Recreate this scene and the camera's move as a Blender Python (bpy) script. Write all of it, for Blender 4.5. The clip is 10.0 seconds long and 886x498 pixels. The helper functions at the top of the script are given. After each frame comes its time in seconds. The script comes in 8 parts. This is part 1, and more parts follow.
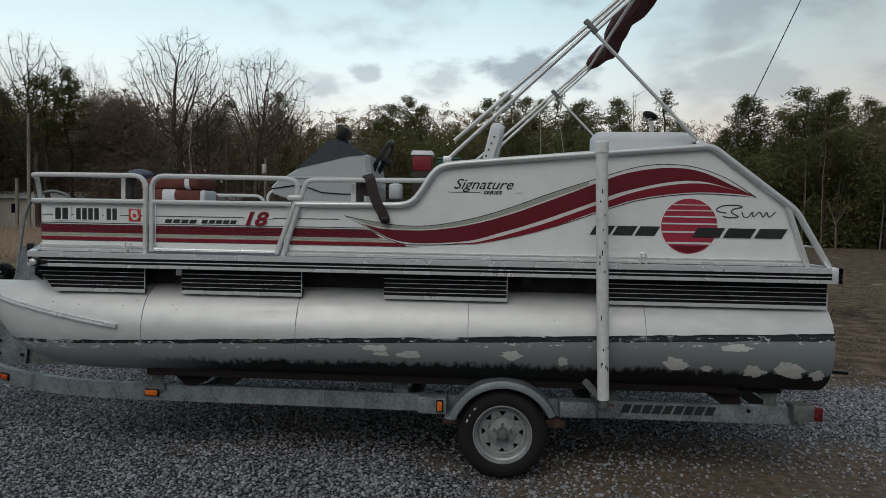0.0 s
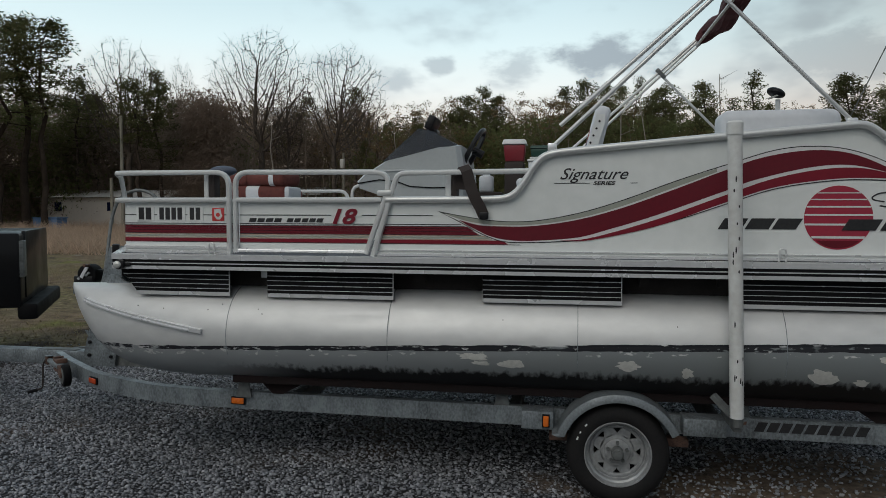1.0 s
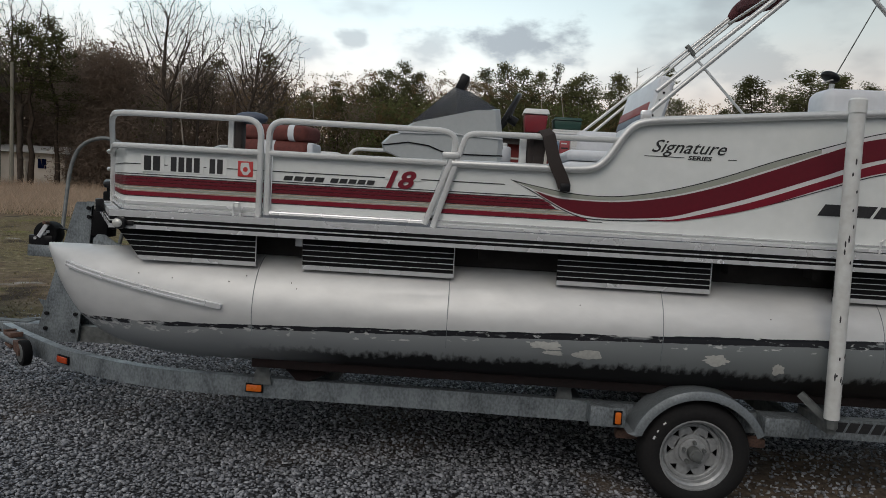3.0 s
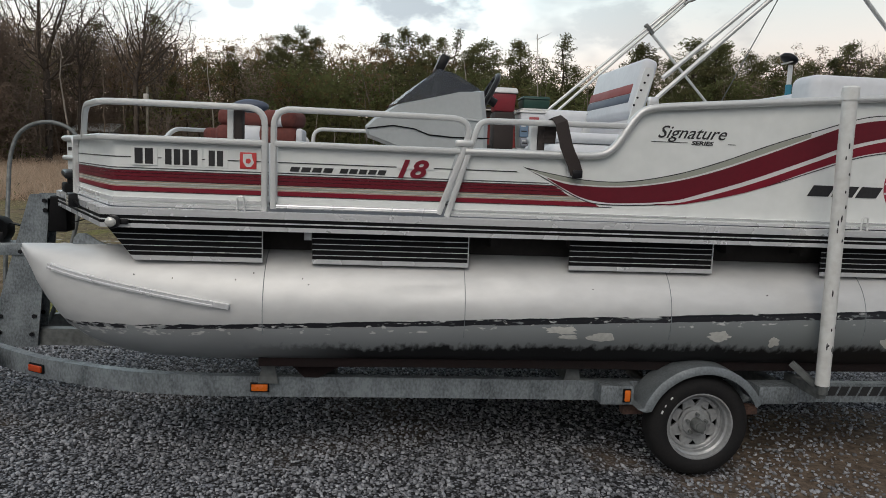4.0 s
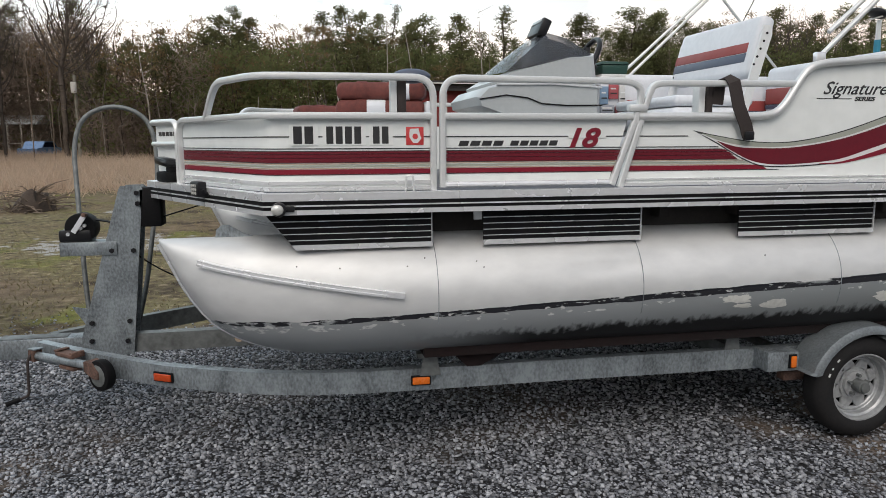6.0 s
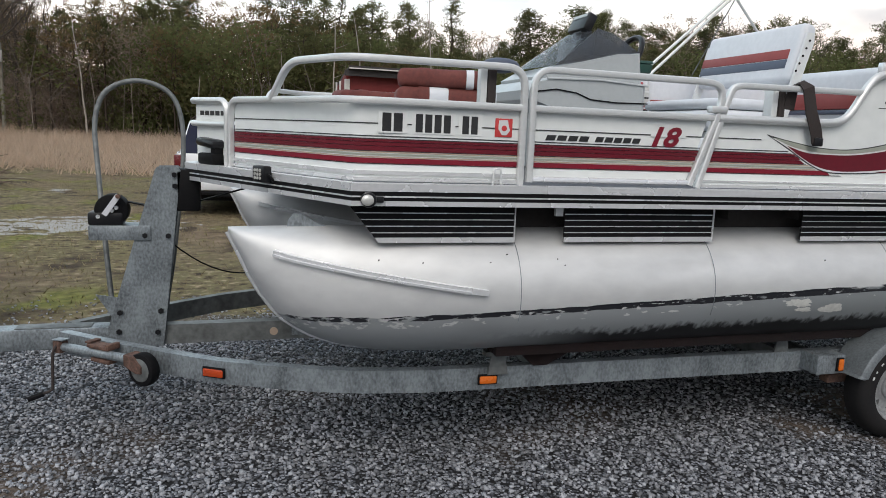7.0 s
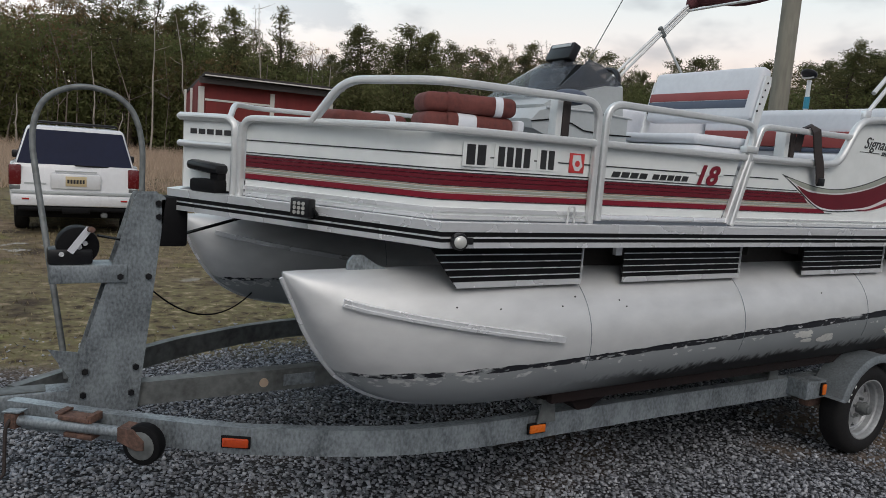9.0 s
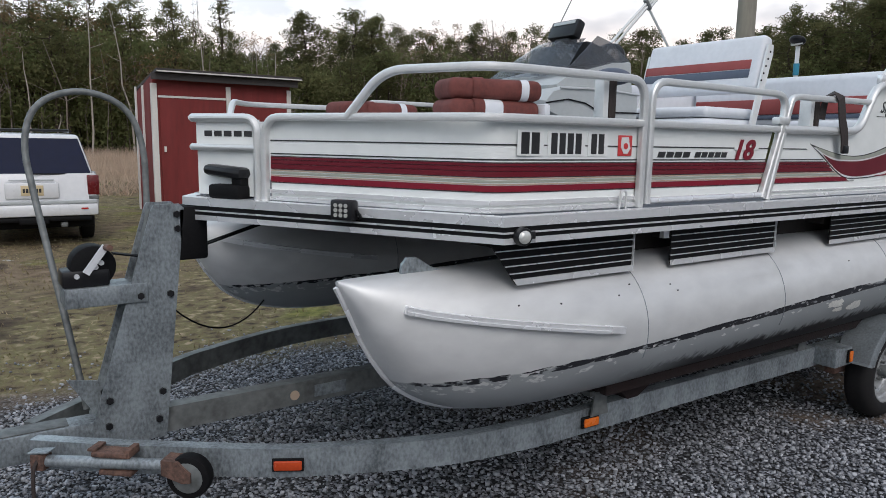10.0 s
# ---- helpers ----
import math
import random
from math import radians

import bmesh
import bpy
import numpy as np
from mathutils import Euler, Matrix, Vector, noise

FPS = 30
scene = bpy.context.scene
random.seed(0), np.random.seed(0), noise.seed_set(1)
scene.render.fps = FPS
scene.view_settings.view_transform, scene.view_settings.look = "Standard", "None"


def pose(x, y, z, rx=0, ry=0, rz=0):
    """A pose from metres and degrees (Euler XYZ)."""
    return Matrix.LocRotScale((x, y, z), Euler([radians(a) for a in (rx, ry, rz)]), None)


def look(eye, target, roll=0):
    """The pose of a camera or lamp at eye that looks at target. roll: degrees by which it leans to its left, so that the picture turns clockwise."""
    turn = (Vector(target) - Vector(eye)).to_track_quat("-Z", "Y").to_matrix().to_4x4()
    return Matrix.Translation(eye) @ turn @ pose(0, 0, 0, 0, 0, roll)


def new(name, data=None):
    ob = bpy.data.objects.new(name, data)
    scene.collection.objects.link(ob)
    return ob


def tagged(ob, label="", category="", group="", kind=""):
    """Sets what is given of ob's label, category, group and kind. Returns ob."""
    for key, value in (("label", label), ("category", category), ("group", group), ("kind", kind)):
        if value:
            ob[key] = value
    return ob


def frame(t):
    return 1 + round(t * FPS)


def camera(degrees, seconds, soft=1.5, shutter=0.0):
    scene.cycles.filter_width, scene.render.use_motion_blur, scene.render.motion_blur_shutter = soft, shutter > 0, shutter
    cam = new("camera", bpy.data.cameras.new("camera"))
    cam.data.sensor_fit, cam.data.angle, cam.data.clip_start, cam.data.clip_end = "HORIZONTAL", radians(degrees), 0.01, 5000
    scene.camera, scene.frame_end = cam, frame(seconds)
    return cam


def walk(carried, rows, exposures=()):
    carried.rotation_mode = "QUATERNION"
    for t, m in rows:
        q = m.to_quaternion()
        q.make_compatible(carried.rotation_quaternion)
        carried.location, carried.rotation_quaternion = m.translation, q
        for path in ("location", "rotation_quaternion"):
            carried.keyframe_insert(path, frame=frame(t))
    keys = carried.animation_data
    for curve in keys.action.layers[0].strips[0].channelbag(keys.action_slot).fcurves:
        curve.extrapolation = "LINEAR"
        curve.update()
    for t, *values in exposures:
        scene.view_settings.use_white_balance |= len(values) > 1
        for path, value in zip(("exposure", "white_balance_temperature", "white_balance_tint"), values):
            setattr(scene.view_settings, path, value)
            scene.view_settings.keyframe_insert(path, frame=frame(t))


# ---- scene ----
cam = camera(64.1, 10.0, soft=0.5)
PATH = [
    (0, (-0.078, -4.231, 1.571), (-0.211, -2.238, 1.485), 1.0),
    (0.5, (-0.192, -4.109, 1.537), (-0.408, -2.121, 1.501), 0.9),
    (1, (-0.264, -3.847, 1.588), (-0.608, -1.88, 1.477), 0.1),
    (1.5, (-0.414, -3.751, 1.512), (-0.586, -1.763, 1.381), 3.7),
    (2, (-0.673, -3.684, 1.572), (-0.564, -1.688, 1.495), 2.0),
    (2.5, (-0.903, -3.603, 1.531), (-0.978, -1.608, 1.404), 4.0),
    (2.7, (-0.989, -3.523, 1.485), (-1.107, -1.532, 1.340), 3.9),
    (3.8, (-1.626, -3.409, 1.615), (-1.441, -1.431, 1.384), 1.7),
    (4, (-1.713, -3.391, 1.590), (-1.503, -1.417, 1.345), 2.3),
    (4.5, (-2.012, -3.288, 1.555), (-1.845, -1.306, 1.342), 1.5),
    (5, (-2.258, -3.221, 1.555), (-1.99, -1.26, 1.271), 1.7),
    (5.5, (-2.557, -3.215, 1.541), (-2.194, -1.275, 1.222), 1.5),
    (6, (-2.762, -3.017, 1.538), (-2.38, -1.077, 1.235), -0.2),
    (6.2, (-2.85, -2.946, 1.565), (-2.489, -1.005, 1.250), 0.9),
    (7.3, (-3.496, -2.652, 1.525), (-2.868, -0.782, 1.193), 1.6),
    (7.5, (-3.549, -2.551, 1.526), (-2.927, -0.681, 1.182), -0.2),
    (8, (-3.654, -2.368, 1.556), (-2.943, -0.527, 1.234), -0.4),
    (8.5, (-3.881, -2.24, 1.557), (-2.943, -0.488, 1.325), 1.8),
    (9, (-4.154, -2.11, 1.550), (-3.13, -0.412, 1.289), 4.2),
    (9.5, (-4.297, -1.931, 1.544), (-3.329, -0.208, 1.240), 1.8),
    (10, (-4.37, -1.789, 1.564), (-3.241, -0.166, 1.262), 1.0),
]
walk(cam, [(t, look(eye, target, roll)) for t, eye, target, roll in PATH],
     [(0.0, -0.66, 6550, 6), (0.5, -0.54, 6600, 8), (1.0, -0.69, 6550, 6), (1.5, -0.59, 6750, 10), (2.0, -0.46, 6750, 10), (2.5, -0.6, 6750, 10), (4.0, -0.17, 6850, 10), (4.5, -0.04, 6850, 10), (5.0, 0.20, 6900, 11), (6.0, 0.32, 6800, 11), (7.5, 0.34, 6550, 10), (8.5, -0.06, 6650, 11), (9.0, -0.1, 6600, 11), (9.5, 0.1, 6450, 10), (10.0, 0.22, 6350, 12)])

# ---------------------------------------------------------------- world and light
world = bpy.data.worlds.new("world")
scene.world = world
world.use_nodes = True
wn, wl = world.node_tree.nodes, world.node_tree.links
wn.clear()
w_out = wn.new("ShaderNodeOutputWorld")
w_mix = wn.new("ShaderNodeMixShader")
w_sky = wn.new("ShaderNodeBackground")
w_cloud = wn.new("ShaderNodeBackground")
sky = wn.new("ShaderNodeTexSky")
sky.sky_type = 'NISHITA'
sky.sun_disc = False
sky.sun_elevation = radians(45)
sky.sun_rotation = radians(195)
sky.air_density, sky.dust_density, sky.ozone_density = 1.0, 2.2, 1.0
wl.new(sky.outputs[0], w_sky.inputs[0])
w_sky.inputs[1].default_value = 0.14
coord = wn.new("ShaderNodeTexCoord")
flat = wn.new("ShaderNodeMapping")
flat.inputs["Scale"].default_value = (1.0, 1.0, 2.6)
flat.inputs["Location"].default_value = (0.35, 0.1, 0.2)
wl.new(coord.outputs["Generated"], flat.inputs[0])
cover = wn.new("ShaderNodeTexNoise")
cover.inputs["Scale"].default_value = 2.6
cover.inputs["Detail"].default_value = 7
cover.inputs["Roughness"].default_value = 0.55
wl.new(flat.outputs[0], cover.inputs[0])
cover_ramp = wn.new("ShaderNodeValToRGB")
cover_ramp.color_ramp.elements[0].position = 0.36
cover_ramp.color_ramp.elements[0].color = (0.15, 0.15, 0.15, 1)
cover_ramp.color_ramp.elements[1].position = 0.58
cover_ramp.color_ramp.elements[1].color = (0.97, 0.97, 0.97, 1)
wl.new(cover.outputs[0], cover_ramp.inputs[0])
tone = wn.new("ShaderNodeTexNoise")
tone.inputs["Scale"].default_value = 3.3
tone.inputs["Detail"].default_value = 5
wl.new(flat.outputs[0], tone.inputs[0])
tone_ramp = wn.new("ShaderNodeValToRGB")
tone_ramp.color_ramp.elements[0].position = 0.40
tone_ramp.color_ramp.elements[0].color = (0.43, 0.47, 0.53, 1)
tone_ramp.color_ramp.elements[1].position = 0.60
tone_ramp.color_ramp.elements[1].color = (0.93, 0.935, 0.92, 1)
wl.new(tone.outputs[0], tone_ramp.inputs[0])
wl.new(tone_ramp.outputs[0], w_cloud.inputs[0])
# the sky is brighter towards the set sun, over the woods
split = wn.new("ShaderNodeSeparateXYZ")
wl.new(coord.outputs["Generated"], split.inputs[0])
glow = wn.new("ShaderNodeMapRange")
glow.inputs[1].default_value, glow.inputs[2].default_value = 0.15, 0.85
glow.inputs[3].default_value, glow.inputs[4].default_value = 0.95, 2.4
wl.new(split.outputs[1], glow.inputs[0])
# and greyer behind the stern
veil = wn.new("ShaderNodeMapRange")
veil.inputs[1].default_value, veil.inputs[2].default_value = -0.35, 0.40
veil.inputs[3].default_value, veil.inputs[4].default_value = 1.20, 0.60
wl.new(split.outputs[0], veil.inputs[0])
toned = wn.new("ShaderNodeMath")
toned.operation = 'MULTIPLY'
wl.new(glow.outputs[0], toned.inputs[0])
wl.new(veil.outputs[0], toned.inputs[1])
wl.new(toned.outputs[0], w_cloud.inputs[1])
wl.new(cover_ramp.outputs[0], w_mix.inputs[0])
wl.new(w_sky.outputs[0], w_mix.inputs[1])
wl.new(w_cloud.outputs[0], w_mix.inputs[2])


def w_math(op, a, c, clamp=False):
    k = wn.new("ShaderNodeMath")
    k.operation, k.use_clamp = op, clamp
    for i, v in enumerate((a, c)):
        if isinstance(v, (int, float)):
            k.inputs[i].default_value = v
        else:
            wl.new(v, k.inputs[i])
    return k.outputs[0]


def w_range(value, lo, hi, a=0.0, c=1.0):
    k = wn.new("ShaderNodeMapRange")
    k.interpolation_type = 'SMOOTHSTEP'
    for i, v in enumerate((lo, hi, a, c)):
        k.inputs[i + 1].default_value = v
    wl.new(value, k.inputs[0])
    return k.outputs[0]


def w_noise(scale, detail, rough, place):
    mp = wn.new("ShaderNodeMapping")
    mp.inputs["Scale"].default_value = (1.0, 1.0, 2.0)
    mp.inputs["Location"].default_value = place
    wl.new(coord.outputs["Generated"], mp.inputs[0])
    k = wn.new("ShaderNodeTexNoise")
    k.inputs["Scale"].default_value, k.inputs["Detail"].default_value, k.inputs["Roughness"].default_value = scale, detail, rough
    wl.new(mp.outputs[0], k.inputs[0])
    return k.outputs[0]


# the evening sky over the woods: warm white low down, pale cyan higher up
dusk = wn.new("ShaderNodeValToRGB")
stops = ((0.08, (1.50, 1.22, 1.04)), (0.125, (1.55, 1.42, 1.34)), (0.165, (1.50, 1.53, 1.54)), (0.22, (1.30, 1.50, 1.58)), (0.30, (0.98, 1.24, 1.38)), (0.60, (0.62, 0.76, 0.90)))
while len(dusk.color_ramp.elements) < len(stops):
    dusk.color_ramp.elements.new(0.5)
for e, (p, c) in zip(dusk.color_ramp.elements, stops):
    e.position, e.color = p, (c[0], c[1], c[2], 1)
wl.new(split.outputs[2], dusk.inputs[0])
# loose grey-blue heaps of cloud, closing up beyond the stern
heaps = w_math('ADD', w_noise(7.0, 4, 0.5, (0.2, 0.0, 0.35)), w_math('ADD', w_range(split.outputs[0], 0.05, 0.40, 0.0, 0.055), w_range(split.outputs[2], 0.18, 0.30, 0.0, 0.05)))
heap_mask = w_range(heaps, 0.55, 0.78, 0.0, 0.55)
wisp = w_math('MULTIPLY', w_math('SUBTRACT', w_noise(15.0, 5, 0.6, (0.7, 0.3, 0.1)), 0.5), 0.22)
for bearing, rise, wide, high, dense in ((3.0, 11.6, 4.6, 1.9, 0.9), (-4.3, 11.2, 2.4, 1.4, 0.55), (-10.1, 11.3, 1.0, 0.8, 0.6), (-13.6, 10.0, 1.8, 0.9, 0.6), (19.5, 10.6, 4.5, 1.6, 0.42)):
    # one cloud at its bearing and height, with a ragged edge
    off = wn.new("ShaderNodeVectorMath")
    off.operation = 'SUBTRACT'
    wl.new(coord.outputs["Generated"], off.inputs[0])
    a, e = radians(bearing), radians(rise)
    off.inputs[1].default_value = (math.sin(a) * math.cos(e), math.cos(a) * math.cos(e), math.sin(e))
    size = wn.new("ShaderNodeVectorMath")
    size.operation = 'MULTIPLY'
    wl.new(off.outputs[0], size.inputs[0])
    size.inputs[1].default_value = (1 / radians(wide), 0.0, 1 / radians(high))
    far_off = wn.new("ShaderNodeVectorMath")
    far_off.operation = 'LENGTH'
    wl.new(size.outputs[0], far_off.inputs[0])
    ragged = w_math('ADD', far_off.outputs["Value"], w_math('MULTIPLY', wisp, 14.0))
    heap_mask = w_math('MAXIMUM', heap_mask, w_range(ragged, 1.25, 0.35, 0.0, dense))
front = wn.new("ShaderNodeMix")
front.data_type = 'RGBA'
wl.new(heap_mask, front.inputs[0])
wl.new(dusk.outputs[0], front.inputs[6])
front.inputs[7].default_value = (0.60, 0.68, 0.78, 1)
w_front = wn.new("ShaderNodeBackground")
blush = wn.new("ShaderNodeValToRGB")
for e, (p, c) in zip(blush.color_ramp.elements, ((0.15, (0.97, 1.0, 1.01, 1)), (0.60, (1.08, 1.03, 1.00, 1)))):
    e.position, e.color = p, c
wl.new(w_math('ADD', split.outputs[0], w_math('MULTIPLY', wisp, 1.2)), blush.inputs[0])
warmed = wn.new("ShaderNodeMix")
warmed.data_type, warmed.blend_type = 'RGBA', 'MULTIPLY'
warmed.inputs[0].default_value = 1.0
wl.new(front.outputs[2], warmed.inputs[6])
wl.new(blush.outputs[0], warmed.inputs[7])
wl.new(warmed.outputs[2], w_front.inputs[0])
wl.new(w_range(split.outputs[0], -0.05, 0.50, 1.0, 0.62), w_front.inputs[1])
w_all = wn.new("ShaderNodeMixShader")
wl.new(w_range(split.outputs[1], 0.10, 0.42), w_all.inputs[0])
wl.new(w_mix.outputs[0], w_all.inputs[1])
wl.new(w_front.outputs[0], w_all.inputs[2])
wl.new(w_all.outputs[0], w_out.inputs[0])

sun = new("sun", bpy.data.lights.new("sun", 'SUN'))
sun.data.energy = 0.88
sun.data.angle = radians(35)
sun.data.color = (1.0, 0.965, 0.92)
sun.matrix_world = look((-2.5, -9, 9.5), (0, 0, 0))
scene.view_settings.exposure = 0.0

# ---------------------------------------------------------------- materials


def rgba(c):
    return (c[0], c[1], c[2], 1.0)


def material(name, base, second=None, rough=0.5, metal=0.0, grain=40.0, patch=3.0, mix=0.5, bump=0.0, bump_scale=80.0, coat=0.0, stretch=(1, 1, 1), vary=0.0, spec=0.5):
    """Two tones mixed by a coarse and a fine noise, with fine relief."""
    m = bpy.data.materials.new(name)
    m.use_nodes = True
    n, l = m.node_tree.nodes, m.node_tree.links
    b = n["Principled BSDF"]
    b.inputs["Roughness"].default_value = rough
    b.inputs["Metallic"].default_value = metal
    b.inputs["Coat Weight"].default_value = coat
    b.inputs["Specular IOR Level"].default_value = spec
    second = second or tuple(c * 0.75 for c in base)
    tc = n.new("ShaderNodeTexCoord")
    mp = n.new("ShaderNodeMapping")
    mp.inputs["Scale"].default_value = stretch
    l.new(tc.outputs["Object"], mp.inputs[0])
    a = n.new("ShaderNodeTexNoise")
    a.inputs["Scale"].default_value = patch
    a.inputs["Detail"].default_value = 5
    f = n.new("ShaderNodeTexNoise")
    f.inputs["Scale"].default_value = grain
    f.inputs["Detail"].default_value = 4
    l.new(mp.outputs[0], a.inputs[0])
    l.new(mp.outputs[0], f.inputs[0])
    add = n.new("ShaderNodeMath")
    add.operation = 'ADD'
    l.new(a.outputs[0], add.inputs[0])
    l.new(f.outputs[0], add.inputs[1])
    ramp = n.new("ShaderNodeMapRange")
    ramp.inputs[1].default_value = 0.75
    ramp.inputs[2].default_value = 1.3
    ramp.inputs[3].default_value = 0.0
    ramp.inputs[4].default_value = mix
    l.new(add.outputs[0], ramp.inputs[0])
    mx = n.new("ShaderNodeMix")
    mx.data_type = 'RGBA'
    mx.inputs[6].default_value = rgba(base)
    mx.inputs[7].default_value = rgba(second)
    l.new(ramp.outputs[0], mx.inputs[0])
    last = mx.outputs[2]
    if vary:
        g = n.new("ShaderNodeNewGeometry")
        o = n.new("ShaderNodeObjectInfo")
        s = n.new("ShaderNodeMath")
        s.operation = 'ADD'
        l.new(g.outputs["Random Per Island"], s.inputs[0])
        l.new(o.outputs["Random"], s.inputs[1])
        r = n.new("ShaderNodeMapRange")
        r.inputs[1].default_value = 0.0
        r.inputs[2].default_value = 2.0
        r.inputs[3].default_value = 1 - vary
        r.inputs[4].default_value = 1 + vary
        l.new(s.outputs[0], r.inputs[0])
        h = n.new("ShaderNodeHueSaturation")
        l.new(r.outputs[0], h.inputs["Value"])
        l.new(last, h.inputs["Color"])
        last = h.outputs[0]
    l.new(last, b.inputs["Base Color"])
    rr = n.new("ShaderNodeMapRange")
    rr.inputs[1].default_value = 0.3
    rr.inputs[2].default_value = 0.7
    rr.inputs[3].default_value = max(rough - 0.08, 0.02)
    rr.inputs[4].default_value = min(rough + 0.08, 1.0)
    l.new(a.outputs[0], rr.inputs[0])
    l.new(rr.outputs[0], b.inputs["Roughness"])
    if bump:
        bp = n.new("ShaderNodeBump")
        bp.inputs["Strength"].default_value = bump
        bp.inputs["Distance"].default_value = 0.01
        t = n.new("ShaderNodeTexNoise")
        t.inputs["Scale"].default_value = bump_scale
        t.inputs["Detail"].default_value = 6
        l.new(mp.outputs[0], t.inputs[0])
        l.new(t.outputs[0], bp.inputs["Height"])
        l.new(bp.outputs[0], b.inputs["Normal"])
    return m


PANEL = material("panel_paint", (0.83, 0.855, 0.835), (0.70, 0.73, 0.71), rough=0.38, patch=1.4, grain=14, mix=0.55, bump=0.05, bump_scale=6)
TUBE = material("anodised_tube", (0.74, 0.75, 0.74), (0.66, 0.67, 0.66), rough=0.40, metal=0.45, patch=5, grain=60, mix=0.7)
TRIM = material("rub_rail_alloy", (0.88, 0.89, 0.90), (0.74, 0.75, 0.76), rough=0.26, metal=0.45, patch=4, grain=50, mix=0.6)
BLACK = material("black_rubber", (0.007, 0.007, 0.008), (0.014, 0.014, 0.014), rough=0.65, patch=6, grain=60, spec=0.12)
GLOSSY = material("black_plastic", (0.010, 0.010, 0.012), (0.022, 0.022, 0.022), rough=0.35, patch=6, grain=60, spec=0.3)
DECAL_BLACK = material("black_vinyl", (0.02, 0.02, 0.022), (0.05, 0.05, 0.05), rough=0.4, patch=8, grain=80)
MAROON = material("maroon_vinyl", (0.150, 0.012, 0.023), (0.105, 0.011, 0.018), rough=0.4, patch=3, grain=60, spec=0.3)
DARKMAROON = material("dark_maroon_line", (0.060, 0.006, 0.012), (0.045, 0.006, 0.010), rough=0.4, patch=3, grain=60, spec=0.3)
REDLINE = material("red_vinyl", (0.225, 0.014, 0.030), (0.155, 0.014, 0.025), rough=0.4, patch=3, grain=70, spec=0.3)
SAGE = material("grey_green_vinyl", (0.37, 0.39, 0.33), (0.30, 0.32, 0.27), rough=0.42, patch=3, grain=50)
WHITE = material("white_vinyl", (0.74, 0.75, 0.74), (0.62, 0.63, 0.62), rough=0.4, patch=5, grain=60)
LABELWHITE = material("white_label_film", (0.82, 0.84, 0.82), (0.74, 0.76, 0.74), rough=0.4, patch=5, grain=60)
TAN = material("tan_pinstripe", (0.52, 0.40, 0.30), (0.42, 0.33, 0.25), rough=0.45)
SUNRED = material("sunset_red_vinyl", (0.40, 0.03, 0.06), (0.28, 0.03, 0.06), rough=0.42, patch=7, grain=60)
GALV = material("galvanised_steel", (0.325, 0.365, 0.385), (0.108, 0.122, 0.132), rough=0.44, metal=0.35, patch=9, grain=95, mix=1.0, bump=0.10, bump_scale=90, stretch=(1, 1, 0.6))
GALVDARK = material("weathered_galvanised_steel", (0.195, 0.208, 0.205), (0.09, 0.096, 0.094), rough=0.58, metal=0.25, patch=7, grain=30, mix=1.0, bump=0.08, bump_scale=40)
FENDER = material("dull_steel_fender", (0.235, 0.262, 0.277), (0.14, 0.158, 0.168), rough=0.45, metal=0.3, patch=6, grain=90, mix=1.0, bump=0.08, bump_scale=60)
RUST = material("rusty_steel", (0.172, 0.096, 0.070), (0.055, 0.034, 0.028), rough=0.85, patch=22, grain=90, mix=1.0, bump=0.3, bump_scale=90)
TYRE = material("tyre_rubber", (0.015, 0.015, 0.016), (0.028, 0.026, 0.025), spec=0.2, rough=0.75, patch=8, grain=60, bump=0.1, bump_scale=120)
RIM = material("silver_wheel_paint", (0.43, 0.445, 0.45), (0.27, 0.275, 0.28), rough=0.42, metal=0.35, patch=10, grain=50, mix=0.9)
AMBERRED = material("weathered_amber_lens", (0.50, 0.065, 0.015), (0.30, 0.035, 0.012), rough=0.25, patch=20, grain=90)
AMBER = material("amber_lens", (0.80, 0.18, 0.02), (0.6, 0.12, 0.02), rough=0.25, patch=20, grain=90)
REDLENS = material("red_lens", (0.42, 0.02, 0.02), (0.3, 0.02, 0.02), rough=0.25, patch=20, grain=90)
DARKLENS = material("dark_red_lens", (0.14, 0.012, 0.014), (0.08, 0.01, 0.012), rough=0.25, patch=20, grain=90)
CLEARLENS = material("clear_lens", (0.7, 0.7, 0.66), (0.5, 0.5, 0.46), rough=0.15, metal=0.3, patch=20, grain=90)
BUNK = material("bunk_carpet", (0.011, 0.007, 0.007), (0.026, 0.011, 0.010), rough=0.95, patch=4, grain=80, bump=0.3, bump_scale=200)
PVC = material("white_pipe_plastic", (0.78, 0.79, 0.77), (0.56, 0.55, 0.52), rough=0.4, patch=5, grain=30, mix=0.7)
GREYSHELL = material("grey_gelcoat", (0.45, 0.475, 0.48), (0.37, 0.395, 0.40), rough=0.35, patch=4, grain=40)
SMOKE = material("smoked_acrylic", (0.085, 0.10, 0.125), (0.13, 0.12, 0.11), rough=0.08, patch=4, grain=8)
SMOKE.node_tree.nodes["Principled BSDF"].inputs["Alpha"].default_value = 0.62
SEATWHITE = material("white_seat_vinyl", (0.72, 0.74, 0.77), (0.58, 0.60, 0.63), rough=0.45, patch=4, grain=30, bump=0.08, bump_scale=14)
SEATRED = material("brick_red_seat_vinyl", (0.30, 0.055, 0.050), (0.22, 0.05, 0.045), rough=0.55, patch=6, grain=40, bump=0.08, bump_scale=30)
SEATBLUE = material("slate_blue_vinyl", (0.07, 0.09, 0.13), (0.10, 0.11, 0.15), rough=0.5, patch=6, grain=40)
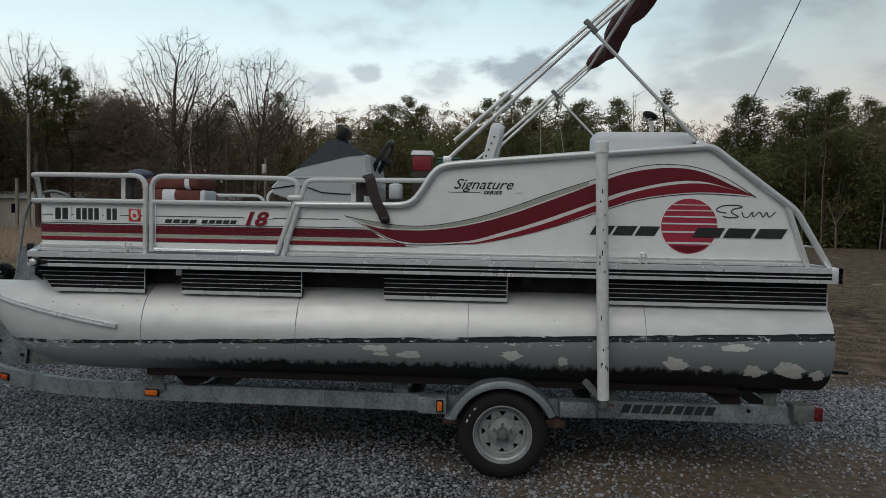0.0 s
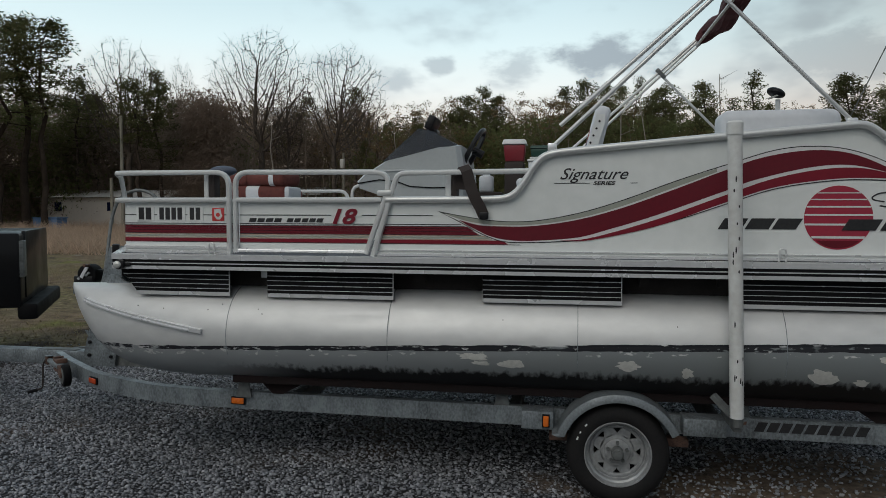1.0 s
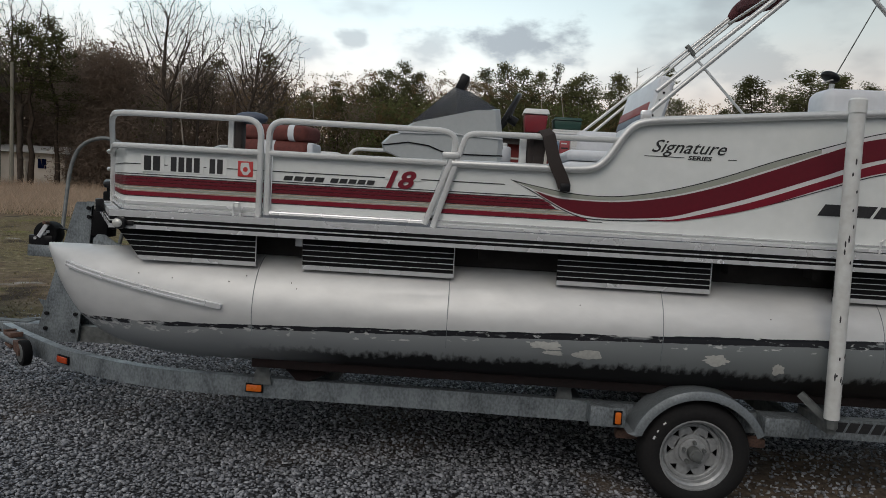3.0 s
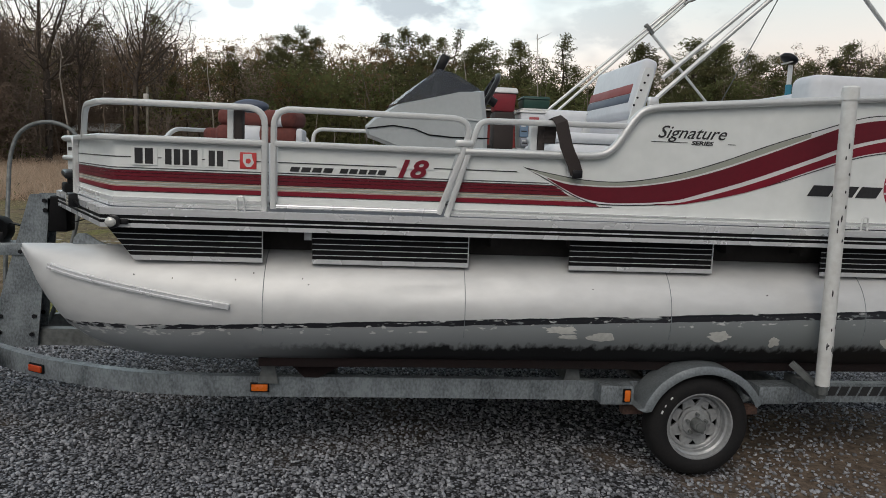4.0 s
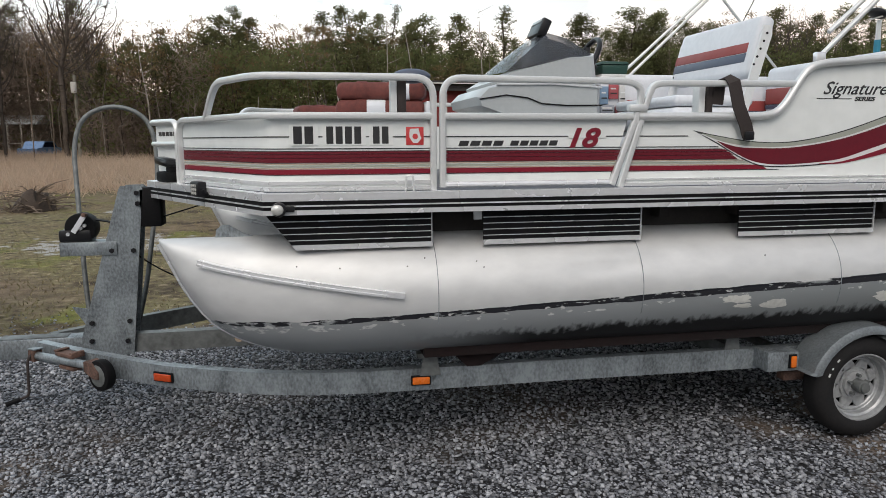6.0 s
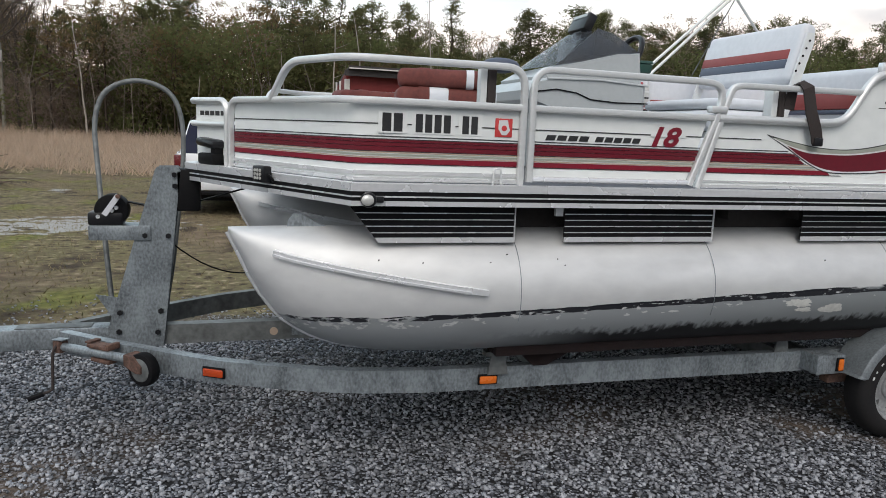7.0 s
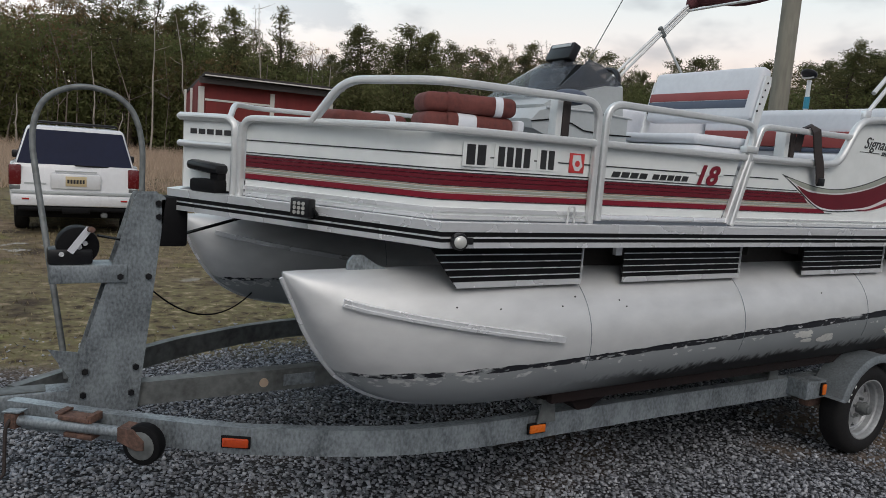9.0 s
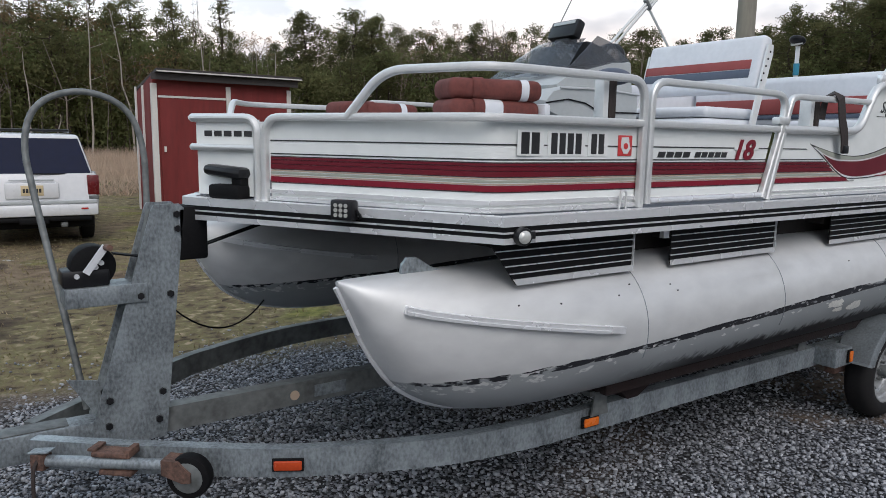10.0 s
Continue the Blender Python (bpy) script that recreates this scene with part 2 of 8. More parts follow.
CUSHION = material("faded_red_cushion_cover", (0.165, 0.043, 0.034), (0.10, 0.030, 0.025), rough=0.8, patch=8, grain=50, mix=0.9, bump=0.15, bump_scale=40)
CANVAS = material("maroon_canvas", (0.10, 0.025, 0.030), (0.06, 0.018, 0.02), rough=0.9, patch=9, grain=70, mix=0.9, bump=0.3, bump_scale=50)
WEBBING = material("dark_brown_webbing", (0.035, 0.026, 0.024), (0.05, 0.04, 0.036), rough=0.8, patch=9, grain=120, bump=0.2, bump_scale=300)
DECKCARPET = material("grey_deck_carpet", (0.16, 0.16, 0.17), (0.11, 0.11, 0.12), rough=0.95, patch=5, grain=90)
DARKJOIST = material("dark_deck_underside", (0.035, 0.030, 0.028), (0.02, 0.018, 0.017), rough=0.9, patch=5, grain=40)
BARK = material("pine_bark", (0.085, 0.066, 0.052), (0.05, 0.039, 0.032), spec=0.05, rough=0.95, patch=3, grain=18, mix=1.0)
BAREBARK = material("winter_twig_bark", (0.135, 0.112, 0.094), (0.082, 0.067, 0.057), spec=0.05, rough=0.95, patch=3, grain=18, mix=1.0)
PALEBARK = material("pale_bark", (0.21, 0.165, 0.13), (0.12, 0.095, 0.075), spec=0.1, rough=0.9, patch=3, grain=16, mix=1.0)
NEEDLE = material("pine_needles", (0.092, 0.112, 0.048), (0.155, 0.132, 0.064), rough=0.9, patch=0.6, grain=6, mix=1.0, vary=0.45, spec=0.05)
OLIVE = material("olive_understorey_leaves", (0.128, 0.158, 0.060), (0.170, 0.155, 0.076), rough=0.9, patch=0.25, grain=3, mix=1.0, vary=0.22, spec=0.05)
RUSSET = material("russet_leaves", (0.27, 0.180, 0.092), (0.16, 0.122, 0.062), rough=0.9, patch=0.3, grain=3, mix=1.0, vary=0.4, spec=0.05)
TWIG = material("grey_brown_twigs", (0.33, 0.255, 0.205), (0.215, 0.165, 0.13), rough=0.95, patch=0.4, grain=4, mix=1.0, vary=0.2, spec=0.05)
DRYGRASS = material("dry_tall_grass", (0.64, 0.49, 0.37), (0.40, 0.29, 0.21), rough=0.9, patch=0.25, grain=3, mix=1.0, vary=0.35)
TURF = material("winter_turf", (0.32, 0.25, 0.15), (0.17, 0.16, 0.07), rough=0.95, patch=0.5, grain=5, mix=1.0, vary=0.4)
CARWHITE = material("white_car_paint", (0.72, 0.73, 0.74), (0.62, 0.63, 0.64), rough=0.25, coat=0.5, patch=2, grain=20)
CARBLUE = material("blue_car_paint", (0.15, 0.28, 0.50), (0.11, 0.21, 0.40), rough=0.3, coat=0.4)
CARDARK = material("black_truck_paint", (0.007, 0.007, 0.008), (0.012, 0.011, 0.011), rough=0.35, coat=0.15, spec=0.25)
CARGLASS = material("dark_car_glass", (0.004, 0.008, 0.030), (0.007, 0.012, 0.040), rough=0.12, patch=2, grain=10, spec=0.06)
BARN = material("red_barn_paint", (0.19, 0.022, 0.020), (0.135, 0.019, 0.017), rough=0.75, patch=3, grain=14, mix=0.9, bump=0.1, bump_scale=30, stretch=(1, 1, 0.2))
SHEDTRIM = material("white_trim_paint", (0.66, 0.64, 0.60), (0.5, 0.48, 0.45), rough=0.7)
ROOFDARK = material("dark_shed_roof", (0.045, 0.04, 0.04), (0.08, 0.07, 0.065), rough=0.9, patch=4, grain=20)
HOUSEWALL = material("pale_siding", (0.66, 0.60, 0.53), (0.54, 0.49, 0.43), rough=0.8)
POLEWOOD = material("weathered_pole_wood", (0.29, 0.275, 0.225), (0.19, 0.18, 0.15), rough=0.9, patch=2, grain=20, mix=1.0, stretch=(1, 1, 0.15), bump=0.2, bump_scale=30)
STONE = material("grey_gravel", (0.50, 0.515, 0.55), (0.245, 0.254, 0.27), rough=0.85, patch=0.9, grain=60, mix=0.9, vary=0.8)
TEAL = material("teal_plastic", (0.03, 0.25, 0.36), (0.03, 0.18, 0.28), rough=0.4)
GREEN = material("dark_green_plastic", (0.015, 0.06, 0.045), (0.02, 0.045, 0.035), rough=0.5)
BOTTLERED = material("red_plastic", (0.25, 0.02, 0.03), (0.18, 0.02, 0.03), rough=0.4)
PLATEYELLOW = material("pale_yellow_plate", (0.62, 0.50, 0.30), (0.5, 0.42, 0.26), rough=0.5)


def thin_leaf(m, share=0.5):
    """Light passes through thin leaves, twigs and blades."""
    n, l = m.node_tree.nodes, m.node_tree.links
    b = n["Principled BSDF"]
    t = n.new("ShaderNodeBsdfTranslucent")
    l.new(b.inputs["Base Color"].links[0].from_socket, t.inputs[0])
    mx = n.new("ShaderNodeMixShader")
    mx.inputs[0].default_value = share
    out = n["Material Output"]
    l.new(b.outputs[0], mx.inputs[1])
    l.new(t.outputs[0], mx.inputs[2])
    l.new(mx.outputs[0], out.inputs[0])


for leafy in (NEEDLE, OLIVE, RUSSET, TWIG, DRYGRASS):
    thin_leaf(leafy)


def pontoon_material():
    """Bare alloy, a chipped black waterline that climbs towards the stern, dull grey below it and black growth at the keel."""
    m = material("pontoon_alloy", (0.75, 0.755, 0.745), (0.60, 0.605, 0.60), rough=0.5, metal=0.32, patch=2.6, grain=14, mix=0.8, bump=0.07, bump_scale=6, stretch=(0.5, 1, 1))
    n, l = m.node_tree.nodes, m.node_tree.links
    b = n["Principled BSDF"]
    clean = b.inputs["Base Color"].links[0].from_socket
    tc = n.new("ShaderNodeTexCoord")
    sp = n.new("ShaderNodeSeparateXYZ")
    l.new(tc.outputs["Object"], sp.inputs[0])

    def math_node(op, a, c, clamp=False):
        k = n.new("ShaderNodeMath")
        k.operation = op
        k.use_clamp = clamp
        for i, v in enumerate((a, c)):
            if isinstance(v, (int, float)):
                k.inputs[i].default_value = v
            else:
                l.new(v, k.inputs[i])
        return k.outputs[0]

    def noise_node(scale, stretch, detail=5):
        mp = n.new("ShaderNodeMapping")
        mp.inputs["Scale"].default_value = stretch
        l.new(tc.outputs["Object"], mp.inputs[0])
        t = n.new("ShaderNodeTexNoise")
        t.inputs["Scale"].default_value = scale
        t.inputs["Detail"].default_value = detail
        l.new(mp.outputs[0], t.inputs[0])
        return t.outputs[0]

    line = math_node('ADD', math_node('MULTIPLY', sp.outputs[0], WATER_SLOPE), WATER_Z)
    rag = math_node('MULTIPLY', math_node('SUBTRACT', noise_node(30, (0.25, 1, 1)), 0.5), 0.018)
    above = math_node('SUBTRACT', math_node('ADD', sp.outputs[2], rag), line)

    def step(value, lo, hi, invert=False):
        k = n.new("ShaderNodeMapRange")
        k.inputs[1].default_value, k.inputs[2].default_value = lo, hi
        k.inputs[3].default_value, k.inputs[4].default_value = (1, 0) if invert else (0, 1)
        l.new(value, k.inputs[0])
        return k.outputs[0]

    def blend(f, a, c):
        k = n.new("ShaderNodeMix")
        k.data_type = 'RGBA'
        l.new(f, k.inputs[0])
        l.new(a, k.inputs[6])
        if isinstance(c, tuple):
            k.inputs[7].default_value = rgba(c)
        else:
            l.new(c, k.inputs[7])
        return k.outputs[2]

    dull = n.new("ShaderNodeMix")
    dull.data_type = 'RGBA'
    dull.inputs[6].default_value = (0.42, 0.445, 0.455, 1)
    dull.inputs[7].default_value = (0.25, 0.265, 0.268, 1)
    l.new(noise_node(3, (0.6, 1, 2)), dull.inputs[0])
    # growth has left the tube dirtier towards the stern
    dirt = n.new("ShaderNodeMix")
    dirt.data_type = 'RGBA'
    l.new(step(sp.outputs[0], -2.4, 0.4), dirt.inputs[0])
    l.new(dull.outputs[2], dirt.inputs[6])
    dirt.inputs[7].default_value = (0.225, 0.247, 0.252, 1)
    below = step(above, 0.004, 0.010, True)
    col = blend(below, clean, dirt.outputs[2])
    thick = step(sp.outputs[0], -2.6, 1.2)
    band_w = math_node('ADD', math_node('MULTIPLY', thick, 0.010), 0.0105)
    inside = math_node('LESS_THAN', math_node('ABSOLUTE', above, 0), band_w)
    chip = step(noise_node(9, (0.5, 1, 1.5)), 0.64, 0.70, True)
    # towards the bow and in fine flecks the paint has come off
    bow_wear = math_node('MULTIPLY', step(sp.outputs[0], -1.9, -2.9), 0.16)
    fleck = step(math_node('ADD', noise_node(38, (0.35, 1, 1.3), 6), bow_wear), 0.63, 0.70, True)
    chip = math_node('MULTIPLY', chip, fleck)
    fwd = step(sp.outputs[0], -3.17, -3.14)
    col = blend(math_node('MULTIPLY', math_node('MULTIPLY', inside, chip), fwd), col, (0.014, 0.015, 0.02))
    # pale torn flecks just under the line
    near_line = math_node('LESS_THAN', math_node('ABSOLUTE', math_node('ADD', above, 0.022), 0), 0.026)
    torn = step(math_node('ADD', noise_node(46, (0.45, 1, 1), 6), math_node('MULTIPLY', bow_wear, 0.35)), 0.60, 0.66)
    col = blend(math_node('MULTIPLY', near_line, torn), col, (0.60, 0.61, 0.60))
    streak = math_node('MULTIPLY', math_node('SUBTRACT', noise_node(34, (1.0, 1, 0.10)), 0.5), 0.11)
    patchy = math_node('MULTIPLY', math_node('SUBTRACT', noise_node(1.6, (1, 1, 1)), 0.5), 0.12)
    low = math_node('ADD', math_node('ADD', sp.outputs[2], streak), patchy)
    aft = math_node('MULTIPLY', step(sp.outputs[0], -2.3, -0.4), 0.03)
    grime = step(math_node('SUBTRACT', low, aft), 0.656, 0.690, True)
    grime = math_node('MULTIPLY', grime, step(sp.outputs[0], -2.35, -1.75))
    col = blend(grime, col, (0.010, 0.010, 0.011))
    l.new(col, b.inputs["Base Color"])
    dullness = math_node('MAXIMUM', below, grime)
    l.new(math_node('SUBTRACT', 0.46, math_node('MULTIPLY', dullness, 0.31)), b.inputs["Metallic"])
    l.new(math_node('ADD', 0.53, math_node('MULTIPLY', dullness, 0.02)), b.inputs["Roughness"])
    return m


WATER_SLOPE, WATER_Z = 0.0345, 0.862
PONTOON = pontoon_material()


def ground_material():
    """Grey gravel yard with earthy bare patches, and a winter field with thin turf, straw and mud beyond it."""
    m = bpy.data.materials.new("gravel_yard_and_field")
    m.use_nodes = True
    n, l = m.node_tree.nodes, m.node_tree.links
    b = n["Principled BSDF"]
    b.inputs["Roughness"].default_value = 0.95
    b.inputs["Specular IOR Level"].default_value = 0.2
    tc = n.new("ShaderNodeTexCoord")
    sp = n.new("ShaderNodeSeparateXYZ")
    l.new(tc.outputs["Object"], sp.inputs[0])

    def tex(scale, detail=6):
        t = n.new("ShaderNodeTexNoise")
        t.inputs["Scale"].default_value = scale
        t.inputs["Detail"].default_value = detail
        l.new(tc.outputs["Object"], t.inputs[0])
        return t.outputs[0]

    def ramp(value, *stops):
        r = n.new("ShaderNodeValToRGB")
        e = r.color_ramp.elements
        while len(e) < len(stops):
            e.new(0.5)
        for k, (p, c) in zip(e, stops):
            k.position, k.color = p, rgba(c)
        l.new(value, r.inputs[0])
        return r.outputs[0]

    def blend(f, a, c):
        k = n.new("ShaderNodeMix")
        k.data_type = 'RGBA'
        l.new(f, k.inputs[0])
        l.new(a, k.inputs[6])
        l.new(c, k.inputs[7])
        return k.outputs[2]

    def rng(value, lo, hi):
        k = n.new("ShaderNodeMapRange")
        k.inputs[1].default_value, k.inputs[2].default_value = lo, hi
        l.new(value, k.inputs[0])
        return k.outputs[0]

    # small broken stone: one tone for each chip, dark joints between
    chips = n.new("ShaderNodeTexVoronoi")
    chips.inputs["Scale"].default_value = 62
    l.new(tc.outputs["Object"], chips.inputs[0])
    tones = n.new("ShaderNodeSeparateColor")
    l.new(chips.outputs["Color"], tones.inputs[0])
    stone = ramp(tones.outputs[0], (0.0, (0.045, 0.047, 0.052)), (0.5, (0.14, 0.147, 0.162)), (1.0, (0.36, 0.372, 0.41)))
    joint = ramp(tex(200, 2), (0.3, (0.012, 0.012, 0.013)), (0.7, (0.03, 0.03, 0.031)))
    grit = blend(rng(chips.outputs["Distance"], 0.46, 0.62), stone, joint)
    earth = ramp(tex(18), (0.3, (0.080, 0.060, 0.045)), (0.7, (0.20, 0.153, 0.115)))
    yard = blend(rng(tex(0.55, 4), 0.58, 0.74), grit, earth)
    # bare trodden earth behind the wheel
    far_x = n.new("ShaderNodeVectorMath")
    far_x.operation = 'DISTANCE'
    squash = n.new("ShaderNodeMapping")
    squash.inputs["Scale"].default_value = (0.45, 1.0, 0.0)
    l.new(tc.outputs["Object"], squash.inputs[0])
    l.new(squash.outputs[0], far_x.inputs[0])
    far_x.inputs[1].default_value = (0.75, 0.25, 0.0)
    ragged = n.new("ShaderNodeMath")
    ragged.operation = 'MULTIPLY_ADD'
    l.new(tex(2.2, 6), ragged.inputs[0])
    ragged.inputs[1].default_value = -1.2
    l.new(far_x.outputs["Value"], ragged.inputs[2])
    yard = blend(rng(ragged.outputs[0], 0.30, 0.05), yard, earth)
    turf = ramp(tex(9), (0.34, (0.050, 0.038, 0.024)), (0.45, (0.155, 0.122, 0.070)), (0.56, (0.165, 0.150, 0.070)), (0.68, (0.36, 0.285, 0.19)))
    mud = ramp(tex(4), (0.3, (0.075, 0.052, 0.036)), (0.5, (0.17, 0.125, 0.08)), (0.7, (0.27, 0.205, 0.14)))
    field = blend(rng(tex(0.35, 5), 0.46, 0.62), turf, mud)
    # wetter dark streaks and a stony pale patch
    streaks = ramp(tex(11), (0.3, (0.035, 0.025, 0.018)), (0.7, (0.09, 0.066, 0.045)))
    field = blend(rng(tex(1.3, 6), 0.56, 0.66), field, streaks)
    moss = ramp(tex(9), (0.3, (0.080, 0.088, 0.024)), (0.7, (0.23, 0.225, 0.065)))
    field = blend(rng(tex(0.9, 5), 0.57, 0.66), field, moss)
    # churned bare earth behind the stern
    churned = ramp(tex(3.5), (0.3, (0.040, 0.027, 0.019)), (0.5, (0.105, 0.072, 0.048)), (0.7, (0.20, 0.145, 0.10)))
    drift = n.new("ShaderNodeMath")
    drift.operation = 'MULTIPLY_ADD'
    l.new(tex(0.7, 5), drift.inputs[0])
    drift.inputs[1].default_value = 3.0
    l.new(sp.outputs[0], drift.inputs[2])
    field = blend(rng(drift.outputs[0], 3.6, 5.0), field, churned)
    pale = ramp(tex(30), (0.3, (0.25, 0.24, 0.22)), (0.7, (0.5, 0.49, 0.46)))
    field = blend(rng(tex(0.62, 3), 0.68, 0.72), field, pale)
    # a pale stony washed-out spot in the field
    spot = n.new("ShaderNodeVectorMath")
    spot.operation = 'DISTANCE'
    stretch = n.new("ShaderNodeMapping")
    stretch.inputs["Scale"].default_value = (0.6, 1.0, 0.0)
    l.new(tc.outputs["Object"], stretch.inputs[0])
    l.new(stretch.outputs[0], spot.inputs[0])
    spot.inputs[1].default_value = (PALE_X * 0.6, PALE_Y, 0.0)
    torn = n.new("ShaderNodeMath")
    torn.operation = 'MULTIPLY_ADD'
    l.new(tex(3.4, 6), torn.inputs[0])
    torn.inputs[1].default_value = -3.4
    l.new(spot.outputs["Value"], torn.inputs[2])
    field = blend(rng(torn.outputs[0], -0.95, -1.15), field, pale)
    wob = n.new("ShaderNodeMath")
    wob.operation = 'MULTIPLY_ADD'
    l.new(tex(0.9, 5), wob.inputs[0])
    wob.inputs[1].default_value = 1.6
    l.new(sp.outputs[1], wob.inputs[2])
    colour = blend(rng(wob.outputs[0], 3.55, 3.9), yard, field)
    l.new(colour, b.inputs["Base Color"])
    bp = n.new("ShaderNodeBump")
    bp.inputs["Strength"].default_value = 0.8
    bp.inputs["Distance"].default_value = 0.02
    l.new(tex(40, 6), bp.inputs["Height"])
    l.new(bp.outputs[0], b.inputs["Normal"])
    return m


PALE_X, PALE_Y = -5.6, 8.4
GROUND = ground_material()

# ---------------------------------------------------------------- building blocks


def mesh_of(bm, name, mat, smooth=True):
    me = bpy.data.meshes.new(name)
    bmesh.ops.recalc_face_normals(bm, faces=bm.faces)
    bm.to_mesh(me)
    bm.free()
    me.materials.append(mat)
    if smooth:
        me.shade_smooth()
        me.set_sharp_from_angle(angle=radians(35))
    return me


def thing(name, at, label, category, group="", kind=""):
    """An empty at the base of a thing, to which its parts belong."""
    ob = new(name)
    ob.empty_display_size = 0.1
    ob.matrix_world = Matrix.Translation(at)
    return tagged(ob, label, category, group, kind)


def anchor(ob):
    """The world place of a thing or part, from its own matrices."""
    m = ob.matrix_parent_inverse @ ob.matrix_basis
    return anchor(ob.parent) @ m if ob.parent else ob.matrix_basis.copy()


def part(name, bm, mat, parent, label="", smooth=True):
    ob = new(name, mesh_of(bm, name, mat, smooth))
    ob.parent = parent
    ob.matrix_parent_inverse = anchor(parent).inverted()
    if label:
        ob["label"] = label
    return ob


def solo(name, bm, mat, label, category, group="", kind="", smooth=True):
    return tagged(new(name, mesh_of(bm, name, mat, smooth)), label, category, group, kind)


def share(ob, m, parent):
    """Another part on the same mesh."""
    o = new(ob.name.split(".")[0], ob.data)
    o.parent = parent
    o.matrix_parent_inverse = anchor(parent).inverted()
    o.matrix_basis = m
    if "label" in ob:
        o["label"] = ob["label"]
    return o


def bm_new():
    return bmesh.new()


def box(bm, x0, x1, y0, y1, z0, z1, bevel=0.0, m=None, seg=2):
    r = bmesh.ops.create_cube(bm, size=1.0)
    vs = r["verts"]
    for v in vs:
        v.co = Vector((x0 + (v.co.x + 0.5) * (x1 - x0), y0 + (v.co.y + 0.5) * (y1 - y0), z0 + (v.co.z + 0.5) * (z1 - z0)))
    if bevel:
        es = list({e for v in vs for e in v.link_edges})
        out = bmesh.ops.bevel(bm, geom=es, offset=bevel, segments=seg, affect='EDGES', profile=0.5)
        vs = list({v for f in out["faces"] for v in f.verts} | {v for v in vs if v.is_valid})
    if m is not None:
        bmesh.ops.transform(bm, matrix=m, verts=[v for v in vs if v.is_valid])
    return bm


def soft(points, rounds=2, closed=False):
    """Chaikin rounding of a polyline."""
    p = [Vector(q) for q in points]
    for _ in range(rounds):
        q = [] if closed else [p[0]]
        for i in range(len(p) if closed else len(p) - 1):
            a, c = p[i], p[(i + 1) % len(p)]
            q += [a * 0.75 + c * 0.25, a * 0.25 + c * 0.75]
        if not closed:
            q.append(p[-1])
        p = q
    return p


def corner(points, radius=0.06, steps=5):
    """A polyline whose inner corners are rounded by about radius."""
    p = [Vector(q) for q in points]
    out = [p[0]]
    for a, c, d in zip(p, p[1:], p[2:]):
        r1, r2 = min(radius, (a - c).length * 0.49), min(radius, (d - c).length * 0.49)
        s, e = c + (a - c).normalized() * r1, c + (d - c).normalized() * r2
        for i in range(steps + 1):
            t = i / steps
            out.append(s * (1 - t) ** 2 + c * 2 * t * (1 - t) + e * t * t)
    return out + [p[-1]]


def tube(bm, points, radius, sides=12, flat=1.0, close=False, taper=None, square=0.0):
    """A pipe along points; flat squeezes it across, square turns its round section towards a rounded square."""
    arc = [(math.cos(2 * math.pi * (k + 0.5) / sides), math.sin(2 * math.pi * (k + 0.5) / sides)) for k in range(sides)]
    arc = [(u / max(abs(u), abs(w)) ** square, w / max(abs(u), abs(w)) ** square) for u, w in arc]
    p = [Vector(q) for q in points]
    rings = []
    up = None
    for i, q in enumerate(p):
        if close:
            d = p[(i + 1) % len(p)] - p[i - 1]
        else:
            d = p[min(i + 1, len(p) - 1)] - p[max(i - 1, 0)]
        d.normalize()
        if up is None:
            up = Vector((0, 0, 1)) if abs(d.z) < 0.9 else Vector((0, 1, 0))
        side = d.cross(up).normalized()
        up = side.cross(d).normalized()
        r = radius * (taper[i] if taper else 1)
        rings.append([bm.verts.new(q + (side * u * flat + up * w) * r) for u, w in arc])
    n = len(rings)
    for i in range(n if close else n - 1):
        a, c = rings[i], rings[(i + 1) % n]
        for k in range(sides):
            bm.faces.new((a[k], a[(k + 1) % sides], c[(k + 1) % sides], c[k]))
    if not close:
        bm.faces.new(rings[0][::-1])
        bm.faces.new(rings[-1])
    return bm


def bar(bm, points, w, h, up=(0, 0, 1)):
    """A bar of rectangular section along points: w across, h along up."""
    p = [Vector(q) for q in points]
    u = Vector(up)
    rings = []
    for i, q in enumerate(p):
        d = (p[min(i + 1, len(p) - 1)] - p[max(i - 1, 0)]).normalized()
        s = d.cross(u).normalized()
        t = s.cross(d).normalized()
        rings.append([bm.verts.new(q + s * w / 2 * a + t * h / 2 * c) for a, c in ((-1, -1), (1, -1), (1, 1), (-1, 1))])
    for a, c in zip(rings, rings[1:]):
        for k in range(4):
            bm.faces.new((a[k], a[(k + 1) % 4], c[(k + 1) % 4], c[k]))
    bm.faces.new(rings[0][::-1])
    bm.faces.new(rings[-1])
    return bm


def slab(bm, poly, axis, a0, a1):
    """A polygon of two coordinates pushed along the third axis from a0 to a1."""
    def at(p, a):
        return (a, p[0], p[1]) if axis == 'x' else (p[0], a, p[1]) if axis == 'y' else (p[0], p[1], a)
    lo = [bm.verts.new(at(p, a0)) for p in poly]
    hi = [bm.verts.new(at(p, a1)) for p in poly]
    n = len(poly)
    bm.faces.new(lo)
    bm.faces.new(hi[::-1])
    for i in range(n):
        bm.faces.new((lo[i], lo[(i + 1) % n], hi[(i + 1) % n], hi[i]))
    return bm


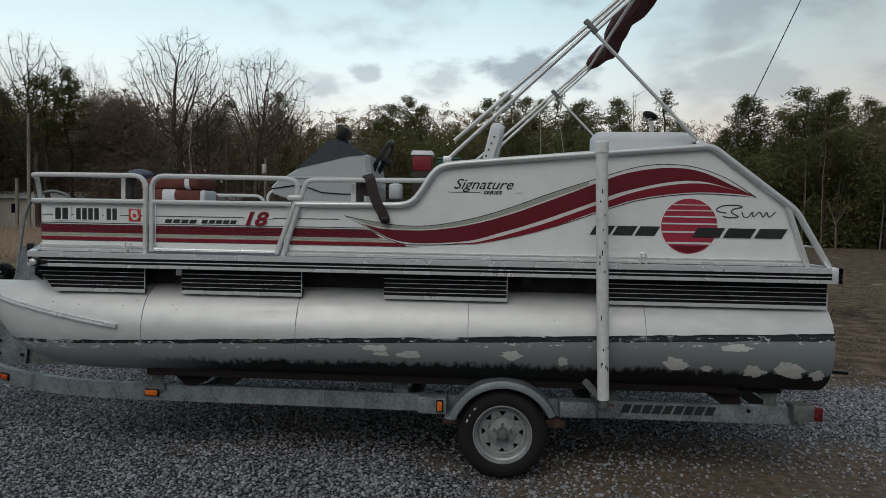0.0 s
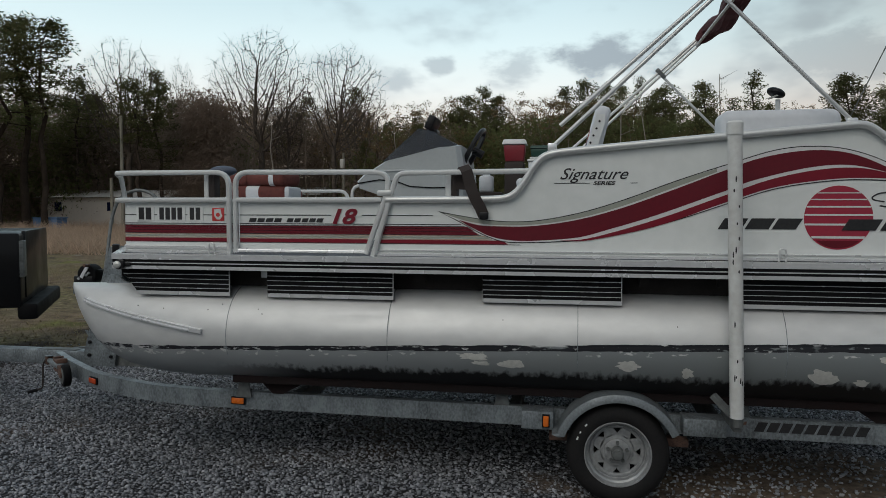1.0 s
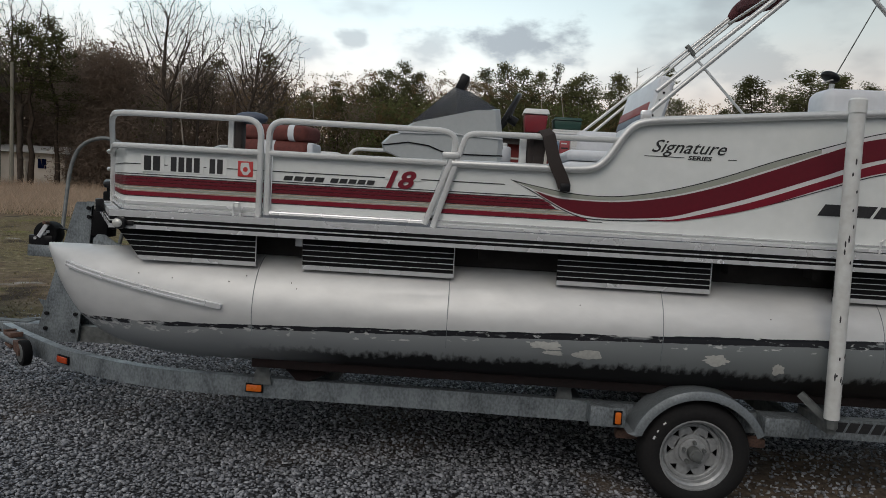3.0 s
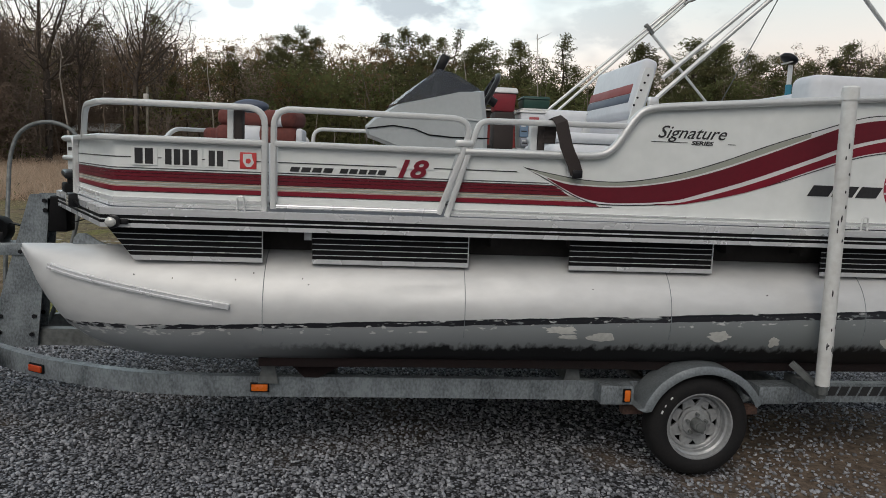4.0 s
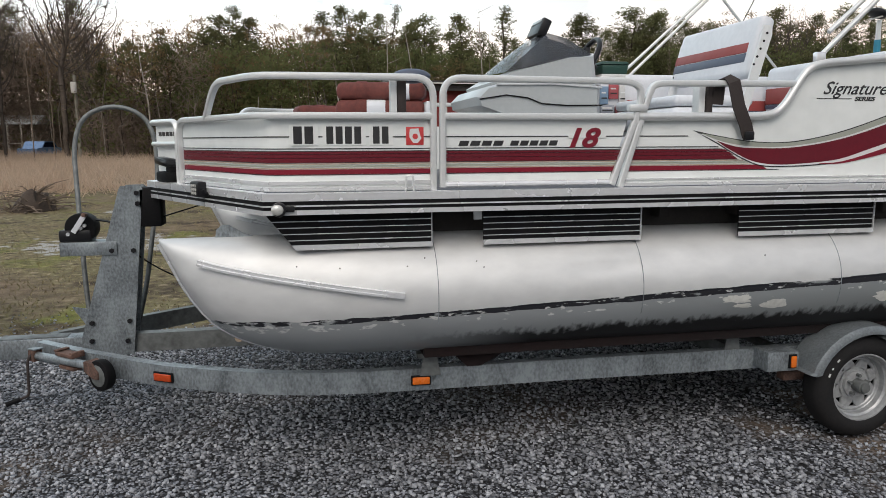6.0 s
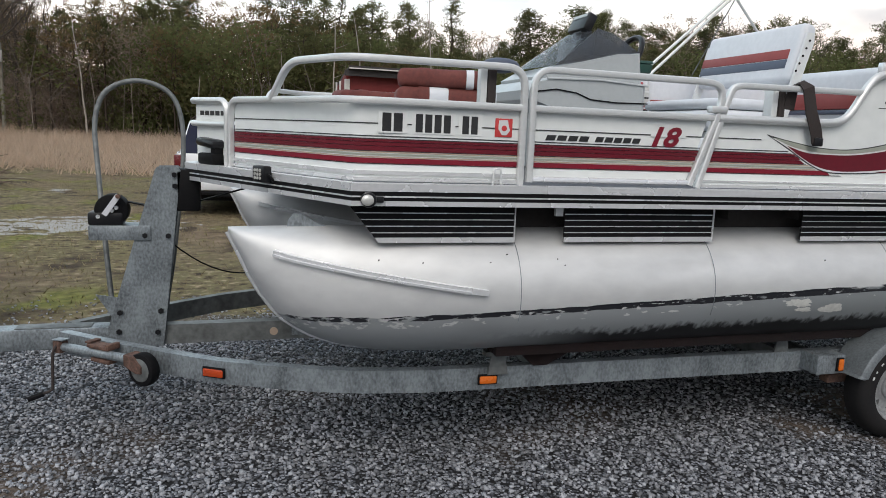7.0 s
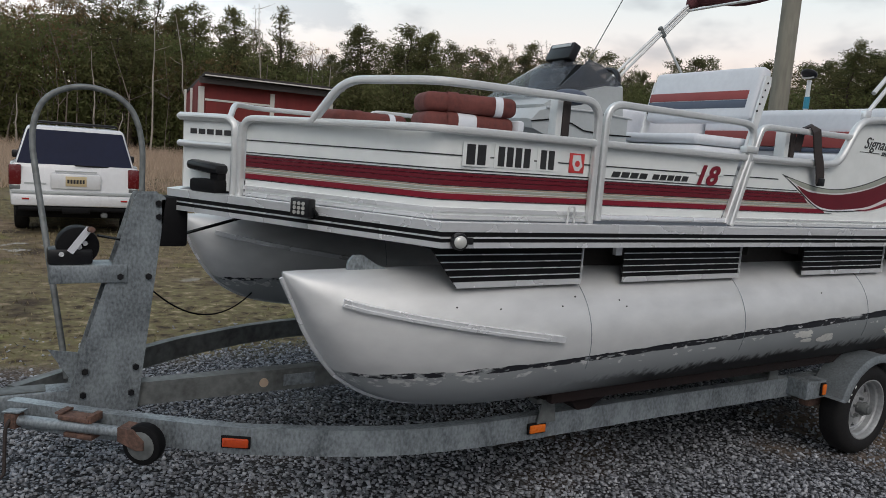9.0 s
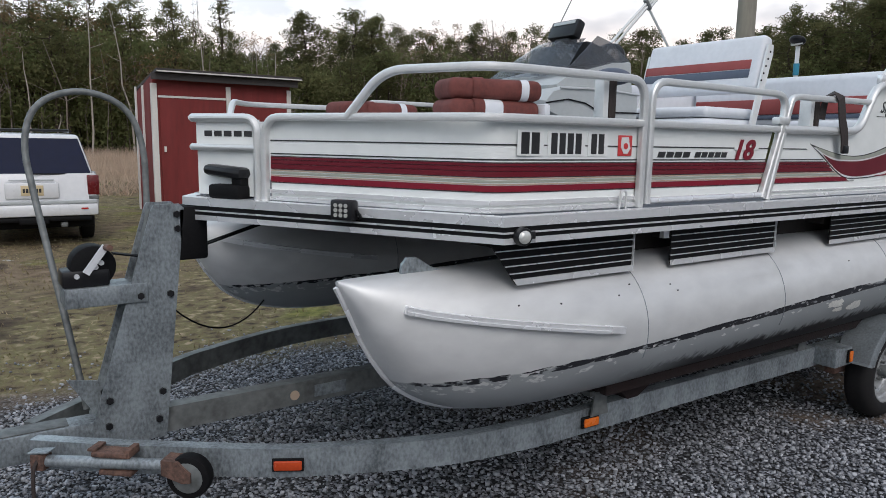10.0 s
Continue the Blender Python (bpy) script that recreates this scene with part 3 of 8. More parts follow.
def wall_along(bm, plan, z0, z1, inner=0.0, outer=0.01):
    """An upright sheet along a plan line; outer and inner are offsets to the right of its way."""
    p = [Vector((q[0], q[1])) for q in plan]
    rows = []
    for i, q in enumerate(p):
        ds = []
        if i:
            ds.append((p[i] - p[i - 1]).normalized())
        if i < len(p) - 1:
            ds.append((p[i + 1] - p[i]).normalized())
        d = sum(ds, Vector((0, 0))).normalized()
        k = 1 / max(0.3, d.dot(ds[0]))
        nrm = Vector((d.y, -d.x)) * k
        a, c = q + nrm * inner, q + nrm * outer
        rows.append([bm.verts.new((a.x, a.y, z0)), bm.verts.new((c.x, c.y, z0)), bm.verts.new((c.x, c.y, z1)), bm.verts.new((a.x, a.y, z1))])
    for a, c in zip(rows, rows[1:]):
        for k in range(4):
            bm.faces.new((a[k], a[(k + 1) % 4], c[(k + 1) % 4], c[k]))
    bm.faces.new(rows[0][::-1])
    bm.faces.new(rows[-1])
    return bm


def disc(bm, centre, axis, radius, depth, sides=24, bevel=0.0, r2=None):
    r = bmesh.ops.create_cone(bm, cap_ends=True, segments=sides, radius1=radius, radius2=r2 if r2 is not None else radius, depth=depth)
    q = Vector((0, 0, 1)).rotation_difference(Vector(axis)).to_matrix().to_4x4()
    vs = r["verts"]
    bmesh.ops.transform(bm, matrix=Matrix.Translation(centre) @ q, verts=vs)
    if bevel:
        es = [e for e in {e for v in vs for e in v.link_edges} if len([f for f in e.link_faces if len(f.verts) > 4]) == 1]
        bmesh.ops.bevel(bm, geom=es, offset=bevel, segments=2, affect='EDGES', profile=0.5)
    return bm


def ball(bm, centre, rx, ry, rz, u=16, v=10, m=None):
    r = bmesh.ops.create_uvsphere(bm, u_segments=u, v_segments=v, radius=1)
    mm = Matrix.Translation(centre) @ (m or Matrix.Identity(4)) @ Matrix.Diagonal((rx, ry, rz, 1))
    bmesh.ops.transform(bm, matrix=mm, verts=r["verts"])
    return bm


def smooth_line(points, steps=6):
    """Catmull-Rom through points of two coordinates."""
    p = [np.array(q, float) for q in points]
    p = [2 * p[0] - p[1]] + p + [2 * p[-1] - p[-2]]
    out = []
    for a, b_, c, d in zip(p, p[1:], p[2:], p[3:]):
        for i in range(steps):
            t = i / steps
            out.append(0.5 * (2 * b_ + (c - a) * t + (2 * a - 5 * b_ + 4 * c - d) * t * t + (3 * b_ - a - 3 * c + d) * t ** 3))
    return out + [p[-2]]


def band(bm, upper, lower, y, thick=0.002):
    """A decal on the side wall between two curves x, z."""
    n = 70
    us, ls = np.array(smooth_line(upper, 10)), np.array(smooth_line(lower, 10))

    def even(c):
        s = np.r_[0, np.cumsum(np.hypot(*np.diff(c, axis=0).T))]
        t = np.linspace(0, s[-1], n)
        return np.c_[np.interp(t, s, c[:, 0]), np.interp(t, s, c[:, 1])]
    us, ls = even(us), even(ls)
    rows = [[bm.verts.new((x, yy, z)) for x, z in ((u[0], u[1]), (w[0], w[1] - 1e-4)) for yy in (y, y - thick)] for u, w in zip(us, ls)]
    for a, c in zip(rows, rows[1:]):
        bm.faces.new((a[1], c[1], c[3], a[3]))
        bm.faces.new((a[0], c[0], c[1], a[1]))
        bm.faces.new((a[3], c[3], c[2], a[2]))
    return bm


def lettering(text, size, mat, name, parent, m, shear=0.0, thick=0.001, label="", bold=0.03):
    """Built-in letters as a thin mesh."""
    cu = bpy.data.curves.new(name, 'FONT')
    cu.body, cu.size, cu.extrude, cu.shear = text, size, thick, shear
    cu.resolution_u = 3
    cu.offset = size * bold
    tmp = bpy.data.objects.new("letters_source", cu)
    scene.collection.objects.link(tmp)
    me = bpy.data.meshes.new_from_object(tmp.evaluated_get(bpy.context.evaluated_depsgraph_get()))
    bpy.data.objects.remove(tmp)
    me.transform(m)
    me.materials.clear()
    me.materials.append(mat)
    ob = new(name, me)
    ob.parent = parent
    ob.matrix_parent_inverse = anchor(parent).inverted()
    if label:
        ob["label"] = label
    return ob


def raw_mesh(name, verts, faces, mat, smooth=False):
    """A mesh from arrays, for what comes in many thousands."""
    me = bpy.data.meshes.new(name)
    k = faces.shape[1]
    me.vertices.add(len(verts))
    me.vertices.foreach_set("co", np.ascontiguousarray(verts, np.float32).ravel())
    me.loops.add(faces.size)
    me.loops.foreach_set("vertex_index", np.ascontiguousarray(faces, np.int32).ravel())
    me.polygons.add(len(faces))
    me.polygons.foreach_set("loop_start", np.arange(0, faces.size, k, dtype=np.int32))
    me.update(calc_edges=True)
    me.materials.append(mat)
    if smooth:
        me.shade_smooth()
    return me

# ---------------------------------------------------------------- ground
YC = 1.15            # the boat's and trailer's centre line
bm = bm_new()
bmesh.ops.create_grid(bm, x_segments=60, y_segments=60, size=260)
for v in bm.verts:
    far = max(0.0, (v.co.length - 22) / 60)
    v.co.z = 0.35 * far * noise.noise(v.co * 0.03)
solo("ground", bm, GROUND, "grey gravel yard turning into a muddy winter field", "ground", kind="structure")

# ---------------------------------------------------------------- the pontoon boat
boat = thing("pontoon_boat", (-0.5, YC, 0.56), "white pontoon fishing boat with maroon swoosh decals on a trailer", "boat")
PY, PR, PZ = 0.216, 0.283, 0.846       # pontoon: centre line, radius, height of its axis
DECK_Z = 1.325
EDGE = -0.056                          # outer face of the deck's rub rail
SIDE = 0.030                           # face of the side walls


STEM_X = (-3.386, -3.337, -3.295, -3.238, -3.170, -3.100, -3.030, -2.940, -2.850, -2.720, -2.530, -2.19)
STEM_Z = (1.100, 1.000, 0.905, 0.810, 0.730, 0.680, 0.643, 0.612, 0.592, 0.574, 0.565, PZ - PR)


def keel_at(x):
    """The height of a pontoon's keel line."""
    return float(np.interp(x, STEM_X, STEM_Z))


def mirror(q):
    return (q[0], 2 * YC - q[1]) + tuple(q[2:])


def pontoon(py, name_label):
    bm = bm_new()
    rows = []
    n = 72
    xs = [1.905, 1.885, 1.2, 0.5, -0.2] + [-0.6 - 0.04 * i for i in range(32)] + [-2.0, -2.19]
    nose = 1 - (1 - np.linspace(0, 1, 22)[1:]) ** 1.35
    stations = [(x, 0.0) for x in xs] + [(-2.19 - 1.195 * u, u) for u in nose]
    for x, u in stations:
        top = PZ + PR - 0.012 * u
        keel = keel_at(x)
        half = PR * max(0.004, (1 - u ** 2.1)) ** 0.62
        ring = []
        for k in range(n):
            a = 2 * math.pi * k / n
            c, s = math.cos(a), math.sin(a)
            mid, h = (top + keel) / 2, (top - keel) / 2
            e = 1 - 0.25 * u
            yy = half * math.copysign(abs(c) ** e, c)
            zz = mid + h * math.copysign(abs(s) ** (1 - 0.35 * u), s)
            if s < 0:
                yy *= 1 - 0.45 * u * (abs(s) ** 1.5)
            if py < YC and c < 0 and -1.85 < x < -0.65:
                # a long shallow dent pressed into the flank
                du, dw = (x + 1.28) / 0.34, (zz - (0.965 + 0.055 * (x + 1.28))) / 0.026
                press = 0.012 * math.exp(-du ** 4) * math.exp(-dw ** 2) * (1.0 if dw > 0 else 0.35)
                yy += press
            ring.append(bm.verts.new((x, py + yy, zz)))
        rows.append(ring)
    for a, c in zip(rows, rows[1:]):
        for k in range(n):
            bm.faces.new((a[k], a[(k + 1) % n], c[(k + 1) % n], c[k]))
    bm.faces.new(rows[0])
    bm.faces.new(rows[-1][::-1])
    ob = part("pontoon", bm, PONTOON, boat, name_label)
    for x in (-2.2, -1.24, -0.2, 0.84):
        bm = bm_new()
        ring = [(x, py + (PR + 0.001) * math.cos(a), PZ + (PR + 0.001) * math.sin(a)) for a in np.linspace(-0.12 * math.pi, 1.12 * math.pi, 30)]
        tube(bm, ring, 0.0018, sides=6)
        part("weld_seam", bm, GALV, ob)
    return ob


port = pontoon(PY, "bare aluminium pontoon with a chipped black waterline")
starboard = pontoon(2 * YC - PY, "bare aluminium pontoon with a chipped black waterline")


def nose_side(x, z, py, sgn, lift=0.004):
    """A point on the flank of a pontoon's nose at x and height z."""
    u = min(max((-2.19 - x) / 1.195, 0), 1)
    top = PZ + PR - 0.012 * u
    keel = keel_at(x)
    half = PR * max(0.004, (1 - u ** 2.1)) ** 0.62
    mid, h = (top + keel) / 2, (top - keel) / 2
    s = max(-1, min(1, (z - mid) / h))
    s0 = math.copysign(abs(s) ** (1 / (1 - 0.35 * u)), s)
    c = max(0, 1 - s0 * s0) ** 0.5
    yy = half * c ** (1 - 0.25 * u)
    if s0 < 0:
        yy *= 1 - 0.45 * u * abs(s0) ** 1.5
    return (x, py + sgn * (yy + lift), z)


for ob, py in ((port, PY), (starboard, 2 * YC - PY)):
    for sgn in (-1, 1):
        bm = bm_new()
        line = []
        for i in range(12):
            t = i / 11
            x = -3.21 + t * 0.86
            z = 1.030 - 0.150 * t ** 0.85
            line.append(nose_side(x, z, py, sgn, 0.010))
        bar(bm, line, 0.026, 0.024)
        bar(bm, [(q[0], q[1] + sgn * 0.012, q[2] - 0.008) for q in line[:-1]], 0.014, 0.010)
        part("spray_strake", bm, TRIM, ob)
    bm = bm_new()
    keel_line = []
    for i in range(22):
        u = 0.25 + 0.75 * i / 21
        top = PZ + PR - 0.012 * u
        keel = keel_at(-2.19 - 1.195 * u)
        keel_line.append((-2.19 - 1.195 * u - 0.004, py, keel - 0.002))
    tube(bm, keel_line, 0.009, sides=6)
    part("stem_bead", bm, TRIM, ob)
    bm = bm_new()
    slab(bm, [(-3.15, 1.115), (-2.98, 1.118), (-3.03, 1.135), (-3.09, 1.172), (-3.125, 1.172), (-3.145, 1.15)], 'y', py - 0.008, py + 0.008)
    disc(bm, (-3.105, py, 1.150), (0, 1, 0), 0.013, 0.020, 12)
    part("mooring_eye", bm, GALV, ob, "aluminium bow eye plate")


def scrape(x, a, w, h, turn):
    """A pale scraped blot on the port pontoon's flank, at angle a below its middle."""
    bm = bm_new()
    pts = []
    for i in range(32):
        t = 2 * math.pi * i / 32
        r = 1 + 0.55 * noise.noise(Vector((math.cos(t) * 1.4 + x * 7, math.sin(t) * 1.4, turn))) + 0.30 * noise.noise(Vector((math.cos(t) * 4 + x * 3, math.sin(t) * 4, turn + 5)))
        pts.append((x + w * r * math.cos(t) + 0.3 * h * math.sin(t), a + h * r * math.sin(t) / PR))
    vs = [bm.verts.new((q[0], PY - (PR + 0.0025) * math.cos(q[1]), PZ - (PR + 0.0025) * math.sin(q[1]))) for q in pts]
    mid = bm.verts.new((x, PY - (PR + 0.0035) * math.cos(a), PZ - (PR + 0.0035) * math.sin(a)))
    for i in range(32):
        bm.faces.new((vs[i], vs[(i + 1) % 32], mid))
    part("scraped_patch", bm, SCRAPE, port, "pale scraped patch")


SCRAPE = material("scraped_alloy", (0.70, 0.70, 0.66), (0.54, 0.54, 0.51), rough=0.6, metal=0.15, patch=10, grain=60, mix=0.9)
for x, a, w, h in ((-0.76, 0.20, 0.075, 0.022), (-0.72, 0.33, 0.05, 0.013), (-0.545, 0.33, 0.060, 0.024), (0.065, 0.27, 0.066, 0.026), (0.36, 0.37, 0.034, 0.030), (1.02, 0.37, 0.060, 0.038), (1.20, 0.45, 0.034, 0.020), (1.465, 0.51, 0.062, 0.044), (1.66, 0.44, 0.080, 0.054), (1.83, 0.55, 0.040, 0.036), (1.36, -0.02, 0.085, 0.022)):
    scrape(x, a, w, h, x)
for x, z in ((-2.33, 1.0), (-2.02, 1.01), (-1.99, 0.985), (-0.60, 0.99), (0.31, 0.98), (-2.62, 1.00), (-2.80, 1.01), (-2.25, 1.03)):
    bm = bm_new()
    q = nose_side(x, z, PY, -1, 0.002) if x < -2.19 else (x, PY - math.sqrt(PR ** 2 - (z - PZ) ** 2) - 0.002, z)
    disc(bm, q, (0, -1, 0.4), 0.0030, 0.005, 8)
    part("rivet", bm, GLOSSY, port)

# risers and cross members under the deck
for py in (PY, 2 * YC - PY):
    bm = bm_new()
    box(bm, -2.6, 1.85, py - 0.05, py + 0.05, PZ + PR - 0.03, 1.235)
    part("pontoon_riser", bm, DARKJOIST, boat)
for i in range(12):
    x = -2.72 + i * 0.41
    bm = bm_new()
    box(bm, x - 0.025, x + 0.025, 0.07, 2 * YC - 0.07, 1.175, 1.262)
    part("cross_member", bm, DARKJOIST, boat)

PLAN = [(1.935, EDGE), (-2.926, EDGE), (-3.62, YC), (-2.926, 2 * YC - EDGE), (1.935, 2 * YC - EDGE)]
bm = bm_new()
slab(bm, [(x + (0.06 if y == YC else 0.03 if x < 0 else -0.03), y + (0.03 if y < YC else -0.03 if y > YC else 0)) for x, y in PLAN], 'z', 1.262, DECK_Z - 0.012)
deck = part("deck", bm, DECKCARPET, boat, "grey carpeted deck")
loop = PLAN[::-1] + [PLAN[-1]]
edge_line = [(1.935, EDGE), (-2.926, EDGE), (-3.605, YC - 0.02), (-3.605, YC + 0.02), (-2.926, 2 * YC - EDGE), (1.935, 2 * YC - EDGE), (1.935, EDGE)]
edge_line = edge_line[::-1]


def rim(z0, z1, outer, mat, name, label=""):
    bm = bm_new()
    wall_along(bm, edge_line, z0, z1, -0.05, outer)
    return part(name, bm, mat, boat, label)


rim(1.293, DECK_Z, 0.0, TRIM, "rub_rail", "silver extruded rub rail with two black inserts")
rim(1.276, 1.293, -0.004, BLACK, "rub_insert")
rim(1.270, 1.276, 0.0, TRIM, "rub_rail")
rim(1.256, 1.270, -0.004, BLACK, "rub_insert")
rim(1.236, 1.256, 0.0, TRIM, "rub_rail")

for cap_y in (EDGE - 0.003, 2 * YC - EDGE - 0.047):
    bm = bm_new()
    box(bm, 1.876, 1.912, cap_y, cap_y + 0.050, 1.234, DECK_Z + 0.002, 0.004)
    part("rail_end_cap", bm, TRIM, boat)

# louvred skirts below the deck on the port side


def skirt(x0, x1, cut=0.0, y=0.022):
    z0, z1 = 1.078, 1.234
    bm = bm_new()
    slab(bm, [(x0, z1), (x1, z1), (x1, z0), (x0 + cut, z0)], 'y', y, y + 0.006)
    ob = part("louvred_skirt", bm, BLACK, boat, "black louvred skirt panel with bright ribs")
    bm = bm_new()
    slab(bm, [(x0 + cut * 0.86, z0 + 0.022), (x1, z0 + 0.022), (x1, z0), (x0 + cut, z0)], 'y', y - 0.006, y)
    part("skirt_foot", bm, TRIM, ob)
    for i in range(4):
        z = z0 + 0.042 + i * 0.027
        a = cut * (z1 - z) / (z1 - z0)
        bm = bm_new()
        slab(bm, [(x0 + a, z + 0.0018), (x1, z + 0.0018), (x1, z - 0.0018), (x0 + a, z - 0.0018)], 'y', y - 0.005, y)
        part("louvre_rib", bm, TRIM, ob)
    bm = bm_new()
    box(bm, x1 - 0.004, x1, y - 0.008, y, z0, z1)
    part("skirt_end", bm, TRIM, ob)
    return ob


skirt(-2.925, -2.212, 0.125)
skirt(-1.98, -1.223)
skirt(-0.717, 0.030)
skirt(0.616, 1.888)
# unseen starboard skirts, mirrored from port, added to close off light under the deck
for x0, x1 in ((-2.925, -2.212), (-1.98, -1.223), (-0.717, 0.030), (0.616, 1.872)):
    bm = bm_new()
    box(bm, x0, x1, 2 * YC - 0.028, 2 * YC - 0.022, 1.078, 1.234)
    part("louvred_skirt", bm, BLACK, boat)
bm = bm_new()
box(bm, -2.02, -1.985, 0.03, 0.05, 1.19, 1.236)
part("skirt_clip", bm, TRIM, boat)

# ---- fence
RAIL, MID, BASE = 1.803, 1.642, DECK_Z
TR = 0.0165
BOW = [(-2.19, SIDE), (-2.86, SIDE), (-2.93, SIDE + 0.05), (-3.355, 0.835)]      # plan of the bow panel, going forward


def back(line):
    return line[::-1]


def bow_panel(flip):
    f = mirror if flip else (lambda q: tuple(q))
    plan = [f(q) for q in soft(BOW, 1)]
    plan = [(q[0], q[1]) for q in plan]
    if not flip:
        plan = back(plan)
    bm = bm_new()
    # the sheet lies on the line; stripes lie just outside it
    wall_along(bm, plan, BASE, MID, -0.010, 0.0)
    sheet = part("fence_panel", bm, PANEL, boat, "white fence panel with maroon stripes")
    if not flip:
        for z0, z1, mat, name in STRIPES:
            bm = bm_new()
            wall_along(bm, plan, z0, z1, 0.0, 0.0025)
            part(name, bm, mat, sheet)
    for z in (BASE + 0.012, BASE + 0.038):
        bm = bm_new()
        wall_along(bm, plan, z - 0.009, z + 0.006, 0.0, 0.010)
        part("base_channel", bm, TRIM, sheet)
    d = (Vector(BOW[3]) - Vector(BOW[2])).normalized()
    tip = Vector(BOW[3])
    mid_line = [(-2.206, 0.012, MID), (-2.86, 0.014, MID), (-2.955, 0.048, MID), (tip.x - 0.008, tip.y - 0.02, MID), (tip.x - 0.02, tip.y + 0.012, MID - 0.06), (tip.x - 0.02, tip.y + 0.012, BASE)]
    bm = bm_new()
    tube(bm, [f(q) for q in corner(mid_line, 0.05)], TR * 0.90, 16, square=0.62)
    part("fence_rail", bm, TUBE, sheet)
    top_line = [(-2.206, 0.012, BASE), (-2.206, 0.012, RAIL), (-2.86, 0.014, RAIL), (-2.955, 0.05, RAIL), (-3.135, 0.36, RAIL - 0.004), (-3.20, 0.50, MID)]
    bm = bm_new()
    tube(bm, [(q[0], q[1], q[2] - (0.05 if flip and q[2] > MID else 0)) for q in (f(q) for q in corner(top_line, 0.085, 7))], TR * 0.90, 16, square=0.62)
    part("grab_rail", bm, TUBE, sheet)
    return sheet


STRIPES = [
    (1.553, 1.5575, DECAL_BLACK, "pinstripe"),
    (1.5035, 1.5075, DECAL_BLACK, "pinstripe"),
    (1.4935, 1.4970, DECAL_BLACK, "pinstripe"),
    (1.4845, 1.4930, MAROON, "maroon_stripe"),
    (1.4815, 1.4840, DARKMAROON, "maroon_stripe"),
    (1.4680, 1.4810, MAROON, "maroon_stripe"),
    (1.4655, 1.4675, DARKMAROON, "maroon_stripe"),
    (1.4480, 1.4650, MAROON, "maroon_stripe"),
    (1.4455, 1.4475, DECAL_BLACK, "pinstripe"),
    (1.4400, 1.4435, TAN, "pinstripe"),
    (1.4285, 1.4370, SAGE, "grey_stripe"),
    (1.4215, 1.4250, TAN, "pinstripe"),
    (1.3985, 1.4190, REDLINE, "red_stripe"),
    (1.3950, 1.3980, DECAL_BLACK, "pinstripe"),
]
bow_port = bow_panel(False)
bow_panel(True)


def side_panel(poly, name_label):
    bm = bm_new()
    slab(bm, poly, 'y', SIDE, SIDE + 0.010)
    return part("fence_panel", bm, PANEL, boat, name_label)


# boarding gate, with a slanted after end
gate = side_panel([(-2.150, BASE + 0.012), (-1.392, BASE + 0.012), (-1.300, MID), (-2.150, MID)], "white gate panel with maroon stripes")


def slant(z, at=-1.385):
    return at + (z - BASE) * 0.305


for z0, z1, mat, name in STRIPES:
    bm = bm_new()
    slab(bm, [(-2.148, z0), (slant(z0), z0), (slant(z1), z1), (-2.148, z1)], 'y', SIDE - 0.0025, SIDE)
    part(name, bm, mat, gate)
bm = bm_new()
tube(bm, corner([(-2.165, 0.012, BASE + 0.012), (-2.165, 0.012, RAIL), (-1.262, 0.012, RAIL - 0.006), (-1.245, 0.012, RAIL - 0.09), (slant(BASE + 0.012), 0.012, BASE + 0.012)], 0.085, 7), TR * 0.90, 16, square=0.62)
part("gate_frame", bm, TUBE, gate)
bm = bm_new()
tube(bm, [(-2.165, 0.012, MID), (slant(MID), 0.012, MID)], TR * 0.90, 16, square=0.62)
part("gate_rail", bm, TUBE, gate)
bm = bm_new()
tube(bm, [(-2.165, 0.014, BASE + 0.024), (slant(BASE + 0.024), 0.014, BASE + 0.024)], 0.013)
part("gate_sill", bm, TRIM, gate)
bm = bm_new()
box(bm, -1.312, -1.226, -0.010, 0.034, MID + 0.022, MID + 0.054, 0.008)
part("gate_latch", bm, TUBE, gate, "grey plastic gate latch")

# after wall
S_LINE = [(-1.262, MID), (-0.66, MID + 0.004), (-0.575, MID + 0.012), (-0.52, MID + 0.055), (-0.435, 1.835), (-0.385, 1.882), (-0.30, 1.898), (0.45, 1.962), (1.10, 2.013)]
S_TOP = S_LINE + [(1.18, 2.015), (1.235, 1.985)]
poly = [(-1.335, BASE + 0.004)] + S_TOP + [(1.640, 1.668), (1.765, BASE + 0.004)]
after = side_panel(poly, "white after side wall with a maroon swoosh decal")
bm = bm_new()
tube(bm, corner([(-1.34, 0.012, BASE), (-1.243, 0.012, MID), (-1.212, 0.012, RAIL - 0.06), (-1.19, 0.012, RAIL - 0.012), (-0.47, 0.012, RAIL - 0.006)], 0.06, 6), TR * 0.90, 16, square=0.62)
part("grab_rail", bm, TUBE, after)
bm = bm_new()
tube(bm, corner([(x, 0.010, z) for x, z in S_LINE[:7]] + [(0.45, 0.010, 1.962), (1.20, 0.010, 2.020), (1.690, 0.010, 1.652), (1.885, 0.010, BASE)], 0.05, 6), 0.019)
part("top_rail", bm, TUBE, after)
bm = bm_new()
tube(bm, [(1.642, 0.012, 1.672), (1.767, 0.012, BASE)], TR * 0.90, 16, square=0.62)
part("end_post", bm, TUBE, after)
bm = bm_new()
tube(bm, [(1.72, 0.03, 1.45), (1.83, 0.03, 1.44)], 0.006)
part("tie_bar", bm, TUBE, after)
for z, w in ((BASE + 0.010, 0.014), (BASE + 0.034, 0.006)):
    bm = bm_new()
    box(bm, -1.33, 1.76, SIDE - 0.010, SIDE, z - w / 2, z + w / 2)
    part("base_channel", bm, TRIM, after)

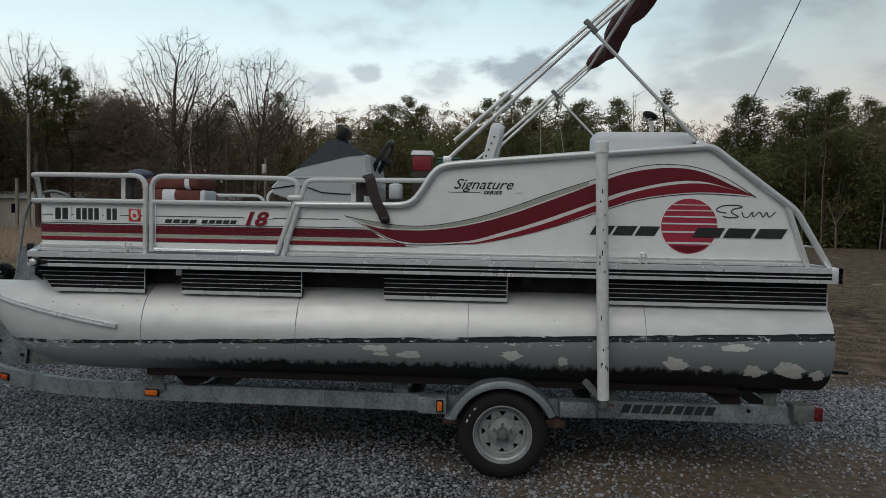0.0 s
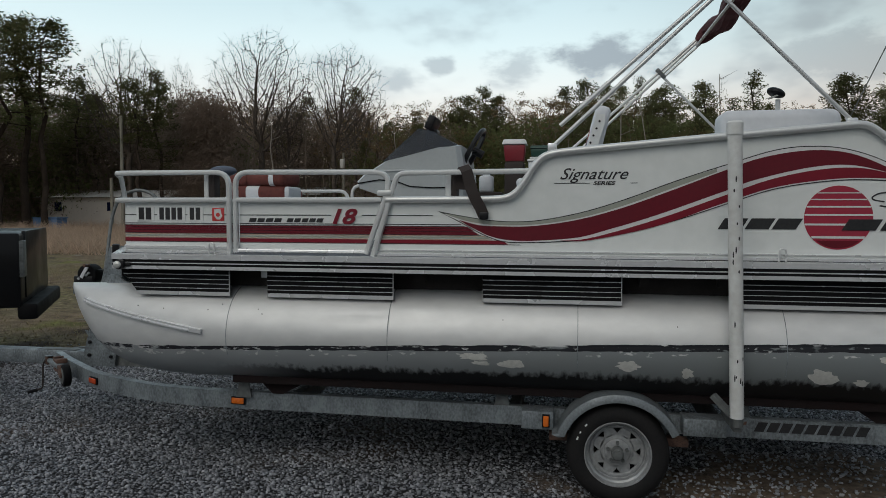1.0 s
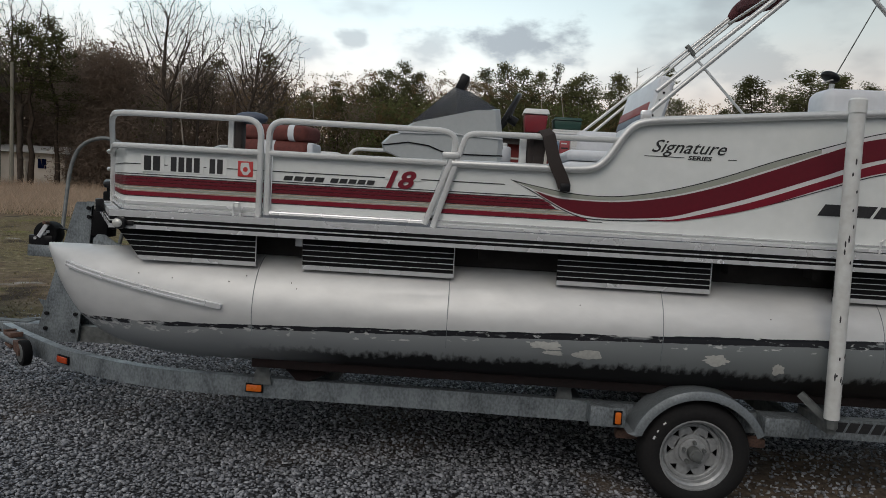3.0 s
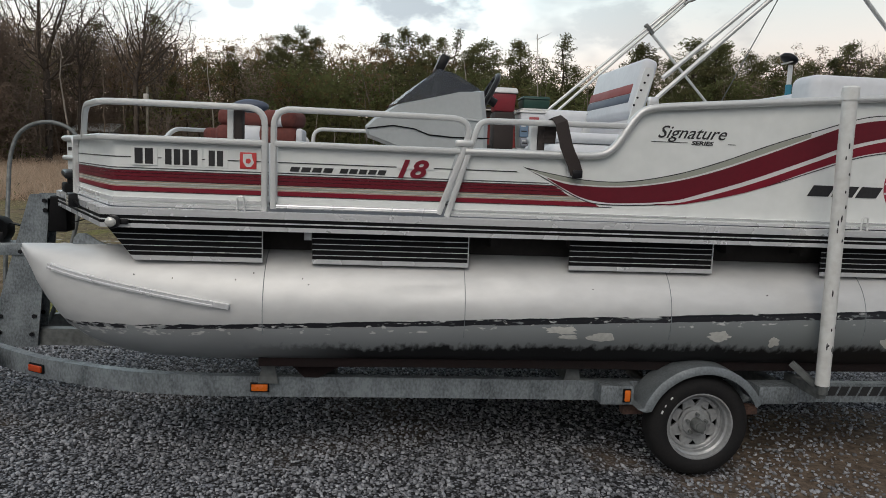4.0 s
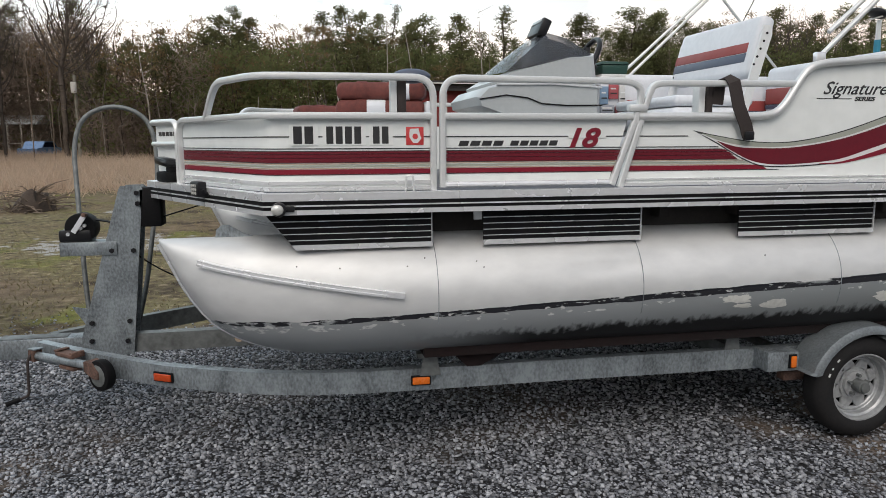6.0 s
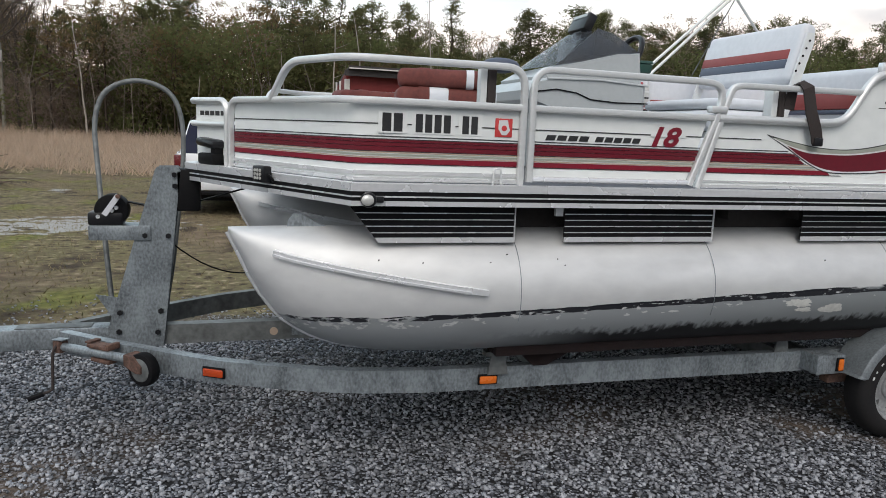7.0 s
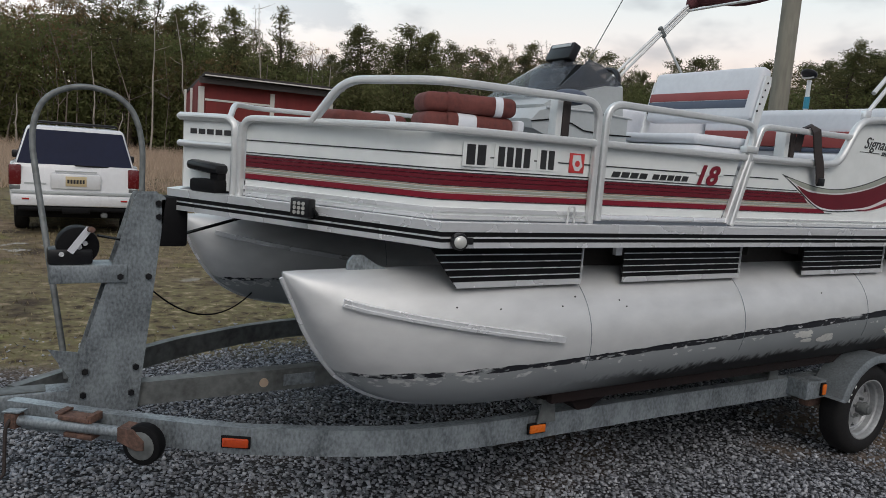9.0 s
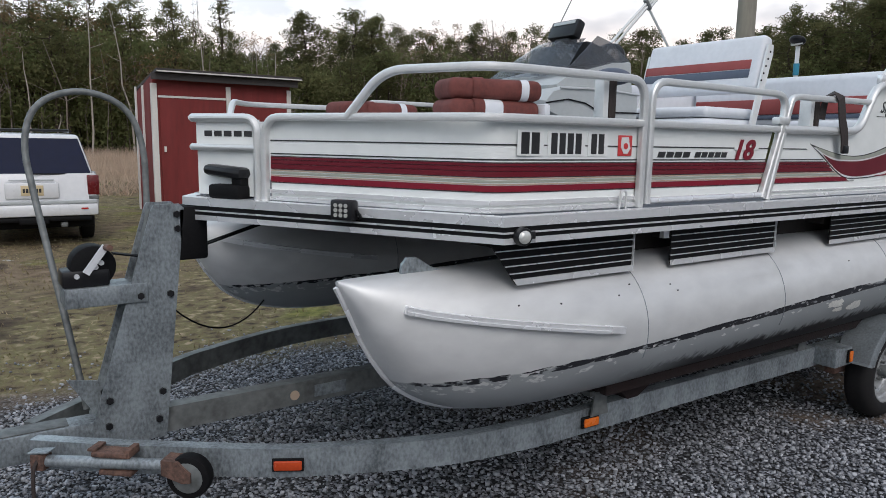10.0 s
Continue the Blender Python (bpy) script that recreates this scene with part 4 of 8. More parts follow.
UP = [(-0.973, 1.581), (-0.861, 1.559), (-0.653, 1.529), (-0.447, 1.529), (-0.209, 1.571), (0.027, 1.642), (0.293, 1.741), (0.524, 1.818), (0.785, 1.898), (0.981, 1.914), (1.145, 1.892), (1.309, 1.829), (1.473, 1.725)]
LO = [(-0.973, 1.581), (-0.861, 1.525), (-0.686, 1.435), (-0.548, 1.407), (-0.206, 1.421), (0.031, 1.460), (0.298, 1.532), (0.529, 1.610), (0.759, 1.688), (0.954, 1.724), (1.150, 1.740), (1.344, 1.733), (1.473, 1.725)]


def moved(line, d):
    return [(x, z + d) for x, z in line]


for z0, z1, mat, name in STRIPES:
    # the level stripes run aft until the swoosh cuts them off
    zm = (z0 + z1) / 2
    lower = smooth_line(LO, 8)
    ends = [q[0] for q in lower if q[1] > zm and q[0] < -0.5]
    end = max(ends) if ends else -0.99
    if zm > 1.54:
        end = -1.0
    bm = bm_new()
    slab(bm, [(slant(z0, -1.325), z0), (end + (zm - z0) * 1.6, z0), (end - (z1 - zm) * 1.6, z1), (slant(z1, -1.325), z1)], 'y', SIDE - 0.0025, SIDE)
    part(name, bm, mat, after)

swoosh = part("swoosh_outline", band(bm_new(), UP, LO, SIDE, 0.0025), DECAL_BLACK, after)
bm = bm_new()
def towards(a, c, t):
    return (a[0] + (c[0] - a[0]) * t, a[1] + (c[1] - a[1]) * t)


tips = [towards(UP[0], LO[1], 0.25), towards(UP[-1], LO[-2], 0.12)]
band(bm, [tips[0]] + moved(UP[1:-1], -0.005) + [tips[1]], [tips[0]] + moved(LO[1:-1], 0.005) + [tips[1]], SIDE - 0.0025, 0.001)
part("swoosh_white", bm, WHITE, after)
bm = bm_new()
band(bm, [(-0.935, 1.568), (-0.80, 1.545), (-0.653, 1.5245), (-0.447, 1.5245), (-0.209, 1.5665), (0.027, 1.637), (0.293, 1.736), (0.50, 1.805)],
     [(-0.90, 1.553), (-0.80, 1.524), (-0.653, 1.505), (-0.446, 1.508), (-0.208, 1.543), (0.028, 1.610), (0.294, 1.708), (0.50, 1.786)], SIDE - 0.0035, 0.001)
part("swoosh_sage", bm, SAGE, after)
bm = bm_new()
band(bm, [(-0.855, 1.533), (-0.756, 1.506), (-0.653, 1.498), (-0.446, 1.500), (-0.208, 1.535), (0.028, 1.600), (0.294, 1.698), (0.524, 1.788), (0.721, 1.858), (0.949, 1.892), (1.145, 1.872), (1.342, 1.787), (1.455, 1.732)],
     [(-0.80, 1.500), (-0.687, 1.446), (-0.583, 1.423), (-0.445, 1.420), (-0.206, 1.440), (-0.038, 1.486), (0.197, 1.560), (0.527, 1.682), (0.691, 1.745), (0.952, 1.806), (1.147, 1.815), (1.343, 1.768), (1.455, 1.730)], SIDE - 0.0035, 0.001)
part("swoosh_maroon", bm, MAROON, after)
bm = bm_new()
band(bm, [(-0.30, 1.422), (-0.138, 1.438), (0.197, 1.537), (0.528, 1.660), (0.757, 1.744), (0.985, 1.793), (1.18, 1.801), (1.36, 1.762), (1.441, 1.735)],
     [(-0.30, 1.420), (-0.138, 1.427), (0.198, 1.502), (0.529, 1.622), (0.758, 1.699), (0.954, 1.735), (1.149, 1.751), (1.36, 1.744), (1.441, 1.732)], SIDE - 0.0035, 0.001)
part("swoosh_red", bm, REDLINE, after)

# rising sun emblem: a striped red disc behind a run of black slanted bars
SUN_C = (1.089, 1.551)
bm = bm_new()
disc(bm, (SUN_C[0], SIDE - 0.001, SUN_C[1]), (0, -1, 0), 0.162, 0.003, 48)
emblem = part("emblem_disc", bm, SUNRED, after, "round red striped emblem")
for dz, h in ((0.125, 0.005), (0.092, 0.006), (0.055, 0.008), (0.014, 0.009), (-0.035, 0.010), (-0.10, 0.012)):
    half = math.sqrt(0.160 ** 2 - dz ** 2)
    bm = bm_new()
    box(bm, SUN_C[0] - half, SUN_C[0] + half, SIDE - 0.0045, SIDE - 0.001, SUN_C[1] + dz - h / 2, SUN_C[1] + dz + h / 2)
    part("emblem_stripe", bm, WHITE, emblem)
bm = bm_new()
slab(bm, [(SUN_C[0] + 0.155 * math.cos(a), SUN_C[1] + 0.155 * math.sin(a)) for a in np.linspace(math.pi * 1.27, math.pi * 1.73, 14)], 'y', SIDE - 0.0042, SIDE - 0.001)
part("emblem_shadow", bm, MAROON, emblem)


def slanted_bars(x0, x1, z0, z1, count, y, mat, parent, name, gap=0.22, lean=0.30, notch=True):
    """A word drawn as plain slanted blocks."""
    w = (x1 - x0) / count
    for i in range(count):
        a = x0 + i * w
        c = a + w * (1 - gap)
        k = (z1 - z0) * lean
        bm = bm_new()
        slab(bm, [(a, z0), (c, z0), (c + k, z1), (a + k, z1)], 'y', y - 0.002, y)
        part(name, bm, mat, parent)


slanted_bars(0.510, 0.905, 1.490, 1.546, 3, SIDE - 0.001, DECAL_BLACK, after, "emblem_bar", gap=0.12, lean=0.6)
slanted_bars(1.105, 1.640, 1.487, 1.543, 3, SIDE - 0.004, DECAL_BLACK, after, "emblem_bar", gap=0.12, lean=0.6)
bm = bm_new()
curl = [(1.30, 1.632), (1.255, 1.640), (1.245, 1.655), (1.285, 1.675), (1.36, 1.678), (1.39, 1.668), (1.34, 1.655), (1.33, 1.635), (1.37, 1.612), (1.325, 1.605), (1.28, 1.612)]
tube(bm, [(x, SIDE - 0.001, z) for x, z in [(float(q[0]), float(q[1])) for q in smooth_line(curl, 5)]], 0.0035, 6)
wave = [(1.39, 1.638), (1.40, 1.612), (1.425, 1.612), (1.45, 1.640), (1.455, 1.612), (1.49, 1.640), (1.51, 1.612), (1.53, 1.640), (1.545, 1.612), (1.58, 1.642)]
tube(bm, [(x, SIDE - 0.001, z) for x, z in [(float(q[0]), float(q[1])) for q in smooth_line(wave, 5)]], 0.0035, 6)
part("emblem_flourish", bm, DECAL_BLACK, after, "thin black pen flourish")


def on_side(x, z, y=SIDE):
    return Matrix.Translation((x, y - 0.0015, z)) @ pose(0, 0, 0, 90, 0, 0)


lettering("Signature", 0.086, DECAL_BLACK, "lettering", after, on_side(-0.308, 1.752) @ Matrix.Diagonal((1.10, 1, 1, 1)), shear=0.45, label="black script lettering", bold=0.004)
lettering("SERIES", 0.027, DECAL_BLACK, "lettering", after, on_side(-0.128, 1.722) @ Matrix.Diagonal((1.5, 1, 1, 1)), shear=0.2)
bm = bm_new()
box(bm, -0.335, -0.145, SIDE - 0.002, SIDE, 1.7295, 1.7325)
part("lettering_rule", bm, DECAL_BLACK, after)
bm = bm_new()
box(bm, 0.065, 0.105, SIDE - 0.002, SIDE, 1.7295, 1.7325)
part("lettering_rule", bm, DECAL_BLACK, after)

# model number and the row of plain bars before it on the gate
bm = bm_new()
box(bm, -1.588, -1.408, SIDE - 0.0045, SIDE - 0.001, 1.548, 1.562)
part("number_ground", bm, PANEL, gate)
lettering("18", 0.118, REDLINE, "number", gate, on_side(-1.606, 1.508, SIDE - 0.004) @ Matrix.Diagonal((1.28, 1, 1, 1)), shear=0.3, label="red number decal")
slanted_bars(-2.093, -1.885, 1.515, 1.537, 4, SIDE - 0.001, DECAL_BLACK, gate, "name_bar", gap=0.2, lean=0.4)
slanted_bars(-1.860, -1.635, 1.515, 1.537, 5, SIDE - 0.001, DECAL_BLACK, gate, "name_bar", gap=0.2, lean=0.4)

# registration: plain bars on white backing, and a red sticker
for x0, x1, n in ((-2.800, -2.708, 2), (-2.664, -2.508, 4), (-2.468, -2.392, 2)):
    bm = bm_new()
    box(bm, x0 - 0.012, x1 + 0.014, SIDE - 0.0030, SIDE - 0.001, 1.520, 1.604)
    plate = part("registration_backing", bm, LABELWHITE, bow_port)
    w = (x1 - x0) / n
    for i in range(n):
        bm = bm_new()
        box(bm, x0 + i * w + 0.004, x0 + (i + 1) * w - 0.006, SIDE - 0.0040, SIDE - 0.0030, 1.526, 1.598)
        part("registration_bar", bm, DECAL_BLACK, plate)
bm = bm_new()
box(bm, -2.322, -2.246, SIDE - 0.0045, SIDE - 0.001, 1.520, 1.596, 0.002)
sticker = part("sticker", bm, material("sticker_red", (0.62, 0.05, 0.05), (0.5, 0.05, 0.05), rough=0.5), bow_port, "square red sticker with a white outline shape")
bm = bm_new()
slab(bm, [(-2.306, 1.588), (-2.268, 1.590), (-2.262, 1.562), (-2.256, 1.548), (-2.272, 1.528), (-2.292, 1.528), (-2.308, 1.552), (-2.308, 1.57)], 'y', SIDE - 0.006, SIDE - 0.0045)
part("sticker_shape", bm, WHITE, sticker)
bm = bm_new()
disc(bm, (-2.283, SIDE - 0.006, 1.556), (0, -1, 0), 0.012, 0.002, 12)
part("sticker_spot", bm, sticker.data.materials[0], sticker)


def cleat(x, parent):
    bm = bm_new()
    tube(bm, corner([(x - 0.018, 0.0, BASE - 0.004), (x - 0.014, -0.004, BASE + 0.066), (x + 0.014, -0.004, BASE + 0.066), (x + 0.018, 0.0, BASE - 0.004)], 0.012, 4), 0.005, 6)
    part("tie_loop", bm, TUBE, parent, "thin bent metal tie loop")


cleat(-2.312, bow_port)
cleat(0.822, after)

# the bow gate, folded at the middle
d = Vector((-0.53, 0.85)).normalized()
for flip in (False, True):
    f = mirror if flip else (lambda q: tuple(q))
    a, c = (-3.385, 0.885), (-3.545, YC)
    plan = [f(a), f(c)]
    plan = plan if flip else plan[::-1]
    bm = bm_new()
    wall_along(bm, plan, MID - 0.105, MID - 0.01, -0.008, 0.0)
    leaf = part("bow_gate", bm, PANEL, boat, "narrow white bow gate panel")
    bm = bm_new()
    tube(bm, [f(q) for q in corner([(-3.392, 0.882, BASE), (-3.392, 0.882, MID - 0.003), (-3.56, YC, MID - 0.003)], 0.06, 6)], TR * 0.90, 16, square=0.62)
    part("gate_frame", bm, TUBE, leaf)
    bm = bm_new()
    tube(bm, [f(q) for q in [(-3.392, 0.882, MID - 0.118), (-3.56, YC, MID - 0.118)]], 0.014)
    part("gate_rail", bm, TUBE, leaf)
    bm = bm_new()
    wall_along(bm, plan, BASE + 0.01, MID - 0.13, -0.010, -0.004)
    part("lower_sheet", bm, PANEL, leaf)
    if not flip:
        for i in range(5):
            t0 = 0.10 + i * 0.16
            q0, q1 = Vector(a).lerp(Vector(c), t0), Vector(a).lerp(Vector(c), t0 + 0.12)
            bm = bm_new()
            wall_along(bm, [tuple(q1), tuple(q0)], MID - 0.075, MID - 0.053, 0.0, 0.002)
            part("name_bar", bm, DECAL_BLACK, leaf)

# starboard gate and after wall, seen from inside
bm = bm_new()
slab(bm, [(-2.15, BASE), (-1.39, BASE), (-1.30, MID), (-2.15, MID)], 'y', 2 * YC - SIDE - 0.01, 2 * YC - SIDE)
far_gate = part("fence_panel", bm, PANEL, boat)
bm = bm_new()
tube(bm, corner([mirror((-2.165, 0.012, BASE)), mirror((-2.165, 0.012, RAIL)), mirror((-1.262, 0.012, RAIL)), mirror((-1.38, 0.012, BASE))], 0.085, 6), TR * 0.90, 16, square=0.62)
part("gate_frame", bm, TUBE, far_gate)
bm = bm_new()
slab(bm, poly, 'y', 2 * YC - SIDE - 0.01, 2 * YC - SIDE)
far_after = part("fence_panel", bm, PANEL, boat)
bm = bm_new()
tube(bm, corner([(x, 2 * YC - 0.010, z) for x, z in S_LINE[:7]] + [(1.20, 2 * YC - 0.010, 2.020), (1.690, 2 * YC - 0.010, 1.652), (1.885, 2 * YC - 0.010, BASE)], 0.05, 6), 0.019)
part("top_rail", bm, TUBE, far_after)

# lights on the rub rail and the bow
bm = bm_new()
disc(bm, (-2.862, EDGE - 0.016, 1.262), (0, -1, 0), 0.030, 0.034, 20, 0.006)
dock = part("deck_light", bm, GLOSSY, boat, "round clear navigation light on the rub rail")
bm = bm_new()
ball(bm, (-2.868, EDGE - 0.034, 1.262), 0.025, 0.012, 0.022)
part("lens", bm, CLEARLENS, dock)
bm = bm_new()
box(bm, -2.84, -2.80, EDGE - 0.012, EDGE, 1.25, 1.275, 0.004)
part("housing_tail", bm, GLOSSY, dock)


def on_bow(y):
    t = (y - EDGE) / (YC - EDGE)
    return -2.926 + t * (-3.62 + 2.926)


M = pose(on_bow(0.455) - 0.022, 0.445, 1.318, 0, 0, -60)
bm = bm_new()
box(bm, -0.046, 0.046, -0.022, 0.022, -0.036, 0.036, 0.008, M)
work = part("work_light", bm, GLOSSY, boat, "small square black LED work light")
bm = bm_new()
for i in (-1, 0, 1):
    for k in (-1, 0, 1):
        disc(bm, M @ Vector((i * 0.021, -0.023, k * 0.017)), M.to_3x3() @ Vector((0, -1, 0)), 0.0075, 0.004, 10)
part("led_lens", bm, CLEARLENS, work)
bm = bm_new()
tube(bm, [M @ Vector(q) for q in corner([(-0.05, 0.0, 0), (-0.055, 0.03, -0.03), (0.055, 0.03, -0.03), (0.05, 0, 0)], 0.02, 4)], 0.006, 6)
part("yoke", bm, GLOSSY, work)

# ---------------------------------------------------------------- on the boat
pedal = thing("foot_pedal", (-3.40, 0.98, DECK_Z), "black motor foot pedal on the bow deck", "foot pedal")
Mp = pose(-3.46, 1.00, 0, 0, 0, -62)
bm = bm_new()
box(bm, -0.075, 0.085, -0.05, 0.05, DECK_Z, DECK_Z + 0.055, 0.012, Mp)
part("pedal_base", bm, BLACK, pedal)
bm = bm_new()
box(bm, -0.105, 0.09, -0.05, 0.05, -0.022, 0.022, 0.02, Matrix.Translation((0, 0, DECK_Z + 0.105)) @ Mp @ pose(0, 0, 0, 0, 4, 0))
part("treadle", bm, GLOSSY, pedal)
bm = bm_new()
box(bm, 0.03, 0.08, -0.03, 0.03, DECK_Z + 0.04, DECK_Z + 0.10, 0.006, Mp)
part("hinge_block", bm, BLACK, pedal)

console = thing("helm_console", (-1.35, 1.4, DECK_Z), "grey moulded helm console with a smoked windscreen", "helm console")


def shell(bm, profile, y0, y1, inset, bevel=0.03):
    """A moulded body: a side profile pushed across, drawn in towards its ends."""
    ys = [(y0, 0.0), (y0 + bevel, 1.0), ((y0 + y1) / 2, 1.0), (y1 - bevel, 1.0), (y1, 0.0)]
    cx = sum(p[0] for p in profile) / len(profile)
    cz = sum(p[1] for p in profile) / len(profile)
    rows = []
    for y, k in ys:
        s = 1 - inset * (1 - k)
        rows.append([bm.verts.new((cx + (p[0] - cx) * s, y, cz + (p[1] - cz) * s)) for p in profile])
    n = len(profile)
    for a, c in zip(rows, rows[1:]):
        for i in range(n):
            bm.faces.new((a[i], a[(i + 1) % n], c[(i + 1) % n], c[i]))
    bm.faces.new(rows[0][::-1])
    bm.faces.new(rows[-1])
    return bm


bm = bm_new()
prof = [(-0.98, DECK_Z), (-0.985, 1.86), (-1.30, 1.875), (-1.60, 1.872), (-1.70, 1.845), (-1.755, 1.79), (-1.74, 1.74), (-1.62, 1.70), (-1.50, 1.66), (-1.46, DECK_Z)]
shell(bm, prof, 1.06, 1.84, 0.06)
part("lower_shell", bm, GREYSHELL, console)
bm = bm_new()
shell(bm, [(-0.975, 1.80), (-1.010, 2.045), (-1.16, 2.035), (-1.56, 1.935), (-1.66, 1.875), (-1.62, 1.80)], 1.10, 1.80, 0.10, 0.04)
part("upper_shell", bm, GREYSHELL, console)
for za, zb in (((-1.64, 1.858), (-0.985, 1.848)),):
    bm = bm_new()
    tube(bm, [(za[0], 1.056, za[1]), (-1.3, 1.054, 1.866), (zb[0], 1.056, zb[1])], 0.006, 6)
    part("moulding_line", bm, material("console_bead", (0.5, 0.52, 0.53), rough=0.4), console)
bm = bm_new()
tube(bm, [(-1.74, 1.056, 1.775), (-1.58, 1.054, 1.80), (-1.45, 1.054, 1.785), (-1.36, 1.054, 1.752), (-1.2, 1.054, 1.742), (-0.98, 1.056, 1.745)], 0.004, 6)
part("moulding_line", bm, BLACK, console)
bm = bm_new()
rows = []
for k, y in enumerate(np.linspace(1.10, 1.80, 9)):
    w = math.sin(math.pi * k / 8)
    rows.append([bm.verts.new((-1.57 - 0.05 * w + 0.27 * t + 0.03 * t * t, 1.45 + (y - 1.45) * (1 - 0.42 * t), 1.935 + 0.235 * t + 0.0 * w)) for t in np.linspace(0, 1, 6)])
for a, c in zip(rows, rows[1:]):
    for i in range(5):
        bm.faces.new((a[i], a[i + 1], c[i + 1], c[i]))
bmesh.ops.solidify(bm, geom=bm.faces[:], thickness=0.006)
part("windscreen", bm, SMOKE, console, "smoked acrylic windscreen")
bm = bm_new()
slab(bm, [(-1.57, 1.936), (-1.31, 2.165), (-1.20, 2.14), (-1.03, 2.045)], 'y', 1.115, 1.121)
part("screen_side", bm, SMOKE, console)
bm = bm_new()
shell(bm, [(-1.30, 2.02), (-1.28, 2.15), (-1.20, 2.13), (-1.05, 2.06), (-1.02, 2.02)], 1.20, 1.72, 0.1)
part("dash_binnacle", bm, GLOSSY, console)
bm = bm_new()
tilt = pose(-0.955, 1.42, 2.03, 0, -62, 0)
tube(bm, [tilt @ Vector((0.165 * math.cos(a), 0.165 * math.sin(a), 0)) for a in np.linspace(0, 2 * math.pi, 32, endpoint=False)], 0.018, 8, close=True)
wheel_rim = part("steering_wheel", bm, GLOSSY, console, "black steering wheel")
for a in (0.6, 2.5, 4.7):
    bm = bm_new()
    bar(bm, [tilt @ Vector((0, 0, -0.02)), tilt @ Vector((0.16 * math.cos(a), 0.16 * math.sin(a), 0))], 0.03, 0.01)
    part("spoke", bm, GLOSSY, wheel_rim)
bm = bm_new()
tube(bm, [tilt @ Vector((0, 0, 0.0)), tilt @ Vector((0, 0, -0.08))], 0.03, 12)
part("hub", bm, GLOSSY, wheel_rim)

sounder = thing("fish_finder", (-1.26, 1.40, 2.15), "black fish finder display tilted on the console", "display")
bm = bm_new()
box(bm, -0.03, 0.03, -0.115, 0.115, -0.05, 0.06, 0.01, pose(-1.265, 1.42, 2.225, 0, 24, 0))
part("case", bm, GLOSSY, sounder)
bm = bm_new()
box(bm, -0.034, -0.028, -0.09, 0.09, 0.028, 0.05, 0.002, pose(-1.265, 1.42, 2.225, 0, 24, 0))
part("screen_lip", bm, GREYSHELL, sounder)
bm = bm_new()
box(bm, -1.30, -1.22, 1.36, 1.48, 2.13, 2.185, 0.01)
part("bracket", bm, GLOSSY, sounder)


def cushion(bm, x0, x1, y0, y1, z0, z1, r=0.05, m=None):
    return box(bm, x0, x1, y0, y1, z0, z1, r, m, 4)


# folding reversible bench
bench = thing("flip_flop_bench", (0.0, 1.3, DECK_Z), "white vinyl bench seat with a red and blue striped flip back", "bench seat")
bm = bm_new()
cushion(bm, -0.62, -0.10, 0.86, 1.74, 1.60, 1.73)
part("seat", bm, SEATWHITE, bench)
bm = bm_new()
box(bm, -0.58, -0.12, 0.90, 1.70, DECK_Z, 1.60, 0.02)
part("seat_base", bm, GREYSHELL, bench)
lean = pose(-0.075, 0, 2.085, 0, 13, 0)
bm = bm_new()
cushion(bm, -0.05, 0.05, 0.845, 1.75, -0.185, 0.178, 0.035, lean)
rest = part("backrest", bm, SEATWHITE, bench)
bm = bm_new()
box(bm, -0.0535, -0.04, 0.91, 1.745, -0.045, 0.016, 0.004, lean)
part("back_stripe", bm, SEATRED, rest)
bm = bm_new()
box(bm, -0.0535, -0.04, 0.91, 1.745, -0.102, -0.047, 0.004, lean)
part("back_stripe", bm, SEATBLUE, rest)
for y in (0.832, 1.756):
    bm = bm_new()
    slab(bm, [(-0.035, 0.11), (0.015, 0.12), (0.03, 0.07), (0.0, -0.45), (-0.05, -0.45)], 'y', y - 0.008, y + 0.008)
    bmesh.ops.transform(bm, matrix=lean, verts=bm.verts)
    arm = part("hinge_arm", bm, WHITE, bench, "white hinge arm with a row of holes")
    for k in range(5):
        bm = bm_new()
        disc(bm, lean @ Vector((-0.006 - 0.008 * k, y - 0.009, 0.07 - k * 0.048)), (0, 1, 0), 0.007, 0.004, 10)
        part("bolt_hole", bm, BLACK, arm)
bm = bm_new()
cushion(bm, -0.60, -0.08, 0.88, 1.72, 1.735, 1.80, 0.03)
part("seat_pad", bm, SEATWHITE, bench)

# lounge seats along the after part
lounge = thing("stern_lounge", (0.8, 1.2, DECK_Z), "white vinyl stern lounge with red side panels", "bench seat")
bm = bm_new()
cushion(bm, 0.53, 1.125, 0.10, 0.32, 1.72, 2.115, 0.05)
part("backrest", bm, SEATWHITE, lounge)
bm = bm_new()
cushion(bm, 0.30, 1.12, 0.30, 0.90, 1.62, 1.74, 0.04)
part("seat", bm, SEATWHITE, lounge)
bm = bm_new()
box(bm, 0.30, 1.12, 0.12, 0.88, DECK_Z, 1.62, 0.02)
part("seat_base", bm, GREYSHELL, lounge)
bm = bm_new()
cushion(bm, -0.40, 1.25, 1.98, 2.22, 1.66, 2.02, 0.05)
far_back = part("backrest", bm, SEATWHITE, lounge)
bm = bm_new()
box(bm, -0.38, 1.23, 1.968, 2.0, 1.72, 1.83, 0.006)
part("back_panel", bm, SEATRED, far_back)
bm = bm_new()
box(bm, -0.38, 1.23, 1.964, 2.0, 1.735, 1.755, 0.004)
part("back_stripe", bm, SEATBLUE, far_back)
bm = bm_new()
cushion(bm, -0.40, 1.25, 1.55, 2.0, 1.60, 1.72, 0.04)
part("seat", bm, SEATWHITE, lounge)
bm = bm_new()
